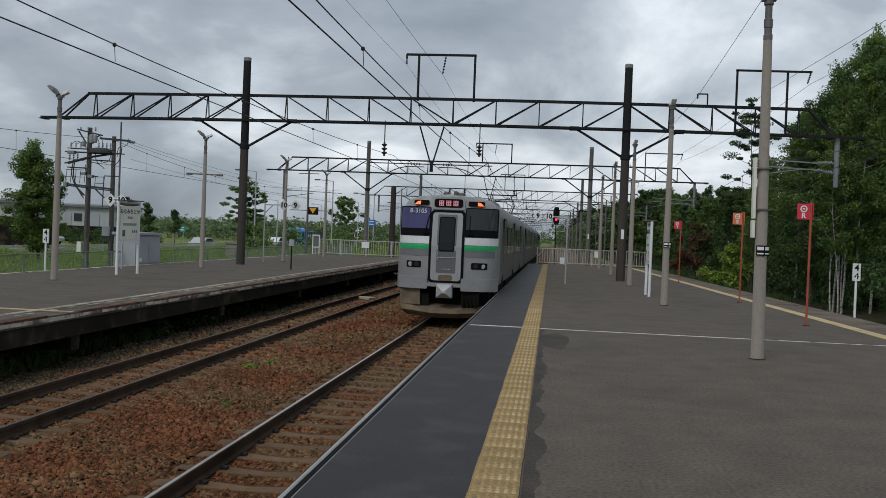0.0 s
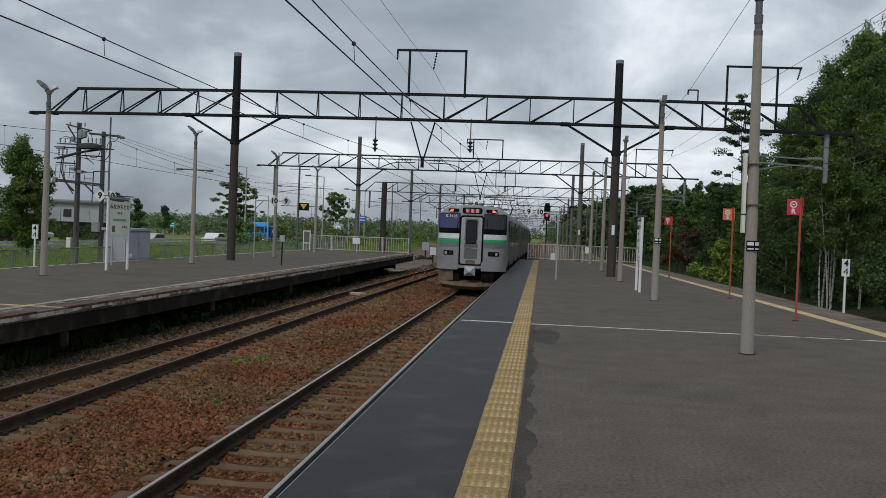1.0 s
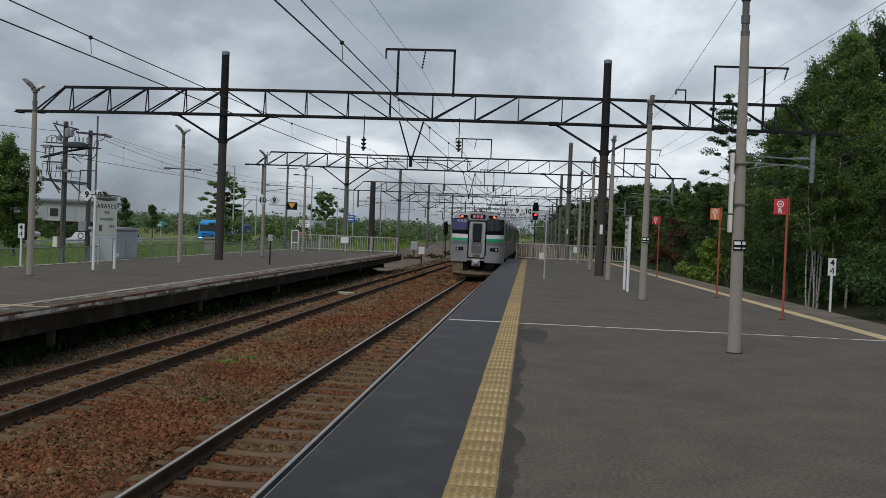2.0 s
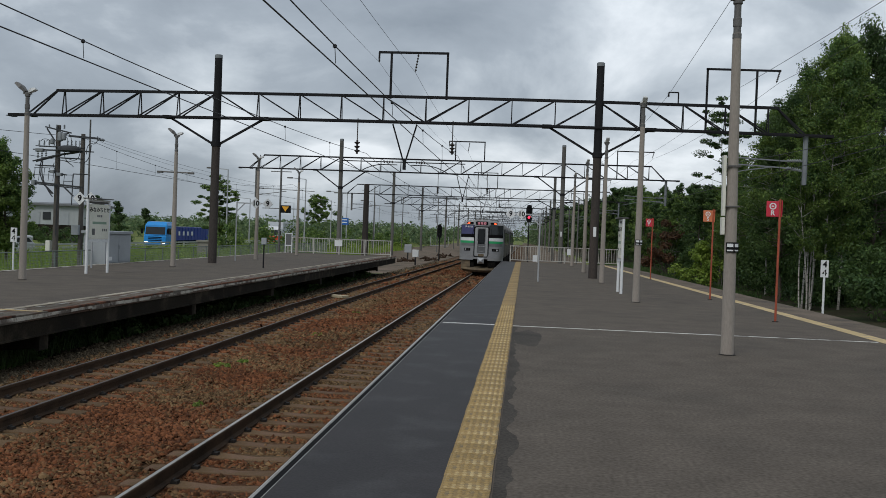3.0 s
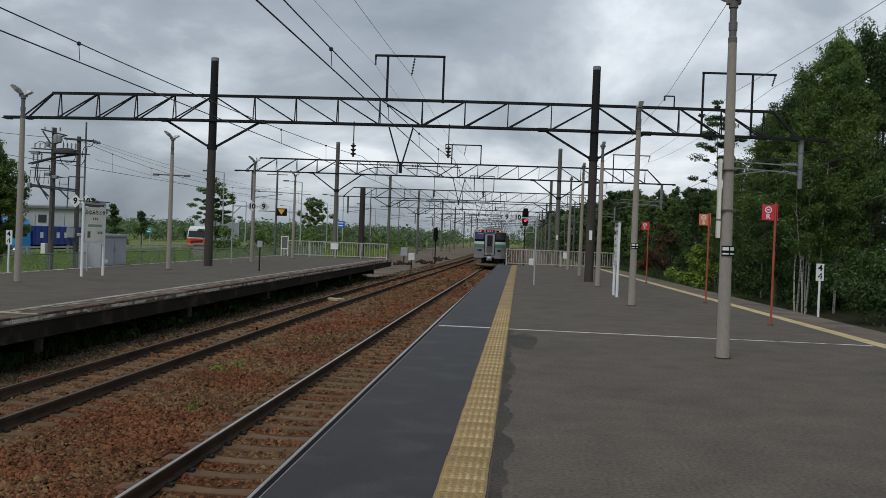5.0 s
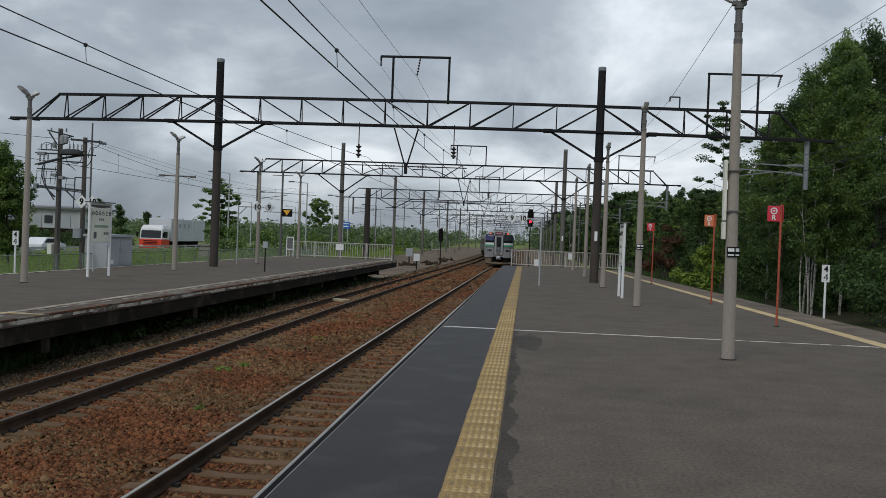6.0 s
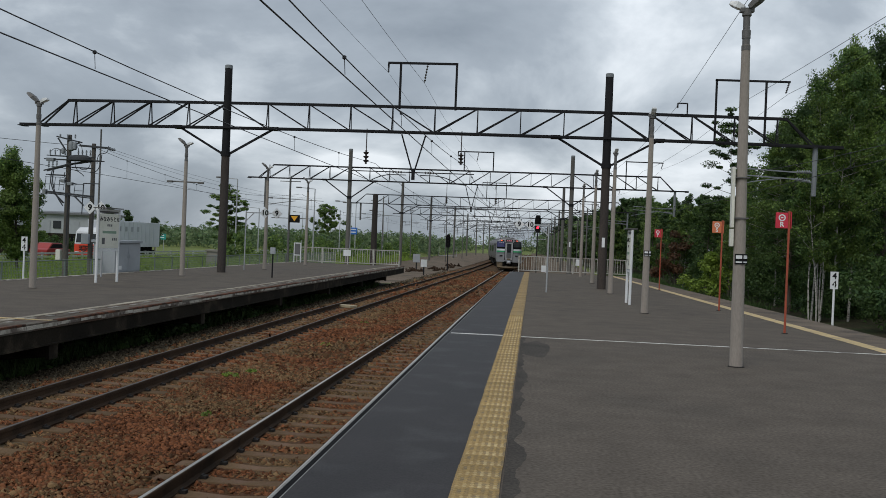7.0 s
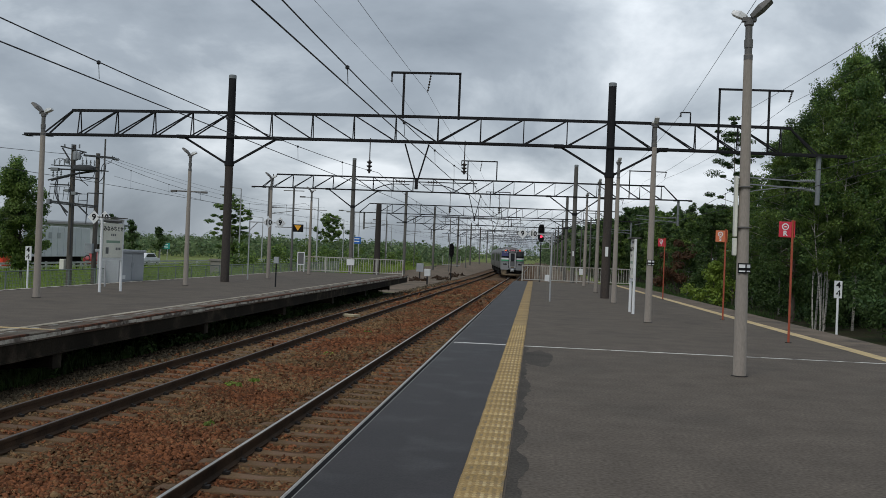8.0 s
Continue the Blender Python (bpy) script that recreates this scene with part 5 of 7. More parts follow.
# ---------------- masts and utility poles ----------------
def utility_pair():
    u = thing("utility_pole", "weathered utility pole carrying a transformer platform, switchgear and cables", "utility pole", pose(-17.9, 34.2, 0), group="utility poles")
    f = Form()
    f.lathe(0, 0, [(-1, 0.115), (5.25, 0.085)], 12)
    part("pole", f, UTIL, u, smooth=True)
    for x0, z0, x1, z1, w in ((-0.45, 5.16, 0.46, 4.97, 0.08), (-0.82, 4.43, 1.0, 4.40, 0.05), (-0.92, 4.29, 1.38, 4.27, 0.06), (-0.92, 3.84, 0.1, 4.12, 0.07), (0.1, 4.12, 0.95, 4.26, 0.06),
                              (0.08, 4.0, 0.95, 3.98, 0.05), (-0.82, 3.69, -0.06, 3.68, 0.06), (-0.28, 3.46, 0.32, 3.36, 0.07), (-0.85, 3.04, 0.98, 2.90, 0.11), (-0.82, 2.98, 0.9, 2.84, 0.06)):
        for d in (-0.14, 0.1):
            part("crossarm", Form().bar((x0, d, z0), (x1, d, z1), w * 0.65), UTIL_STEEL, u)
    for x0, z0, x1, z1 in ((-0.40, 5.1, -0.06, 4.62), (0.35, 2.88, 0.72, 2.55), (-0.5, 3.0, -0.08, 2.62), (0.1, 4.75, 0.5, 4.97)):
        part("brace", Form().bar((x0, -0.12, z0), (x1, -0.12, z1), 0.045), UTIL_STEEL, u)
    # transformer tank, switch boxes and fuse cans
    f = Form()
    f.loft([[(0.58 + a * 0.42 * k, -0.28 + b * 0.18 * k, zz) for a, b in ((-1, -0.5), (-0.7, -1), (0.7, -1), (1, -0.5), (1, 0.5), (0.7, 1), (-0.7, 1), (-1, 0.5))] for zz, k in ((4.22, 0.75), (4.26, 1.0), (4.36, 1.0), (4.43, 0.8), (4.46, 0.4))])
    part("transformer", f, UTIL_STEEL, u, "dark rounded transformer tank", smooth=True)
    for x, z0, z1, r in ((0.16, 4.62, 4.98, 0.10), (0.30, 4.66, 4.95, 0.085), (-0.16, 4.5, 4.72, 0.07)):
        f = Form()
        f.lathe(x, -0.16, [(z0, r * 0.6), (z0 + 0.03, r), (z1 - 0.05, r), (z1, r * 0.7)], 12)
        part("fuse_can", f, GALV_MID, u, "grey fuse can", smooth=True)
    for x0, x1, z0, z1 in ((-0.80, -0.50, 4.2, 4.33), (-0.2, -0.04, 3.4, 3.52), (0.06, 0.26, 3.3, 3.42), (-0.92, -0.78, 2.92, 3.12)):
        part("switch_box", Form().box(x0, x1, -0.22, -0.05, z0, z1), GALV_MID, u, bevel=0.015)
    for x, z, h in [(-0.72 + i * 0.16, 4.25, -0.3) for i in range(3)] + [(-0.68 + i * 0.2, 4.45, 0.2) for i in range(4)] + [(-0.3 + i * 0.3, 5.1, 0.16) for i in range(3)] + [(0.45 + i * 0.16, 4.43, 0.24) for i in range(4)]:
        f = Form()
        insulator(f, (x, -0.14, z), (x, -0.14, z + h), 0.045, 4)
        part("insulator", f, GALV_MID, u)
    # guard frames
    for x0, x1, z0, z1, n in ((-0.88, -0.12, 3.1, 3.6, 5), (0.3, 0.66, 2.9, 3.35, 2)):
        for k in range(n):
            x = x0 + (x1 - x0) * k / max(1, n - 1)
            part("guard_bar", Form().tube((x, -0.1, z0), (x + 0.04, -0.1, z1), 0.011, n=5), UTIL_STEEL, u)
        for zz in (z1, z0 + (z1 - z0) * 0.45):
            part("guard_bar", Form().tube((x0, -0.1, zz), (x1, -0.1, zz), 0.011, n=5), UTIL_STEEL, u)
    part("conduit", Form().tube((0.63, 0, 3.4), (0.60, 0, 2.2), 0.02, n=8).tube((0.63, 0, 3.4), (1.22, 0, 3.4), 0.02, n=8), UTIL_STEEL, u)
    for pts, r in ((((-0.55, 3.88), (-0.72, 3.4), (-0.5, 2.95), (-0.1, 2.62)), 0.022), (((-0.5, 3.86), (-0.62, 3.3), (-0.4, 2.9), (-0.08, 2.5)), 0.022), (((0.08, 3.0), (0.16, 2.7), (0.08, 2.3), (0.1, 1.0)), 0.024),
                   (((0.97, 4.26), (0.95, 3.95), (0.78, 3.85), (0.55, 3.95)), 0.014), (((0.95, 3.83), (1.2, 3.78), (1.36, 3.9), (1.40, 4.52)), 0.016), (((1.22, 4.15), (1.2, 4.45), (1.3, 4.62), (1.5, 4.55)), 0.014),
                   (((1.5, 4.55), (1.62, 4.6), (1.66, 4.7), (1.64, 4.85)), 0.014), (((-0.62, 4.6), (-0.5, 4.75), (-0.3, 4.72), (-0.12, 4.55)), 0.012), (((-0.4, 4.6), (-0.3, 4.7), (-0.2, 4.68), (-0.1, 4.5)), 0.012),
                   (((0.3, 4.85), (0.48, 4.8), (0.5, 4.62), (0.45, 4.45)), 0.012), (((0.45, 4.95), (0.62, 4.85), (0.6, 4.7), (0.62, 4.5)), 0.012), (((0.1, 3.9), (0.4, 3.92), (0.6, 3.8), (0.72, 3.66)), 0.014),
                   (((-0.05, 3.8), (-0.15, 3.5), (0.2, 3.5), (0.15, 3.1)), 0.016), (((0.02, 3.85), (0.25, 3.6), (0.12, 3.3), (0.2, 2.95)), 0.016), (((0.35, 4.3), (0.3, 4.0), (0.45, 3.85), (0.62, 3.75)), 0.014)):
        f = Form()
        P = [Vector((x, -0.17, q)) for x, q in pts]
        bez = [P[0] * (1 - t) ** 3 + P[1] * 3 * t * (1 - t) ** 2 + P[2] * 3 * t * t * (1 - t) + P[3] * t ** 3 for t in [i / 9 for i in range(10)]]
        for p, q in zip(bez, bez[1:]):
            f.tube(p, q, r, n=5)
        part("cable", f, WIRE, u)
    f = Form()
    f.box(-0.34, -0.16, -0.12, 0.08, 0.42, 0.82)
    part("meter_box", f, CREAM, u, bevel=0.02)
    v = thing("utility_pole", "plain weathered wooden utility pole with a grey meter box", "utility pole", pose(-17.75, 35.9, 0), group="utility poles")
    f = Form()
    f.lathe(0, 0, [(-1, 0.105), (5.1, 0.08)], 12)
    part("pole", f, UTIL, v, smooth=True)
    f = Form()
    f.bar((-0.55, -0.1, 5.0), (0.75, -0.1, 4.92), 0.08)
    part("crossarm", f, UTIL_STEEL, v)
    f = Form()
    insulator(f, (0.66, -0.1, 4.9), (0.95, -0.1, 4.86), 0.07, 4)
    part("insulator", f, GALV_MID, v)
    f = Form()
    ring = lambda a: [(-0.2 + (0.11 + 0.02 * math.cos(k * 1.257)) * math.cos(a), -0.16 + 0.02 * math.sin(k * 1.257), 0.86 + (0.11 + 0.02 * math.cos(k * 1.257)) * math.sin(a)) for k in range(5)]
    f.loft([ring(2 * math.pi * i / 16) for i in range(17)], caps=False)
    part("cable_coil", f, WIRE, v)
    f = Form()
    f.box(-0.28, 0.02, -0.25, -0.1, 1.05, 1.45)
    part("meter_box", f, GREY_PAINT, v, bevel=0.02)


UTIL_STEEL = mat("weathered_pole_steel", (0.055, 0.058, 0.062), 0.7, 0.1, fine=(30, 0.15), broad=(1, 0.2))
UTIL = mat("weathered_pole_wood", (0.105, 0.095, 0.085), 0.9, fine=(40, 0.2), broad=(0.8, 0.2), stretch=(1, 1, 0.2))
utility_pair()


def service_lines():
    w = thing("service_wires", "thin service wires leaving the utility poles", "wires", kind="structure")
    for z, x1, z1 in ((4.9, -20.0, 5.4), (4.8, -21.5, 5.3), (4.2, -20.5, 4.6)):
        f = Form()
        sagging(f, -17.0, z, x1, z1, 35.8, 86.0, 0.5, 0.006)
        part("wire", f, WIRE, w)


service_lines()


def mast(x, y, top, r=0.08, label="slender grey steel mast beside the tracks", arms=(), base=-1.0, m=None):
    p = thing("steel_mast", label, "mast", pose(x, y, 0), group="trackside masts")
    f = Form()
    f.lathe(0, 0, [(base, r), (top, r * 0.8)], 10)
    part("post", f, m or GALV_DARK, p, smooth=True)
    for z, a, b in arms:
        f = Form()
        f.bar((a, 0, z), (b, 0, z), 0.05)
        part("arm", f, m or GALV_DARK, p)
    return p


mast(-16.2, 60.5, 5.55, arms=((5.35, -0.7, 0.7), (2.9, -1.2, 1.4)))
mast(-19.27, 39.6, 6.1, 0.045)
mast(-14.5, 84.0, 5.9, 0.3, "thick brown round pole beside the far track", m=GANTRY_POLE)
for x, y, t in ((-12.0, 128, 6.5), (-12.5, 165, 6.5), (6.0, 128, 5.5), (5.2, 92, 5.6), (-18, 110, 7), (-18.5, 140, 7), (7.5, 150, 6)):
    mast(x, y, t, 0.08 if x > 0 else 0.07, arms=((t - 0.6, -1.5, 0.4),) if t > 5 else ())


def warning_board():
    p = thing("signal_board", "amber triangle indicator on a black board hung from a mast arm", "railway signal", pose(-15.78, 60.3, 0))
    f = Form()
    f.box(-0.35, 0.35, -0.05, 0.05, 2.62, 3.12)
    f.bar((0, 0.05, 2.9), (0, 0.2, 2.9), 0.06)
    b = part("board", f, BLACK, p)
    f = Form()
    f.add([(-0.24, -0.056, 3.05), (0.24, -0.056, 3.05), (0, -0.056, 2.7)], [(0, 1, 2)])
    part("triangle", f, AMBER, b)


AMBER = mat("amber_reflector", (0.75, 0.36, 0.03), 0.4, bump=0)
warning_board()


def colour_signal(x, y, head_z, lit=None, k0=1.0):
    p = thing("colour_light_signal", "black colour light signal%s on a slender mast" % (" showing red" if lit else ""), "railway signal", pose(x, y, 0), group="colour light signals")
    f = Form()
    f.tube((0, 0.2, -1.6), (0, 0.2, head_z + 1.0), 0.06, n=10)
    part("mast", f, STEEL, p)
    f = Form()
    f.loft([[(a * 0.38 * k0, yy, head_z + b * k0) for a, b in ((-0.6, -0.62), (0.6, -0.62), (1, -0.2), (1, 1.0), (0.6, 1.5), (-0.6, 1.5), (-1, 1.0), (-1, -0.2))] for yy in (0.0, 0.08)])
    b = part("head", f, BLACK, p)
    for k, m in ((0, lit or CLIP), (0.5 * k0, CLIP), (1.0 * k0, CLIP)):
        f = Form()
        f.tube((0, -0.02, head_z + k), (0, -0.035, head_z + k), 0.14 * k0, n=16)
        part("lens", f, m, b, "lit red lens" if k == 0 and lit else "")
        f = Form()
        f.box(-0.2 * k0, 0.2 * k0, -0.35 * k0, 0.0, head_z + k + 0.21 * k0, head_z + k + 0.23 * k0)
        part("visor", f, BLACK, b)
    f = Form()
    for z in (head_z - 1.2,):
        f.bar((-0.9, 0.2, z), (0.9, 0.2, z), 0.05)
        f.bar((-0.9, 0.2, z), (-0.9, 0.2, z + 0.9), 0.04)
        f.bar((0.9, 0.2, z), (0.9, 0.2, z + 0.9), 0.04)
    part("work_platform", f, GALV, p)
    return p


SIGNAL_RED = glow("signal_red_lit", (1.0, 0.02, 0.05), 4.0)
colour_signal(0.42, 97.0, 3.65, SIGNAL_RED, 0.86)
colour_signal(-8.5, 93.0, 1.6, None, 0.62)


def yard_box(x, y, w=0.45, h=0.9, m=WHITE, label="white trackside relay box on a dark post"):
    p = thing("relay_box", label, "relay box", pose(x, y, -1.16 + track_dip(y)), group="trackside boxes")
    f = Form()
    f.bar((0, 0, 0), (0, 0, h), 0.12)
    part("leg", f, STEEL, p)
    f = Form()
    f.box(-w / 2, w / 2, -0.15, 0.15, h, h + w * 1.2)
    part("box", f, m, p, bevel=0.02)


yard_box(-9.8, 84.0, 0.55, 0.8)
yard_box(-12.5, 100.0, 0.75, 0.9, GREY_PAINT, "weathered grey hooded trackside box on a dark post")


def yard():
    f = Form()
    f.loft([[(-23.5, y, -1.12 + track_dip(y)), (-9.2, y, -1.12 + track_dip(y)), (-9.2, y, -1.9), (-23.5, y, -1.9)] for y in (61.4, 90, 110, 150, 330)])
    tagged(part("yard", f, DIRT), "bare brown dirt yard beyond the far platform", "ground", kind="structure")
    f = Form()
    f.loft([[(-0.6, y, -1.14 + track_dip(y)), (7.6, y, -1.14 + track_dip(y)), (7.6, y, -1.9), (-0.6, y, -1.9)] for y in (60.3, 90, 110, 430)])
    tagged(part("yard", f, DIRT), "bare brown dirt between the tracks", "ground", kind="structure")
    rnd = random.Random(6)
    for i in range(14):
        y = rnd.uniform(75, 128)
        p = thing("scrap_pile", "low heap of dark rusty track parts on the dirt", "debris", pose(rnd.uniform(-12.5, -9.8), y, -1.13 + track_dip(y), 0, 0, rnd.uniform(0, 180)), group="track debris")
        for k in range(4):
            part("iron_piece", Form().bar((rnd.uniform(-0.6, 0.6), rnd.uniform(-0.5, 0.5), 0.02), (rnd.uniform(-0.6, 0.6), rnd.uniform(-0.5, 0.5), rnd.uniform(0.1, 0.4)), 0.14), RAIL, p)


yard()


# ---------------- vegetation ----------------
def leaf_material(name, col, other):
    m = mat(name, col, 0.6, fine=(3, 0.2), broad=(0.35, 0.25), bump=0, island=True, rand=0.35, other=other, other_at=(0.3, 1.0), other_scale=0.6, spec=0.3)
    n, l = m.node_tree.nodes, m.node_tree.links
    b = n["Principled BSDF"]
    tr = n.new("ShaderNodeBsdfTranslucent")
    src = b.inputs["Base Color"].links[0].from_socket
    l.new(src, tr.inputs[0])
    mx = n.new("ShaderNodeMixShader")
    mx.inputs[0].default_value = 0.42
    l.new(b.outputs[0], mx.inputs[1])
    l.new(tr.outputs[0], mx.inputs[2])
    l.new(mx.outputs[0], n["Material Output"].inputs[0])
    return m


LEAF = leaf_material("birch_leaf", (0.150, 0.222, 0.050), (0.062, 0.120, 0.034))
LEAF_LIGHT = leaf_material("fresh_leaf", (0.23, 0.32, 0.052), (0.14, 0.22, 0.042))
# own dark green of some trees; puts shade into the undergrowth's colour too
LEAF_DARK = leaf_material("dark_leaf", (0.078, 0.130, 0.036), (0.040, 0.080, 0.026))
# bluer and greyer than the birch leaf: distance haze mixed into the colour
LEAF_HAZED = leaf_material("hazed_far_leaf", (0.16, 0.215, 0.10), (0.09, 0.15, 0.07))
LEAF_RUST = leaf_material("rusty_leaf", (0.13, 0.065, 0.035), (0.08, 0.06, 0.03))
BIRCH = mat("birch_bark", (0.40, 0.38, 0.34), 0.8, fine=(14, 0.2), broad=(2, 0.2), other=(0.10, 0.09, 0.08), other_at=(0.54, 0.62), other_scale=7, stretch=(1, 1, 2.5))
BARK = mat("dark_bark", (0.10, 0.085, 0.07), 0.95, fine=(20, 0.3), broad=(1.5, 0.2), bump=0.4)


def leaves_mesh(name, centres, radii, count, size, m, seed, flat=0.8):
    """Folded leaf blades scattered through clumps."""
    r = np.random.default_rng(seed)
    centres, radii = np.asarray(centres, float), np.asarray(radii, float)
    k = r.integers(0, len(centres), count)
    d = r.normal(size=(count, 3))
    d /= np.linalg.norm(d, axis=1)[:, None]
    rad = radii[k] * r.random(count) ** 0.45
    p = centres[k] + d * rad[:, None] * np.array([1, 1, flat])
    nrm = d + r.normal(size=(count, 3)) * 0.55 + np.array([0, 0, 0.5])
    nrm /= np.linalg.norm(nrm, axis=1)[:, None]
    a = np.cross(nrm, r.normal(size=(count, 3)))
    a /= np.linalg.norm(a, axis=1)[:, None]
    b = np.cross(nrm, a)
    s = size * (0.6 + 0.8 * r.random(count))[:, None]
    v = np.stack([p - a * s, p + b * s * 0.55 + nrm * s * 0.12, p + a * s, p - b * s * 0.55 + nrm * s * 0.12], 1).reshape(-1, 3)
    me = bpy.data.meshes.new(name)
    me.vertices.add(count * 4)
    me.vertices.foreach_set("co", v.ravel())
    me.loops.add(count * 4)
    me.loops.foreach_set("vertex_index", np.arange(count * 4))
    me.polygons.add(count)
    me.polygons.foreach_set("loop_start", np.arange(count) * 4)
    me.polygons.foreach_set("loop_total", np.full(count, 4))
    me.materials.append(m)
    me.update(calc_edges=True)
    return me


def tree(seed, height, spread, low, leaf_m, bark, label, at, stems=1, leaves=4600, size=0.15, clumps=34, r0=0.09, flat=0.75, peak=0.55):
    rnd = random.Random(seed)
    t = thing("tree", label, "tree", at)
    wood = Form()
    cs, rs = [], []
    for s in range(stems):
        bx, by = (rnd.uniform(-0.5, 0.5), rnd.uniform(-0.5, 0.5)) if stems > 1 else (0, 0)
        lx, ly = rnd.uniform(-0.9, 0.9) * (0.3 + 0.5 * (stems > 1)), rnd.uniform(-0.9, 0.9) * (0.3 + 0.5 * (stems > 1))
        pts = [Vector((bx + lx * u ** 1.3 + 0.08 * math.sin(5 * u + s), by + ly * u ** 1.3, height * 0.96 * u)) for u in [i / 8 for i in range(9)]]
        for i, (a, b) in enumerate(zip(pts, pts[1:])):
            wood.tube(a, b, r0 * (1 - i / 8.6), r0 * (1 - (i + 1) / 8.6), n=7, caps=False)
        for k in range(clumps // stems):
            u = low + (1 - low) * (k + rnd.random()) / (clumps // stems)
            i = min(7, int(u * 8))
            base = pts[i].lerp(pts[i + 1], u * 8 - i)
            v = (u - low) / (1 - low)
            prof = min(1.0, v * 3.2 + 0.35) * (1.03 - v) ** peak
            ang = rnd.uniform(0, 6.283)
            reach = spread * prof * rnd.uniform(0.25, 1.0)
            tip = base + Vector((math.cos(ang) * reach, math.sin(ang) * reach, rnd.uniform(-0.1, 0.7)))
            wood.tube(base - Vector((0, 0, 0.2)), tip, 0.03 * (1.2 - u), 0.008, n=4, caps=False)
            cs.append(tip)
            rs.append(rnd.uniform(0.22, 0.58) * (0.7 + 0.3 * spread / 2))
            cs.append(base.lerp(tip, 0.55))
            rs.append(rnd.uniform(0.22, 0.48))
    part("trunk", wood, bark, t, smooth=True)
    ob = new("crown", leaves_mesh("crown", cs, rs, leaves, size, leaf_m, seed, flat))
    ob.parent = t
    return t


def canopy(x, y):
    """Height of the wood over the ground: tall at its near corner, lower in the middle, rising again far off."""
    bearing = math.degrees(math.atan2(x, y))
    rise = np.interp(bearing, [0, 2, 4, 6, 7.6, 11, 12.4, 13.9, 15.2, 17.2, 18.5, 22, 30], [1.4, 1.9, 2.6, 3.4, 3.3, 3.6, 5.4, 8.0, 9.6, 11.4, 12.2, 12.5, 13.0])
    return 2.76 + math.hypot(x, y) * math.tan(radians(float(rise)))


def wood_edge():
    rnd = random.Random(21)
    fine = [tree(11, 10.0, 2.6, 0.22, LEAF, BIRCH, "slender white-barked birch with a dense green crown", pose(14.0, 42.6, -1.1), leaves=30000, clumps=92, size=0.056, r0=0.06),
            tree(12, 10.0, 2.9, 0.16, LEAF_DARK, BARK, "tall leafy tree with a dark green crown at the wood's edge", pose(16.2, 45.0, -1.0), leaves=30000, clumps=92, r0=0.12, size=0.058),
            tree(13, 10.0, 2.6, 0.26, LEAF, BIRCH, "multi-stemmed birch with pale trunks and a green crown", pose(12.6, 42.2, -1.1), stems=3, leaves=27000, clumps=92, r0=0.05, size=0.056)]
    rough = [tree(14, 10.0, 2.6, 0.10, LEAF_DARK, BARK, "broad leafy tree with branches near the ground", pose(14.0, 86, -1.1), leaves=5200, clumps=60, r0=0.11, size=0.13),
             tree(15, 10.0, 2.2, 0.16, LEAF, BIRCH, "pale-trunked birch deep in the wood", pose(19.0, 60, -1.1), leaves=5000, clumps=56, size=0.13),
             tree(16, 10.0, 2.4, 0.14, LEAF, BARK, "tall green tree deep in the wood", pose(22.0, 66, -1.1), leaves=5000, clumps=60, r0=0.11, size=0.13)]
    distant = [tree(41, 10.0, 2.7, 0.08, LEAF_DARK, BARK, "dark leafy tree far along the line", pose(12.5, 128, -1.15), leaves=1700, clumps=46, r0=0.1, size=0.25),
               tree(42, 10.0, 2.5, 0.10, LEAF, BARK, "green leafy tree far along the line", pose(15.5, 133, -1.15), leaves=1700, clumps=46, r0=0.1, size=0.25)]
    sparse = tree(18, 12.1, 3.2, 0.34, LEAF_DARK, BARK, "thin-crowned tall tree standing over the wood's edge", pose(12.9, 62.5, -1.1), leaves=11000, clumps=40, size=0.075, r0=0.09, flat=0.4, peak=0.45)
    stems = tree(19, 6.6, 1.6, 0.36, LEAF, BIRCH, "cluster of thin white birch stems with a leafy crown", pose(12.2, 41.0, -1.15), stems=5, leaves=16000, clumps=60, size=0.056, r0=0.036)
    for k in fine + rough + distant + [sparse, stems]:
        k["group"] = "trees along the track"
    for k, x, y in ((fine[0], 14.0, 42.6), (fine[1], 16.2, 45.0), (fine[2], 12.6, 42.2), (rough[0], 14, 86), (rough[1], 19, 60), (rough[2], 22, 66), (distant[0], 12.5, 128), (distant[1], 15.5, 133)):
        h = canopy(x - 0.5, y) / 10
        k.scale = (min(1.0, max(0.75, h)), min(1.0, max(0.75, h)), h)
    for k, x, y in ((1, 12.9, 48.0), (0, 13.6, 53.5), (1, 14.6, 49.5), (2, 17.2, 51.5), (0, 15.2, 46.5), (1, 17.6, 47.5)):
        h = canopy(x - 0.4, y) / 10
        c = copy_thing(fine[k], pose(x, y, -1.15, 0, 0, 70 * x))
        c.scale = (0.95, 0.95, h)
    rows = ((13.0, 58, 210, 4.0), (15.4, 56, 240, 4.6), (19.0, 54, 270, 6.4), (23.5, 60, 200, 9.0), (10.6, 118, 340, 4.6), (8.8, 190, 400, 6.0))
    for x0, y0, y1, gap in rows:
        y = y0
        while y < y1:
            x, yy = x0 + rnd.uniform(-0.9, 0.9), y + rnd.uniform(-1.2, 1.2)
            k = rnd.choice(fine if x0 < 16 and y < 64 else rough if y < 105 else distant)
            h = canopy(x - 1.0, yy) / 10 * rnd.uniform(0.78, 1.0)
            w = min(1.0, max(0.75, h)) * rnd.uniform(0.85, 1.08)
            c = copy_thing(k, pose(x, yy, -1.15, 0, 0, rnd.uniform(0, 360)))
            c.scale = (w, w, h)
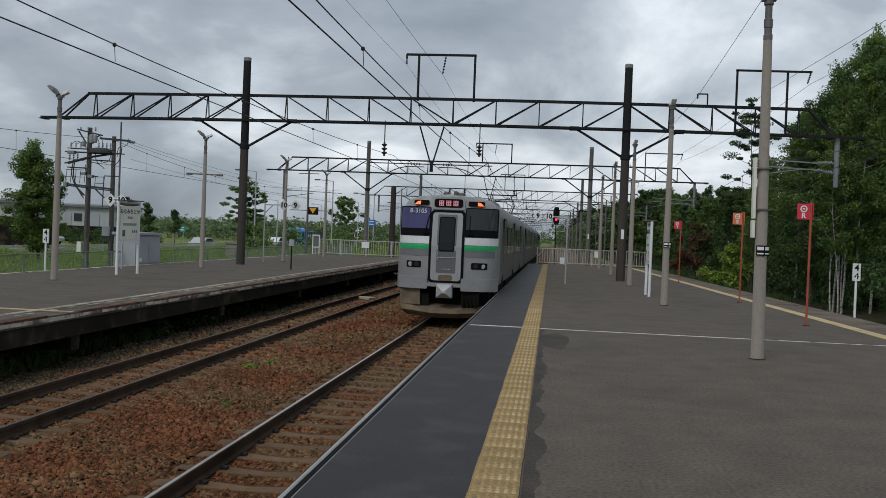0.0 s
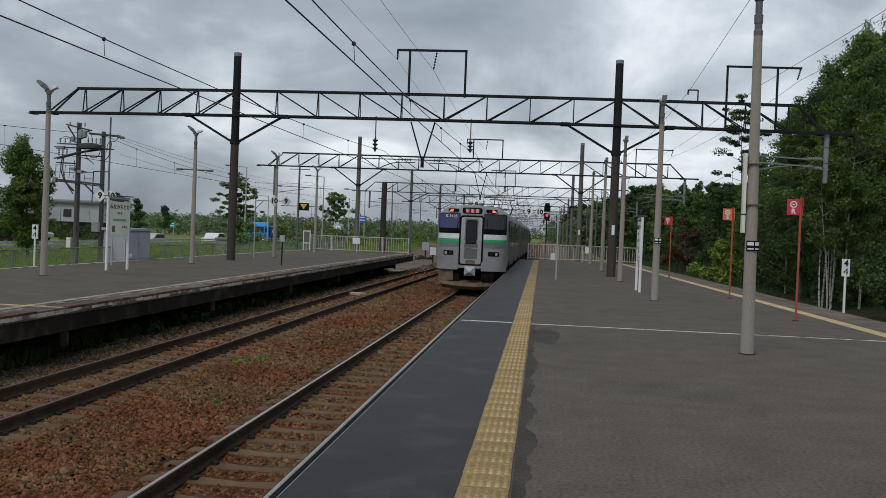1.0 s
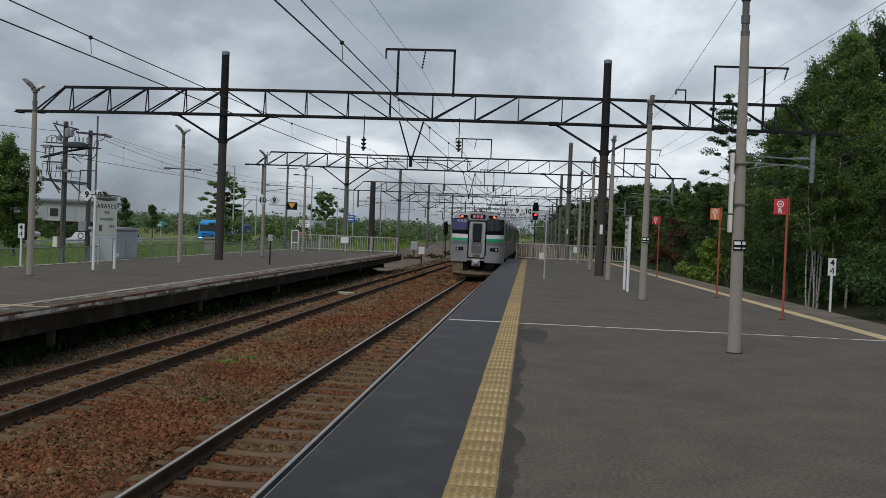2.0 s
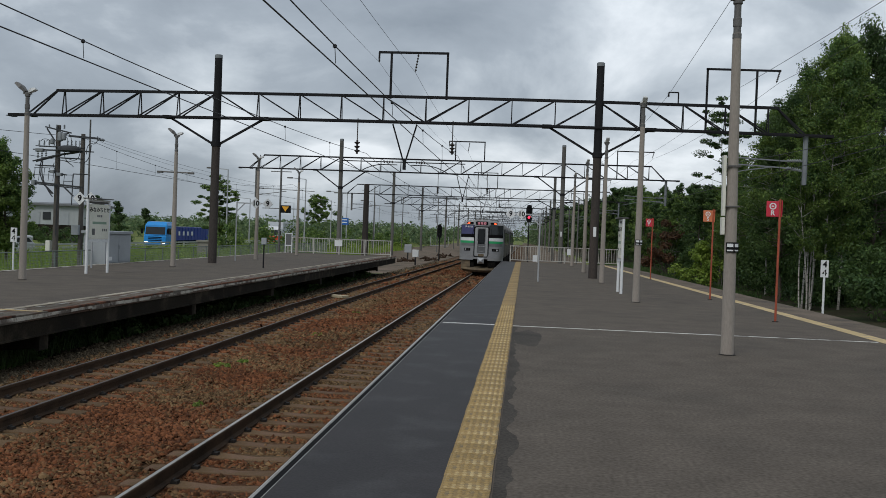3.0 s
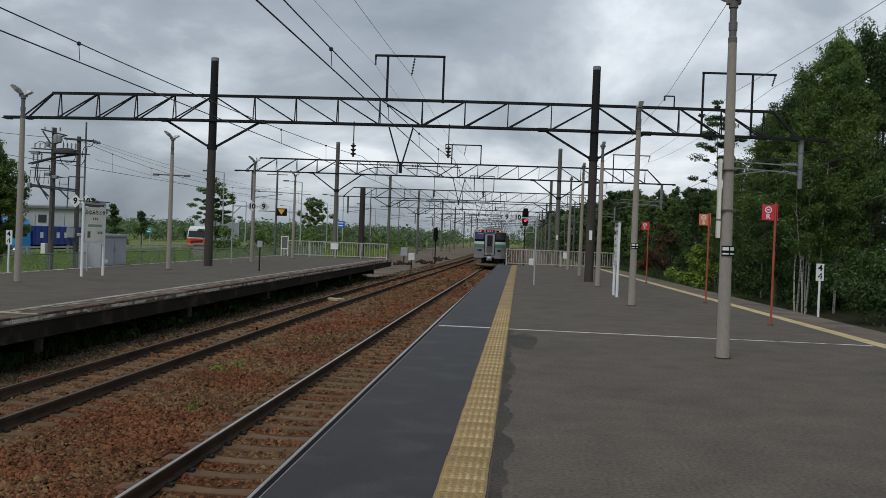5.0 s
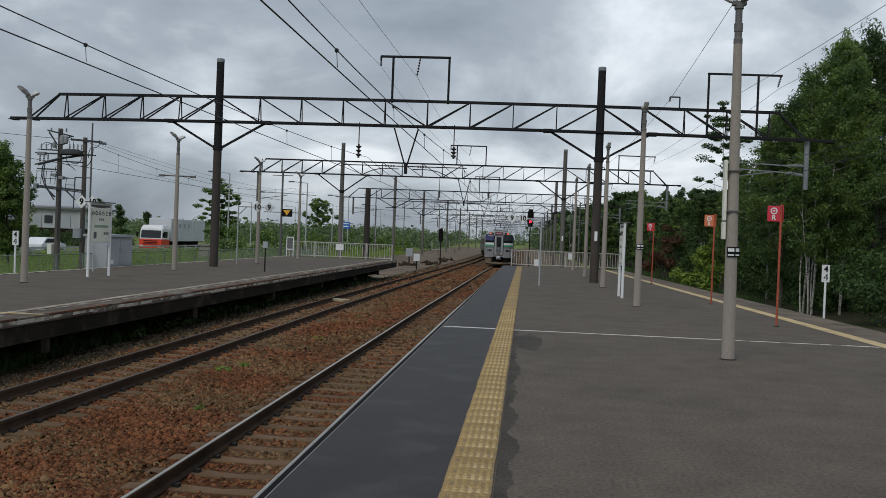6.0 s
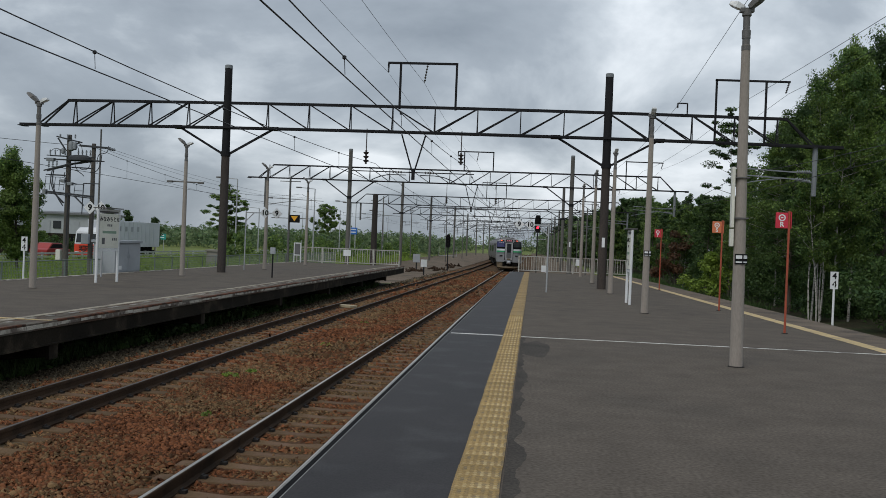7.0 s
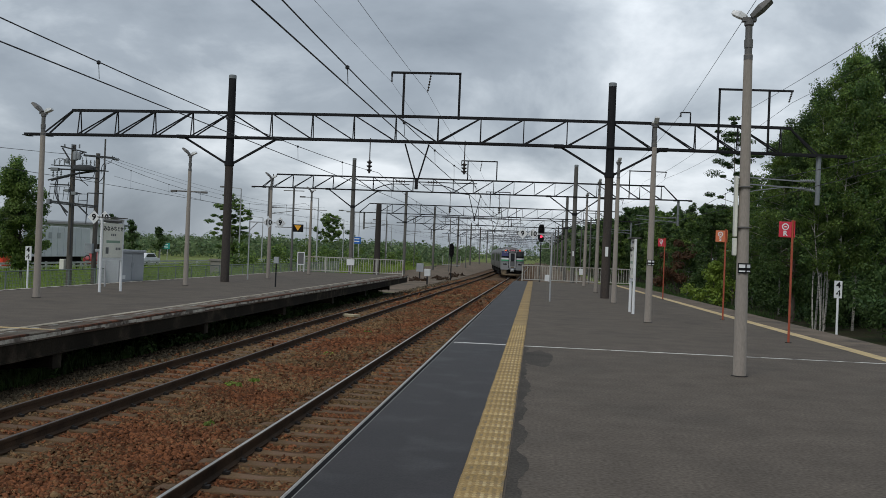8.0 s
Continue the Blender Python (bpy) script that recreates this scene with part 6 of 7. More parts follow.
            y += gap * rnd.uniform(0.7, 1.3) * (1 + max(0, y - 90) / 120)


def undergrowth():
    rnd = random.Random(8)
    # both take the darker leaf to imitate the shade under the trees
    for name, m, n, size, y0, y1, label in (("undergrowth", LEAF_DARK, 46000, 0.085, 36, 95, "bushes and saplings under the trees, leaf colour darkened for shade"), ("bramble", LEAF_DARK, 22000, 0.075, 44, 115, "green scrub along the wood's edge")):
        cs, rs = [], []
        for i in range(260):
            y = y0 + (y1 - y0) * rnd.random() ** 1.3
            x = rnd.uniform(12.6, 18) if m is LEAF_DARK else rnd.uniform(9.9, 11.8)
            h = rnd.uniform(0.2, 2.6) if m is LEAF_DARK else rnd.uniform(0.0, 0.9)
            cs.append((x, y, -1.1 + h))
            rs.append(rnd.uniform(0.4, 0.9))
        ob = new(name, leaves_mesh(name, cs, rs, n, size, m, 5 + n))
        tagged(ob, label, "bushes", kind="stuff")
    for name, m, n, size, x0, x1, y0, y1, h, r, count, label in (
            # the thicket's leaf colour carries the shade between the stems
            ("thicket", LEAF_DARK, 22000, 0.075, 14.2, 18.5, 43.0, 62.0, 2.4, 0.6, 130, "tangled thicket between the birch stems, shade put into its colour"),
            ("yard_bushes", LEAF, 15000, 0.14, -29.0, -20.5, 84.0, 170.0, 2.6, 1.0, 90, "bushy green scrub at the edge of the dirt yard"),
            ("hedge", LEAF_DARK, 9000, 0.12, -66.0, -48.0, 100.0, 114.0, 1.5, 0.7, 80, "dark clipped hedge along the parking lot"),
            ("yard_scrub", LEAF_LIGHT, 9000, 0.12, -23.0, -19.6, 66.0, 150.0, 0.9, 0.7, 80, "low bright scrub along the dirt yard")):
        cs, rs = [], []
        for i in range(count):
            y = y0 + (y1 - y0) * rnd.random() ** 1.2
            cs.append((rnd.uniform(x0, x1), y, -1.1 + h * rnd.random() ** 1.4))
            rs.append(r * rnd.uniform(0.6, 1.25))
        tagged(new(name, leaves_mesh(name, cs, rs, n, size, m, 300 + count)), label, "bushes", kind="stuff")
    cs, rs = [], []
    for i in range(170):
        y = 8 + 48 * rnd.random()
        cs.append((rnd.uniform(-10.3, -9.25), y, -1.2 + rnd.uniform(0.0, 0.42)))
        rs.append(rnd.uniform(0.12, 0.34))
    tagged(new("weeds", leaves_mesh("weeds", cs, rs, 7000, 0.08, LEAF_DARK, 41)), "broad-leaved weeds growing under the platform edge", "weeds", kind="stuff")
    cs, rs = [], []
    for i in range(240):
        y = 26 + 70 * rnd.random() ** 1.2
        cs.append((-17.3 - 14 * rnd.random() ** 1.3, y, -0.9 + rnd.uniform(0.1, 0.75)))
        rs.append(rnd.uniform(0.25, 0.6))
    tagged(new("meadow_weeds", leaves_mesh("meadow_weeds", cs, rs, 22000, 0.06, LEAF_LIGHT, 44)), "tall leafy yellow-green weeds in the meadow", "weeds", kind="stuff")
    # a bright shrub and a rusty one
    for nm, m, x, y, h, r, lab in (("shrub", LEAF_LIGHT, 10.8, 58.0, 2.9, 1.5, "bright yellow-green shrub by the platform"), ("shrub", LEAF_RUST, 11.6, 77.0, 5.2, 2.1, "reddish brown leafed shrub at the wood's edge")):
        s = thing(nm, lab, "shrub", pose(x, y, -1.15))
        w = Form()
        cs, rs = [], []
        for i in range(16):
            a, u = rnd.uniform(0, 6.28), rnd.random()
            tip = (math.cos(a) * r * u, math.sin(a) * r * u, h * rnd.uniform(0.25, 0.95) * (1.1 - 0.5 * u))
            w.tube((0, 0, 0), tip, 0.03, 0.008, n=4, caps=False)
            cs.append(tip)
            rs.append(rnd.uniform(0.35, 0.65))
        part("stems", w, BARK, s)
        ob = new("foliage", leaves_mesh("foliage", cs, rs, 3600, 0.10, m, 77))
        ob.parent = s


def wood_floor():
    """Leaf litter, coloured dark for the shade under the trees, a hand above the sloping ground."""
    f = Form()
    f.add([(x, y, -1.2 + min(1.0, max(0, x - 12) * 0.05) + 0.012) for y in (14, 60, 420) for x in (8.9, 12, 15, 20, 30)],
          [(j * 5 + i, j * 5 + i + 1, j * 5 + i + 6, j * 5 + i + 5) for j in range(2) for i in range(4)])
    tagged(part("wood_floor", f, SHADE_LITTER), "leaf litter under the trees, darkened in place of shade", "ground", kind="structure")


# brown litter with the trees' shade put into its colour
SHADE_LITTER = mat("shade_dark_litter", (0.045, 0.040, 0.022), 0.95, fine=(9, 0.4), broad=(0.6, 0.3), bump=0.8, other=(0.035, 0.05, 0.018), other_at=(0.45, 0.65), other_scale=0.8)
wood_floor()
wood_edge()
undergrowth()


def meadow_trees():
    tree(31, 6.2, 2.0, 0.2, LEAF, BARK, "round-crowned dark green tree on the meadow", pose(-26.45, 45.5, -1.0), leaves=32000, clumps=90, size=0.066, peak=0.4)
    tree(32, 7.3, 3.0, 0.22, LEAF, BARK, "sparse layered green tree on the meadow beyond the platform", pose(-30.2, 90, -1.0), leaves=13000, clumps=44, size=0.095, flat=0.4, peak=0.4)
    tree(33, 10.4, 5.6, 0.08, LEAF, BARK, "bushy green tree beyond the road", pose(-46.3, 206, -1.2), leaves=15000, clumps=70, size=0.19, peak=0.35)
    tree(34, 5.2, 2.0, 0.1, LEAF_DARK, BARK, "dark pine-like tree near the warehouse", pose(-46, 97, -1.1), leaves=9000, clumps=40, size=0.11)
    tree(35, 4.8, 1.3, 0.3, LEAF_DARK, BARK, "small dark tree near the warehouse", pose(-50.6, 112, -1.1), leaves=2200, clumps=20, size=0.14)
    tree(36, 4.4, 1.2, 0.35, LEAF_DARK, BARK, "small dark tree on the lot", pose(-47, 112, -1.1), leaves=1800, clumps=16, size=0.14)


meadow_trees()


def far_woods():
    rnd = random.Random(17)
    cs, rs = [], []
    for i in range(1700):
        y = rnd.uniform(170, 430)
        x = rnd.uniform(-0.66, 0.14) * y
        if -22 < x < 9 and y < 380:
            continue
        h = rnd.uniform(0.4, 1.0) ** 0.6 * (3.4 + 2.6 * noise.noise((x * 0.035, y * 0.02, 0))) + (y - 170) / 130
        if x > 0:
            h = rnd.uniform(6.5, 9.5)
        for k in range(3):
            cs.append((x + rnd.uniform(-2, 2), y + rnd.uniform(-2, 2), -1 + h * (0.3 + 0.33 * k)))
            rs.append(rnd.uniform(1.1, 2.2))
    for i in range(220):
        y = rnd.uniform(240, 480)
        x = rnd.uniform(8.5, 20) if y < 330 else rnd.uniform(2.5, 20)
        for k in range(4):
            cs.append((x, y, -0.5 + rnd.uniform(1.6, 2.4) * k))
            rs.append(rnd.uniform(1.4, 2.2))
    # the leaf colour itself carries the haze of distance
    ob = new("far_woods", leaves_mesh("far_woods", cs, rs, 105000, 0.40, LEAF_HAZED, 99))
    tagged(ob, "distant belt of green trees on the horizon, haze in their colour", "woods", kind="stuff")


far_woods()


def grass():
    """Blades in tufts over the meadow, under the platform and along the wood."""
    r = np.random.default_rng(4)

    def blades(name, n, sampler, h, wdt, m, label):
        x, y, z = sampler(n)
        hh = h * (0.45 + 0.9 * r.random(n))
        a = r.random(n) * 6.283
        lean = r.normal(size=(n, 2)) * 0.28 * hh[:, None]
        w = wdt * (0.6 + 0.8 * r.random(n))
        p0 = np.stack([x - np.cos(a) * w, y - np.sin(a) * w, z], 1)
        p1 = np.stack([x + np.cos(a) * w, y + np.sin(a) * w, z], 1)
        p2 = np.stack([x + lean[:, 0], y + lean[:, 1], z + hh], 1)
        v = np.stack([p0, p1, p2], 1).reshape(-1, 3)
        me = bpy.data.meshes.new(name)
        me.vertices.add(n * 3)
        me.vertices.foreach_set("co", v.ravel())
        me.loops.add(n * 3)
        me.loops.foreach_set("vertex_index", np.arange(n * 3))
        me.polygons.add(n)
        me.polygons.foreach_set("loop_start", np.arange(n) * 3)
        me.polygons.foreach_set("loop_total", np.full(n, 3))
        me.materials.append(m)
        me.update(calc_edges=True)
        tagged(new(name, me), label, "grass", kind="stuff")

    def meadow(n):
        y = 24 + 110 * r.random(n) ** 1.4
        x = -17.0 - 16.5 * r.random(n)
        return x, y, np.full(n, -0.97)

    def under(n):
        y = 6 + 52 * r.random(n) ** 1.2
        x = -9.35 - 1.0 * r.random(n) + 0.15 * np.sin(y * 1.3)
        return x, y, np.full(n, -1.2)

    def verge(n):
        y = 50 + 60 * r.random(n) ** 1.3
        return 8.7 + 4 * r.random(n), y, np.full(n, -1.22)
    blades("meadow_grass", 75000, meadow, 0.62, 0.022, LEAF_LIGHT, "tall bright green meadow grass behind the fence")
    blades("shade_grass", 9000, under, 0.36, 0.016, LEAF_DARK, "dark grass growing under the far platform")
    blades("verge_grass", 9000, verge, 0.4, 0.02, LEAF_DARK, "long grass beside the wooded track")


grass()


# ---------------- road, lot and buildings ----------------
def road():
    f = Form()
    f.box(-46.5, -36.3, -60, 420, -1.4, -1.2)
    rd = tagged(part("road", f, ROAD), "grey asphalt road parallel to the railway", "road", kind="structure")
    f = Form()
    for y in range(-20, 300, 10):
        f.box(-41.4, -41.25, y, y + 5, -1.199, -1.195)
    part("lane_marking", f, WHITE_LINE, rd)
    g = thing("guard_rail", "pale steel guard rail along the road", "guard rail", kind="structure")
    for z in (-0.5, -0.25):
        f = Form()
        f.bar((-35.2, 10, z), (-35.2, 260, z), 0.06, 0.14)
        part("beam", f, GALV, g)
    for y in range(10, 240, 6):
        f = Form()
        f.bar((-35.25, y, -1.3), (-35.25, y, -0.15), 0.12)
        part("guard_post", f, GALV, g)


road()


def warehouse(x0, x1, y, h, depth=16, doors=2, label="long pale metal warehouse with roller doors", ridge=0.5, plinth=0.3):
    b = thing("warehouse", label, "warehouse", group="warehouses beyond the road")
    f = Form()
    f.box(x0, x1, y, y + depth, -1.3, h)
    part("wall", f, SIDING, b)
    f = Form()
    ov = 0.5
    f.loft([[(x, y - ov, h), (x, y - ov, h + 0.25), (x, y + depth / 2, h + ridge), (x, y + depth + ov, h + 0.25), (x, y + depth + ov, h)] for x in (x0 - ov, x1 + ov)])
    part("roof", f, ROOF, b)
    f = Form()
    f.box(x1 + 0.01, x1 + 0.04, y, y + depth, -1.3, plinth)
    f.box(x0, x1, y - 0.04, y - 0.01, -1.3, plinth)
    part("plinth", f, CONCRETE_DARK, b)
    w = (x1 - x0) / (doors * 2 + 1)
    for i in range(doors):
        f = Form()
        a = x0 + w * (1 + 2 * i)
        f.box(a, a + w, y - 0.08, y - 0.045, plinth, h * 0.75)
        part("roller_door", f, GREY_PAINT, b)
        f = Form()
        f.box(a - w * 0.8, a - w * 0.25, y - 0.07, y - 0.02, h * 0.45, h * 0.75)
        part("window", f, GLASS, b)


SIDING = mat("pale_siding", (0.36, 0.38, 0.39), 0.6, fine=(3, 0.05), broad=(0.2, 0.12), bump=0.05, stretch=(3, 3, 0.3))
ROOF = mat("grey_roof", (0.13, 0.135, 0.14), 0.6, fine=(3, 0.06), broad=(0.2, 0.1))
warehouse(-68, -58, 118, 3.4, depth=8, doors=2, plinth=0.9)
warehouse(-66, -53, 91, 3.2, depth=3, doors=0, ridge=0.4, plinth=1.75, label="low white building with dark lower walls")


def street_lamp(x, y, top=7.0, arm=1.6):
    p = thing("street_lamp", "slender grey street lamp with a single arm", "street lamp", pose(x, y, -1.2), group="street lamps along the road")
    f = Form()
    f.lathe(0, 0, [(0, 0.09), (top, 0.055)], 8)
    part("post", f, GALV, p)
    f = Form()
    f.bar((0, 0, top), (-arm, 0, top + 0.12), 0.07)
    part("arm", f, GALV, p)
    f = Form()
    f.box(-arm - 0.5, -arm + 0.1, -0.12, 0.12, top + 0.05, top + 0.2)
    part("lantern", f, GALV_DARK, p, bevel=0.03)


for x, y, t in ((-35.6, 118, 6.4), (-28.5, 87, 8.2), (-24, 100, 8.2), (-27.5, 142, 8.4), (-23.5, 118, 7.6), (-21.5, 132, 7.0), (-34.8, 165, 8), (-30, 190, 8), (-48, 190, 8)):
    street_lamp(x, y, t)


def road_sign(x, y, m, w, h, z, label):
    p = thing("road_sign", label, "road sign", pose(x, y, -1.2), group="road signs")
    for s in (-w * 0.3, w * 0.3):
        f = Form()
        f.tube((s, 0.05, 0), (s, 0.05, z), 0.05, n=8)
        part("post", f, GALV, p)
    f = Form()
    f.box(-w / 2, w / 2, -0.03, 0.03, z - h, z)
    b = part("board", f, m, p, bevel=0.01)
    f = Form()
    for k in range(2):
        f.box(-w * 0.35, w * 0.35, -0.036, -0.031, z - h * (0.35 + 0.4 * k), z - h * (0.2 + 0.4 * k))
    part("lettering_bars", f, WHITE, b)


SIGN_TEAL = mat("green_road_sign", (0.02, 0.26, 0.22), 0.5, bump=0)
SIGN_BLUE = mat("blue_road_sign", (0.02, 0.13, 0.50), 0.5, bump=0)
road_sign(-50.5, 122, SIGN_TEAL, 1.7, 0.8, 2.6, "green road sign on two white posts")
road_sign(-26.5, 135, SIGN_BLUE, 1.3, 1.0, 4.6, "blue road sign beside the road")


def gate_pillar():
    p = thing("concrete_pillar", "square weathered concrete pillar in the meadow grass", "pillar", pose(-22.3, 63.5, -0.95))
    f = Form()
    f.box(-0.4, 0.4, -0.4, 0.4, 0, 1.35)
    part("shaft", f, CONCRETE, p, bevel=0.02)
    f = Form()
    f.box(-0.47, 0.47, -0.47, 0.47, 1.353, 1.5)
    part("cap", f, CONCRETE, p, bevel=0.02)


gate_pillar()


# ---------------- vehicles ----------------
def paint(name, col):
    return mat(name, col, 0.32, 0.0, fine=(10, 0.03), broad=(1, 0.06), bump=0.0)


BLUE = paint("sky_blue_cab", (0.015, 0.26, 0.66))
NAVY = paint("navy_tipper", (0.02, 0.045, 0.26))
VAN_WHITE = paint("white_van_paint", (0.68, 0.69, 0.70))
CAB_RED = paint("red_cab", (0.62, 0.055, 0.02))
DARK_RED = paint("dark_red_car", (0.30, 0.025, 0.02))
TRAILER = paint("silver_grey_box", (0.55, 0.57, 0.60))
SILVER = paint("silver_car", (0.42, 0.43, 0.44))


def wheel(parent, x, y, r, w=0.28):
    f = Form()
    f.tube((x - w / 2, y, r), (x + w / 2, y, r), r, n=20)
    t = part("tyre", f, RUBBER, parent, bevel=0.02)
    f = Form()
    f.tube((x - w / 2 - 0.01, y, r), (x + w / 2 + 0.01, y, r), r * 0.55, n=14)
    part("rim", f, GALV, t)


def truck(name, label, lower, upper, box_m, length, tall, headlights=True, floor_z=1.0):
    """A lorry that faces -y; its cab front stands at the origin."""
    t = thing(name, label, "truck", group="vehicles on the road")
    f = Form()
    f.loft([[(-1.2, 0.0, 0.55), (1.2, 0.0, 0.55), (1.22, 0.0, 1.45), (-1.22, 0.0, 1.45)], [(-1.22, 0.12, 0.5), (1.22, 0.12, 0.5), (1.24, 0.1, 1.5), (-1.24, 0.1, 1.5)], [(-1.22, 2.1, 0.6), (1.22, 2.1, 0.6), (1.24, 2.1, 1.5), (-1.24, 2.1, 1.5)]])
    low = part("cab_lower", f, lower, t, bevel=0.04)
    f = Form()
    f.loft([[(-1.22, 0.04, 1.5), (1.22, 0.04, 1.5), (1.22, 2.1, 1.5), (-1.22, 2.1, 1.5)], [(-1.18, 0.22, 2.6), (1.18, 0.22, 2.6), (1.18, 2.1, 2.6), (-1.18, 2.1, 2.6)], [(-1.05, 0.55, 2.95), (1.05, 0.55, 2.95), (1.05, 2.0, 3.0), (-1.05, 2.0, 3.0)]])
    up = part("cab_upper", f, upper, t, bevel=0.05)
    f = Form()
    f.loft([[(-1.08, 0.045, 1.62), (1.08, 0.045, 1.62), (1.08, 0.1, 1.62), (-1.08, 0.1, 1.62)], [(-1.05, 0.16, 2.42), (1.05, 0.16, 2.42), (1.05, 0.22, 2.42), (-1.05, 0.22, 2.42)]])
    part("windscreen", f, GLASS, up)
    for s in (-1, 1):
        f = Form()
        f.box(s * 1.215 - 0.02, s * 1.215 + 0.02, 0.5, 1.5, 1.65, 2.3)
        part("side_window", f, GLASS, up)
        f = Form()
        f.box(s * 1.42 - 0.1, s * 1.42 + 0.1, -0.1, 0.02, 1.7, 2.2)
        part("mirror", f, RUBBER, up, bevel=0.02)
        f = Form()
        f.box(s * 0.95 - 0.17, s * 0.95 + 0.17, -0.03, 0.02, 0.65, 0.85)
        part("headlight", f, HEAD_ON if headlights else LAMP_FACE, low, "lit white headlight" if headlights else "")
    for k in range(3):
        f = Form()
        f.box(-0.75, 0.75, -0.015, 0.02, 0.95 + k * 0.16, 1.03 + k * 0.16)
        part("grille_slat", f, RUBBER, low)
    f = Form()
    f.box(-0.5, 0.5, 0.4, length, 0.6, floor_z - 0.01)
    part("chassis", f, UNDER, t)
    f = Form()
    f.box(-1.24, 1.24, 2.45, length, floor_z, tall)
    box = part("load_box", f, box_m, t, bevel=0.03)
    for k in range(int((length - 2.6) / 0.95)):
        for s in (-1, 1):
            f = Form()
            y = 2.7 + k * 0.95
            f.box(s * 1.255 - 0.02, s * 1.255 + 0.02, y, y + 0.08, floor_z + 0.02, tall - 0.03)
            part("stake", f, box_m, box)
    for k in range(4):
        for s in (-1, 1):
            y = 3.4 + k * 1.3
            f = Form().box(s * 1.277 - 0.003, s * 1.277 + 0.003, y, y + 0.5, tall - 0.95, tall - 0.5)
            part("lettering_bar", f, WHITE if box_m is NAVY else GREY_PAINT, box)
    for y in (1.1, length - 2.6, length - 1.3):
        for s in (-1, 1):
            wheel(t, s * 1.05, y, 0.5)
    return t


HEAD_ON = glow("headlight_on", (1.0, 0.97, 0.9), 1.6)
BLUE_TRUCK = truck("dump_truck", "bright blue dump truck with a navy body and lit headlights", BLUE, BLUE, NAVY, 13.2, 2.5)
WHITE_TRUCK = truck("box_truck", "white and red cabbed lorry with a silver box body", CAB_RED, VAN_WHITE, TRAILER, 12.8, 3.7, False, 1.3)


def small_car(label, m, tall=1.5, length=4.2, group="vehicles on the road"):
    c = thing("car", label, "car", group=group)
    h = tall
    f = Form()
    prof = [(0.0, 0.35), (0.0, 0.75), (0.15, 0.88), (1.0, 0.98), (length - 0.3, 0.98), (length, 0.85), (length, 0.35)]
    f.loft([[(x, y, z) for y, z in prof] for x in (-0.83, 0.83)])
    b = part("body", f, m, c, bevel=0.06)
    f = Form()
    f.loft([[(x * 0.80, y, z) for y, z in ((0.85, 0.96), (1.6, h), (length - 0.9, h), (length - 0.25, 0.96))] for x in (-1, 1)])
    r = part("cabin", f, m, c, bevel=0.05)
    for s in (-1, 1):
        f = Form()
        f.loft([[(s * x, y, z) for y, z in ((1.15, 1.0), (1.68, h - 0.1), (length - 1.0, h - 0.1), (length - 0.5, 1.0))] for x in (0.79, 0.812)])
        part("side_window", f, GLASS, r)
        f = Form()
        f.box(s * 0.6 - 0.15, s * 0.6 + 0.15, -0.01, 0.05, 0.6, 0.75)
        part("headlight", f, LAMP_FACE, b)
    f = Form()
    f.loft([[(-0.7, 0.93, 1.0), (0.7, 0.93, 1.0), (0.7, 0.98, 1.0), (-0.7, 0.98, 1.0)], [(-0.68, 1.5, h - 0.08), (0.68, 1.5, h - 0.08), (0.68, 1.56, h - 0.08), (-0.68, 1.56, h - 0.08)]])
    part("windscreen", f, GLASS, r)
    for y in (0.8, length - 0.8):
        for s in (-1, 1):
            wheel(c, s * 0.74, y, 0.3, 0.2)
    return c


CAR_WHITE = small_car("white hatchback driving along the road", VAN_WHITE)
CAR_SILVER = small_car("silver saloon driving along the road", SILVER, 1.42)
CAR_RED = small_car("dark red hatchback driving away along the road", DARK_RED, 1.45)
CAR_PALE = small_car("white saloon driving away along the road", VAN_WHITE, 1.45, 4.4)


PALE_SLAB = mat('pale_slab', (0.40, 0.34, 0.23), 0.85, fine=(30, 0.15), broad=(2, 0.2))


PARKED = small_car("silver saloon parked beside the warehouse hedge", SILVER, 1.45, group="parked cars")
PARKED.matrix_basis = pose(-55.0, 99.0, -1.2, 0, 0, 78)


def trackside_bits():
    s = thing("loose_slab", "pale concrete slab lying between the far rails", "slab", pose(-7.1, 35.3, -0.96, 0, 0, 62))
    part("slab", Form().box(-0.2, 0.2, -0.42, 0.42, 0, 0.09), PALE_SLAB, s, bevel=0.01)
    cs, rs = [], []
    rnd = random.Random(14)
    for x, y, n in ((-5.48, 16.9, 5), (-5.3, 17.6, 3), (-5.0, 22.5, 3), (-5.2, 29, 4), (-4.7, 13.2, 2)):
        for k in range(n):
            cs.append((x + rnd.uniform(-0.12, 0.12), y + rnd.uniform(-0.2, 0.2), -0.97))
            rs.append(rnd.uniform(0.04, 0.1))
    tagged(new("ballast_weeds", leaves_mesh("ballast_weeds", cs, rs, 700, 0.03, LEAF_LIGHT, 3)), "small green weeds growing through the ballast", "weeds", kind="stuff")


trackside_bits()


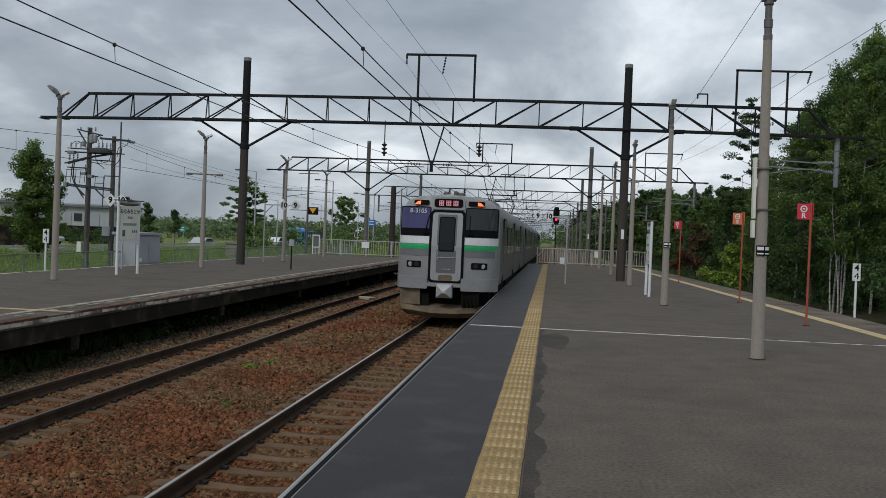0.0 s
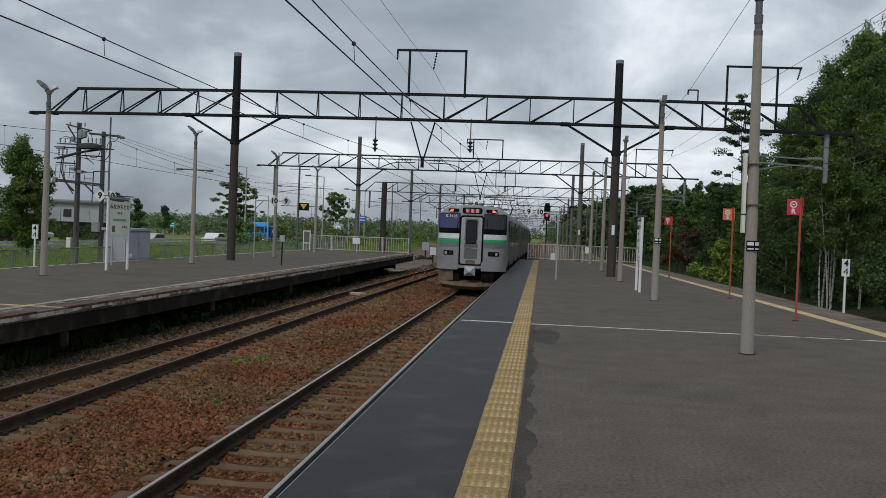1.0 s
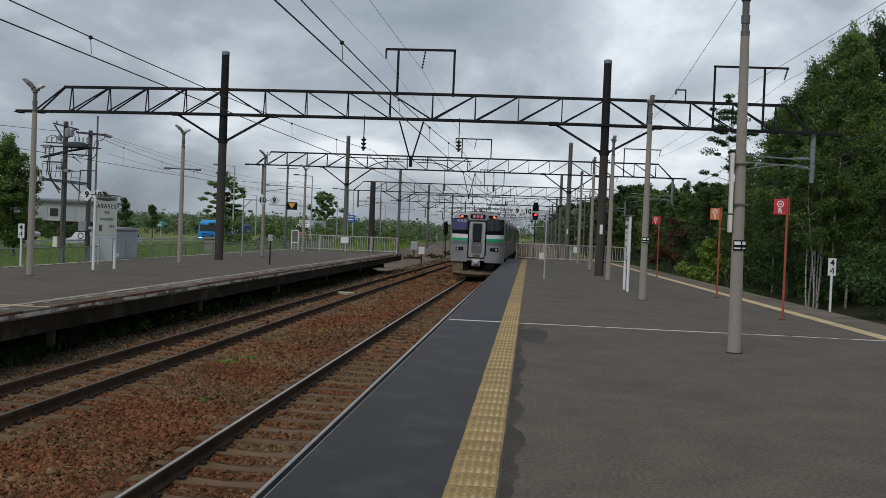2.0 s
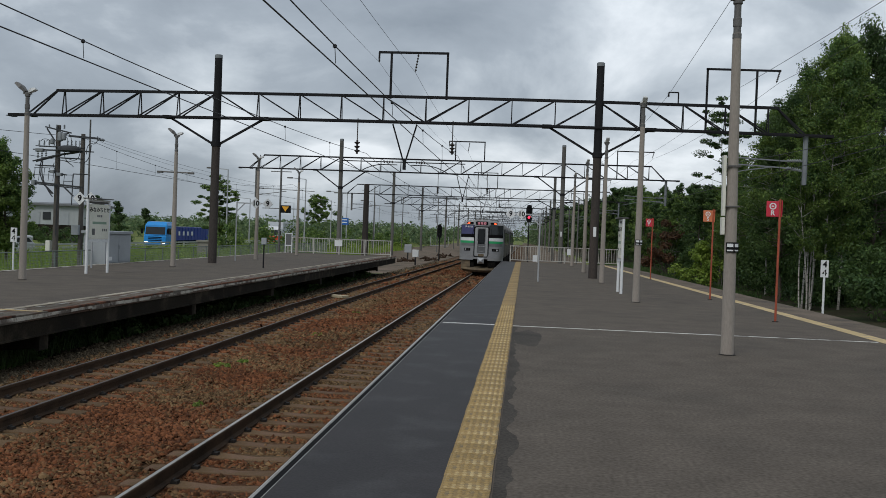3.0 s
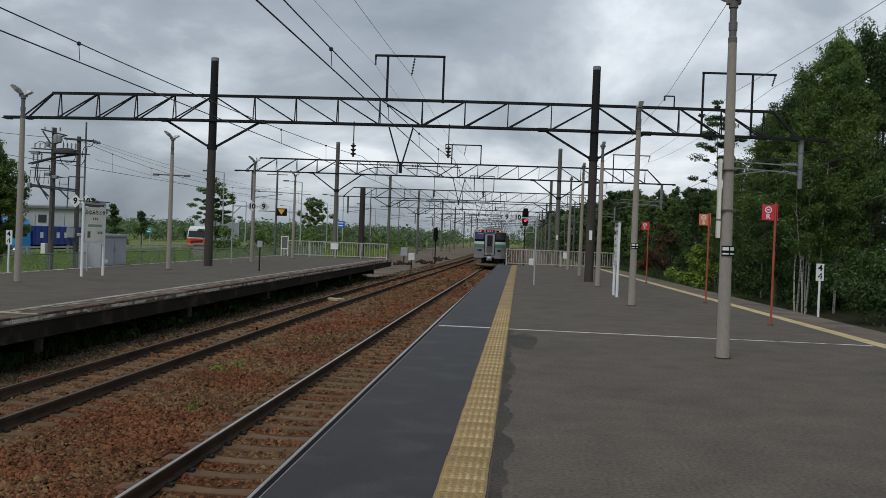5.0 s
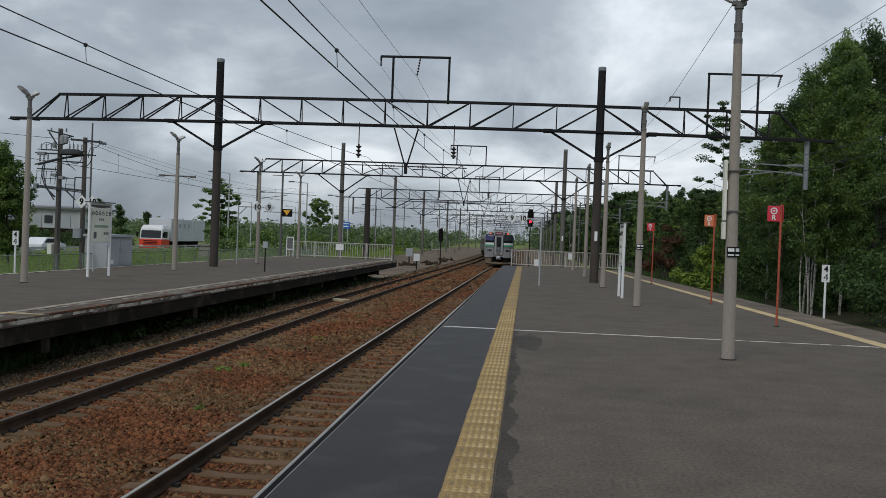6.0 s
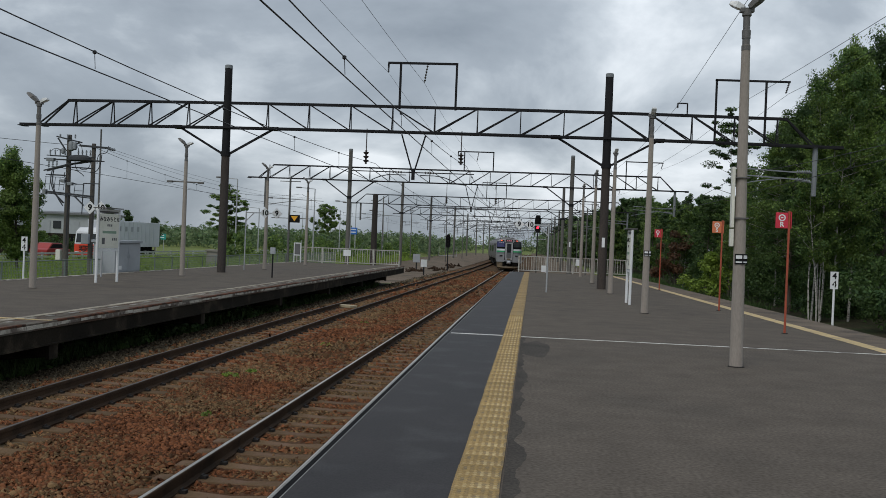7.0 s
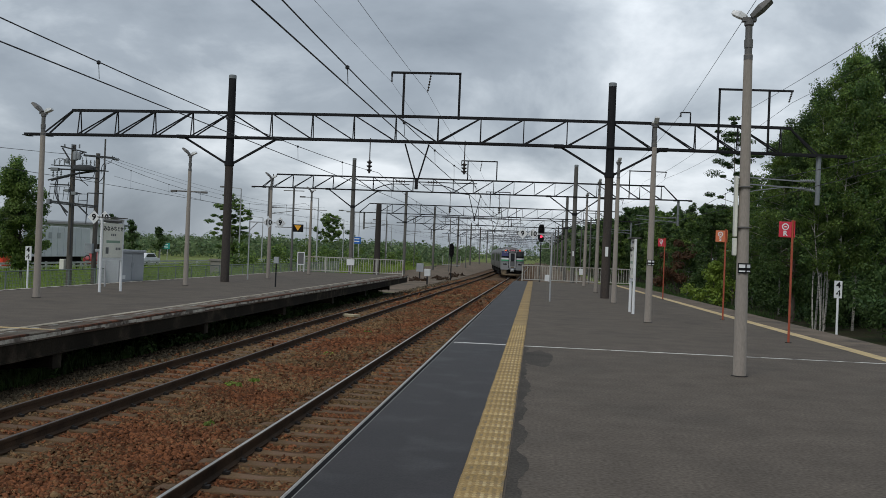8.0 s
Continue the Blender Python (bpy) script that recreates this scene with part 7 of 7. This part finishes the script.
# ---------------- ballast stones ----------------
def ballast_stones():
    r = np.random.default_rng(12)

    def heap(n, y0, y1, size, power):
        y = y0 + (y1 - y0) * r.random(n) ** power
        x = -9.4 + 7.8 * r.random(n)
        keep = np.ones(n, bool)
        for c in (C1, C2):
            on = (np.abs(x - c) < 1.02) & (np.abs((y + 6.0) % 0.624 - 0.0) < 0.17) | (np.abs(x - c) < 1.02) & ((y + 6.0) % 0.624 > 0.624 - 0.17)
            rail = np.abs(np.abs(x - c) - 0.566) < 0.08
            keep &= ~(on & (r.random(n) > 0.02)) & ~rail
        x, y = x[keep], y[keep]
        bed = np.interp(x, [-9.6, -8.6, -7.9, -6.0, -5.2, -4.6, -4.0, -2.0, -1.5], [-1.23, -1.06, -1.015, -1.015, -1.05, -1.04, -1.015, -1.015, -1.1])
        inside = (np.abs(x - C1) < 1.0) | (np.abs(x - C2) < 1.0)
        bump = np.array([noise.noise((a * 0.9, b * 0.9, 0.5)) for a, b in zip(x, y)]) * 0.03 * ~inside
        z = bed + bump + r.random(len(x)) * 0.022 - inside * 0.012 + (RAIL_Z + 0.84) + np.array([track_dip(q) for q in y])
        return np.stack([x, y, z], 1), size * (0.55 + 0.9 * r.random(len(x)))
    near = heap(80000, 4.5, 18.0, 0.0225, 1.25)
    mid = heap(30000, 18.0, 44.0, 0.038, 1.3)
    far = heap(10000, 44.0, 100.0, 0.075, 1.3)
    p, s = np.concatenate([near[0], mid[0], far[0]]), np.concatenate([near[1], mid[1], far[1]])
    n = len(p)
    base = np.array([(x, y, z) for z in (-1, 1) for y in (-1, 1) for x in (-1, 1)], float)
    v = base[None] * (0.72 + 0.4 * r.random((n, 8, 1))) + r.normal(size=(n, 8, 3)) * 0.24
    v[:, 4:, :2] *= (0.55 + 0.4 * r.random((n, 1, 2)))
    v *= np.stack([0.95 + 0.5 * r.random(n), 0.55 + 0.35 * r.random(n), 0.32 + 0.3 * r.random(n)], 1)[:, None, :]
    tip = r.normal(size=(n, 2)) * 0.38
    v[:, :, 2] += v[:, :, 0] * tip[:, :1] + v[:, :, 1] * tip[:, 1:]
    a = r.random(n) * 6.283
    c, q = np.cos(a)[:, None], np.sin(a)[:, None]
    x, y = v[:, :, 0] * c - v[:, :, 1] * q, v[:, :, 0] * q + v[:, :, 1] * c
    v = np.stack([x, y, v[:, :, 2]], 2) * s[:, None, None] + p[:, None, :]
    tri = np.array([(4, 5, 7), (4, 7, 6), (0, 1, 5), (0, 5, 4), (1, 3, 7), (1, 7, 5), (3, 2, 6), (3, 6, 7), (2, 0, 4), (2, 4, 6)])
    f = (tri[None] + (np.arange(n) * 8)[:, None, None]).reshape(-1)
    me = bpy.data.meshes.new("ballast_stones")
    me.vertices.add(n * 8)
    me.vertices.foreach_set("co", v.ravel())
    me.loops.add(len(f))
    me.loops.foreach_set("vertex_index", f)
    me.polygons.add(len(f) // 3)
    me.polygons.foreach_set("loop_start", np.arange(len(f) // 3) * 3)
    me.polygons.foreach_set("loop_total", np.full(len(f) // 3, 3))
    me.materials.append(STONE)
    me.materials.append(STONE_GREY)
    me.polygons.foreach_set("material_index", np.repeat((p[:, 0] + 0.25 * r.normal(size=n) < -8.05).astype(np.int32), 10))
    me.update(calc_edges=True)
    tagged(new("ballast_stones", me), "loose reddish brown and grey crushed stones between the rails", "ballast", kind="stuff")


ballast_stones()


# ---------------- what moves ----------------
def motions():
    times = [0.0, 0.1, 0.2] + [i * 0.5 for i in range(1, 16)] + [7.8, 7.9, 8.0]
    for k, car in enumerate(CARS):
        walk(car, [(t, car_pose(k, t)) for t in times])
    walk(BLUE_TRUCK, [(t, pose(-39.0, 138.2 - 14.25 * t, -1.2)) for t in times])
    walk(WHITE_TRUCK, [(t, pose(-39.0, 187.5 - 15.6 * t, -1.2)) for t in times])
    walk(CAR_WHITE, [(t, pose(-38.8, 126.0 - 21.0 * t, -1.2)) for t in times])
    walk(CAR_SILVER, [(t, pose(-39.2, 99.0 - 11.0 * t, -1.2)) for t in times])
    walk(CAR_RED, [(t, pose(-43.5, 78.0 + 9.0 * (t - 6.5), -1.2, 0, 0, 180)) for t in times])
    walk(CAR_PALE, [(t, pose(-43.5, 88.0 + 9.5 * (t - 6.5), -1.2, 0, 0, 180)) for t in times])


motions()
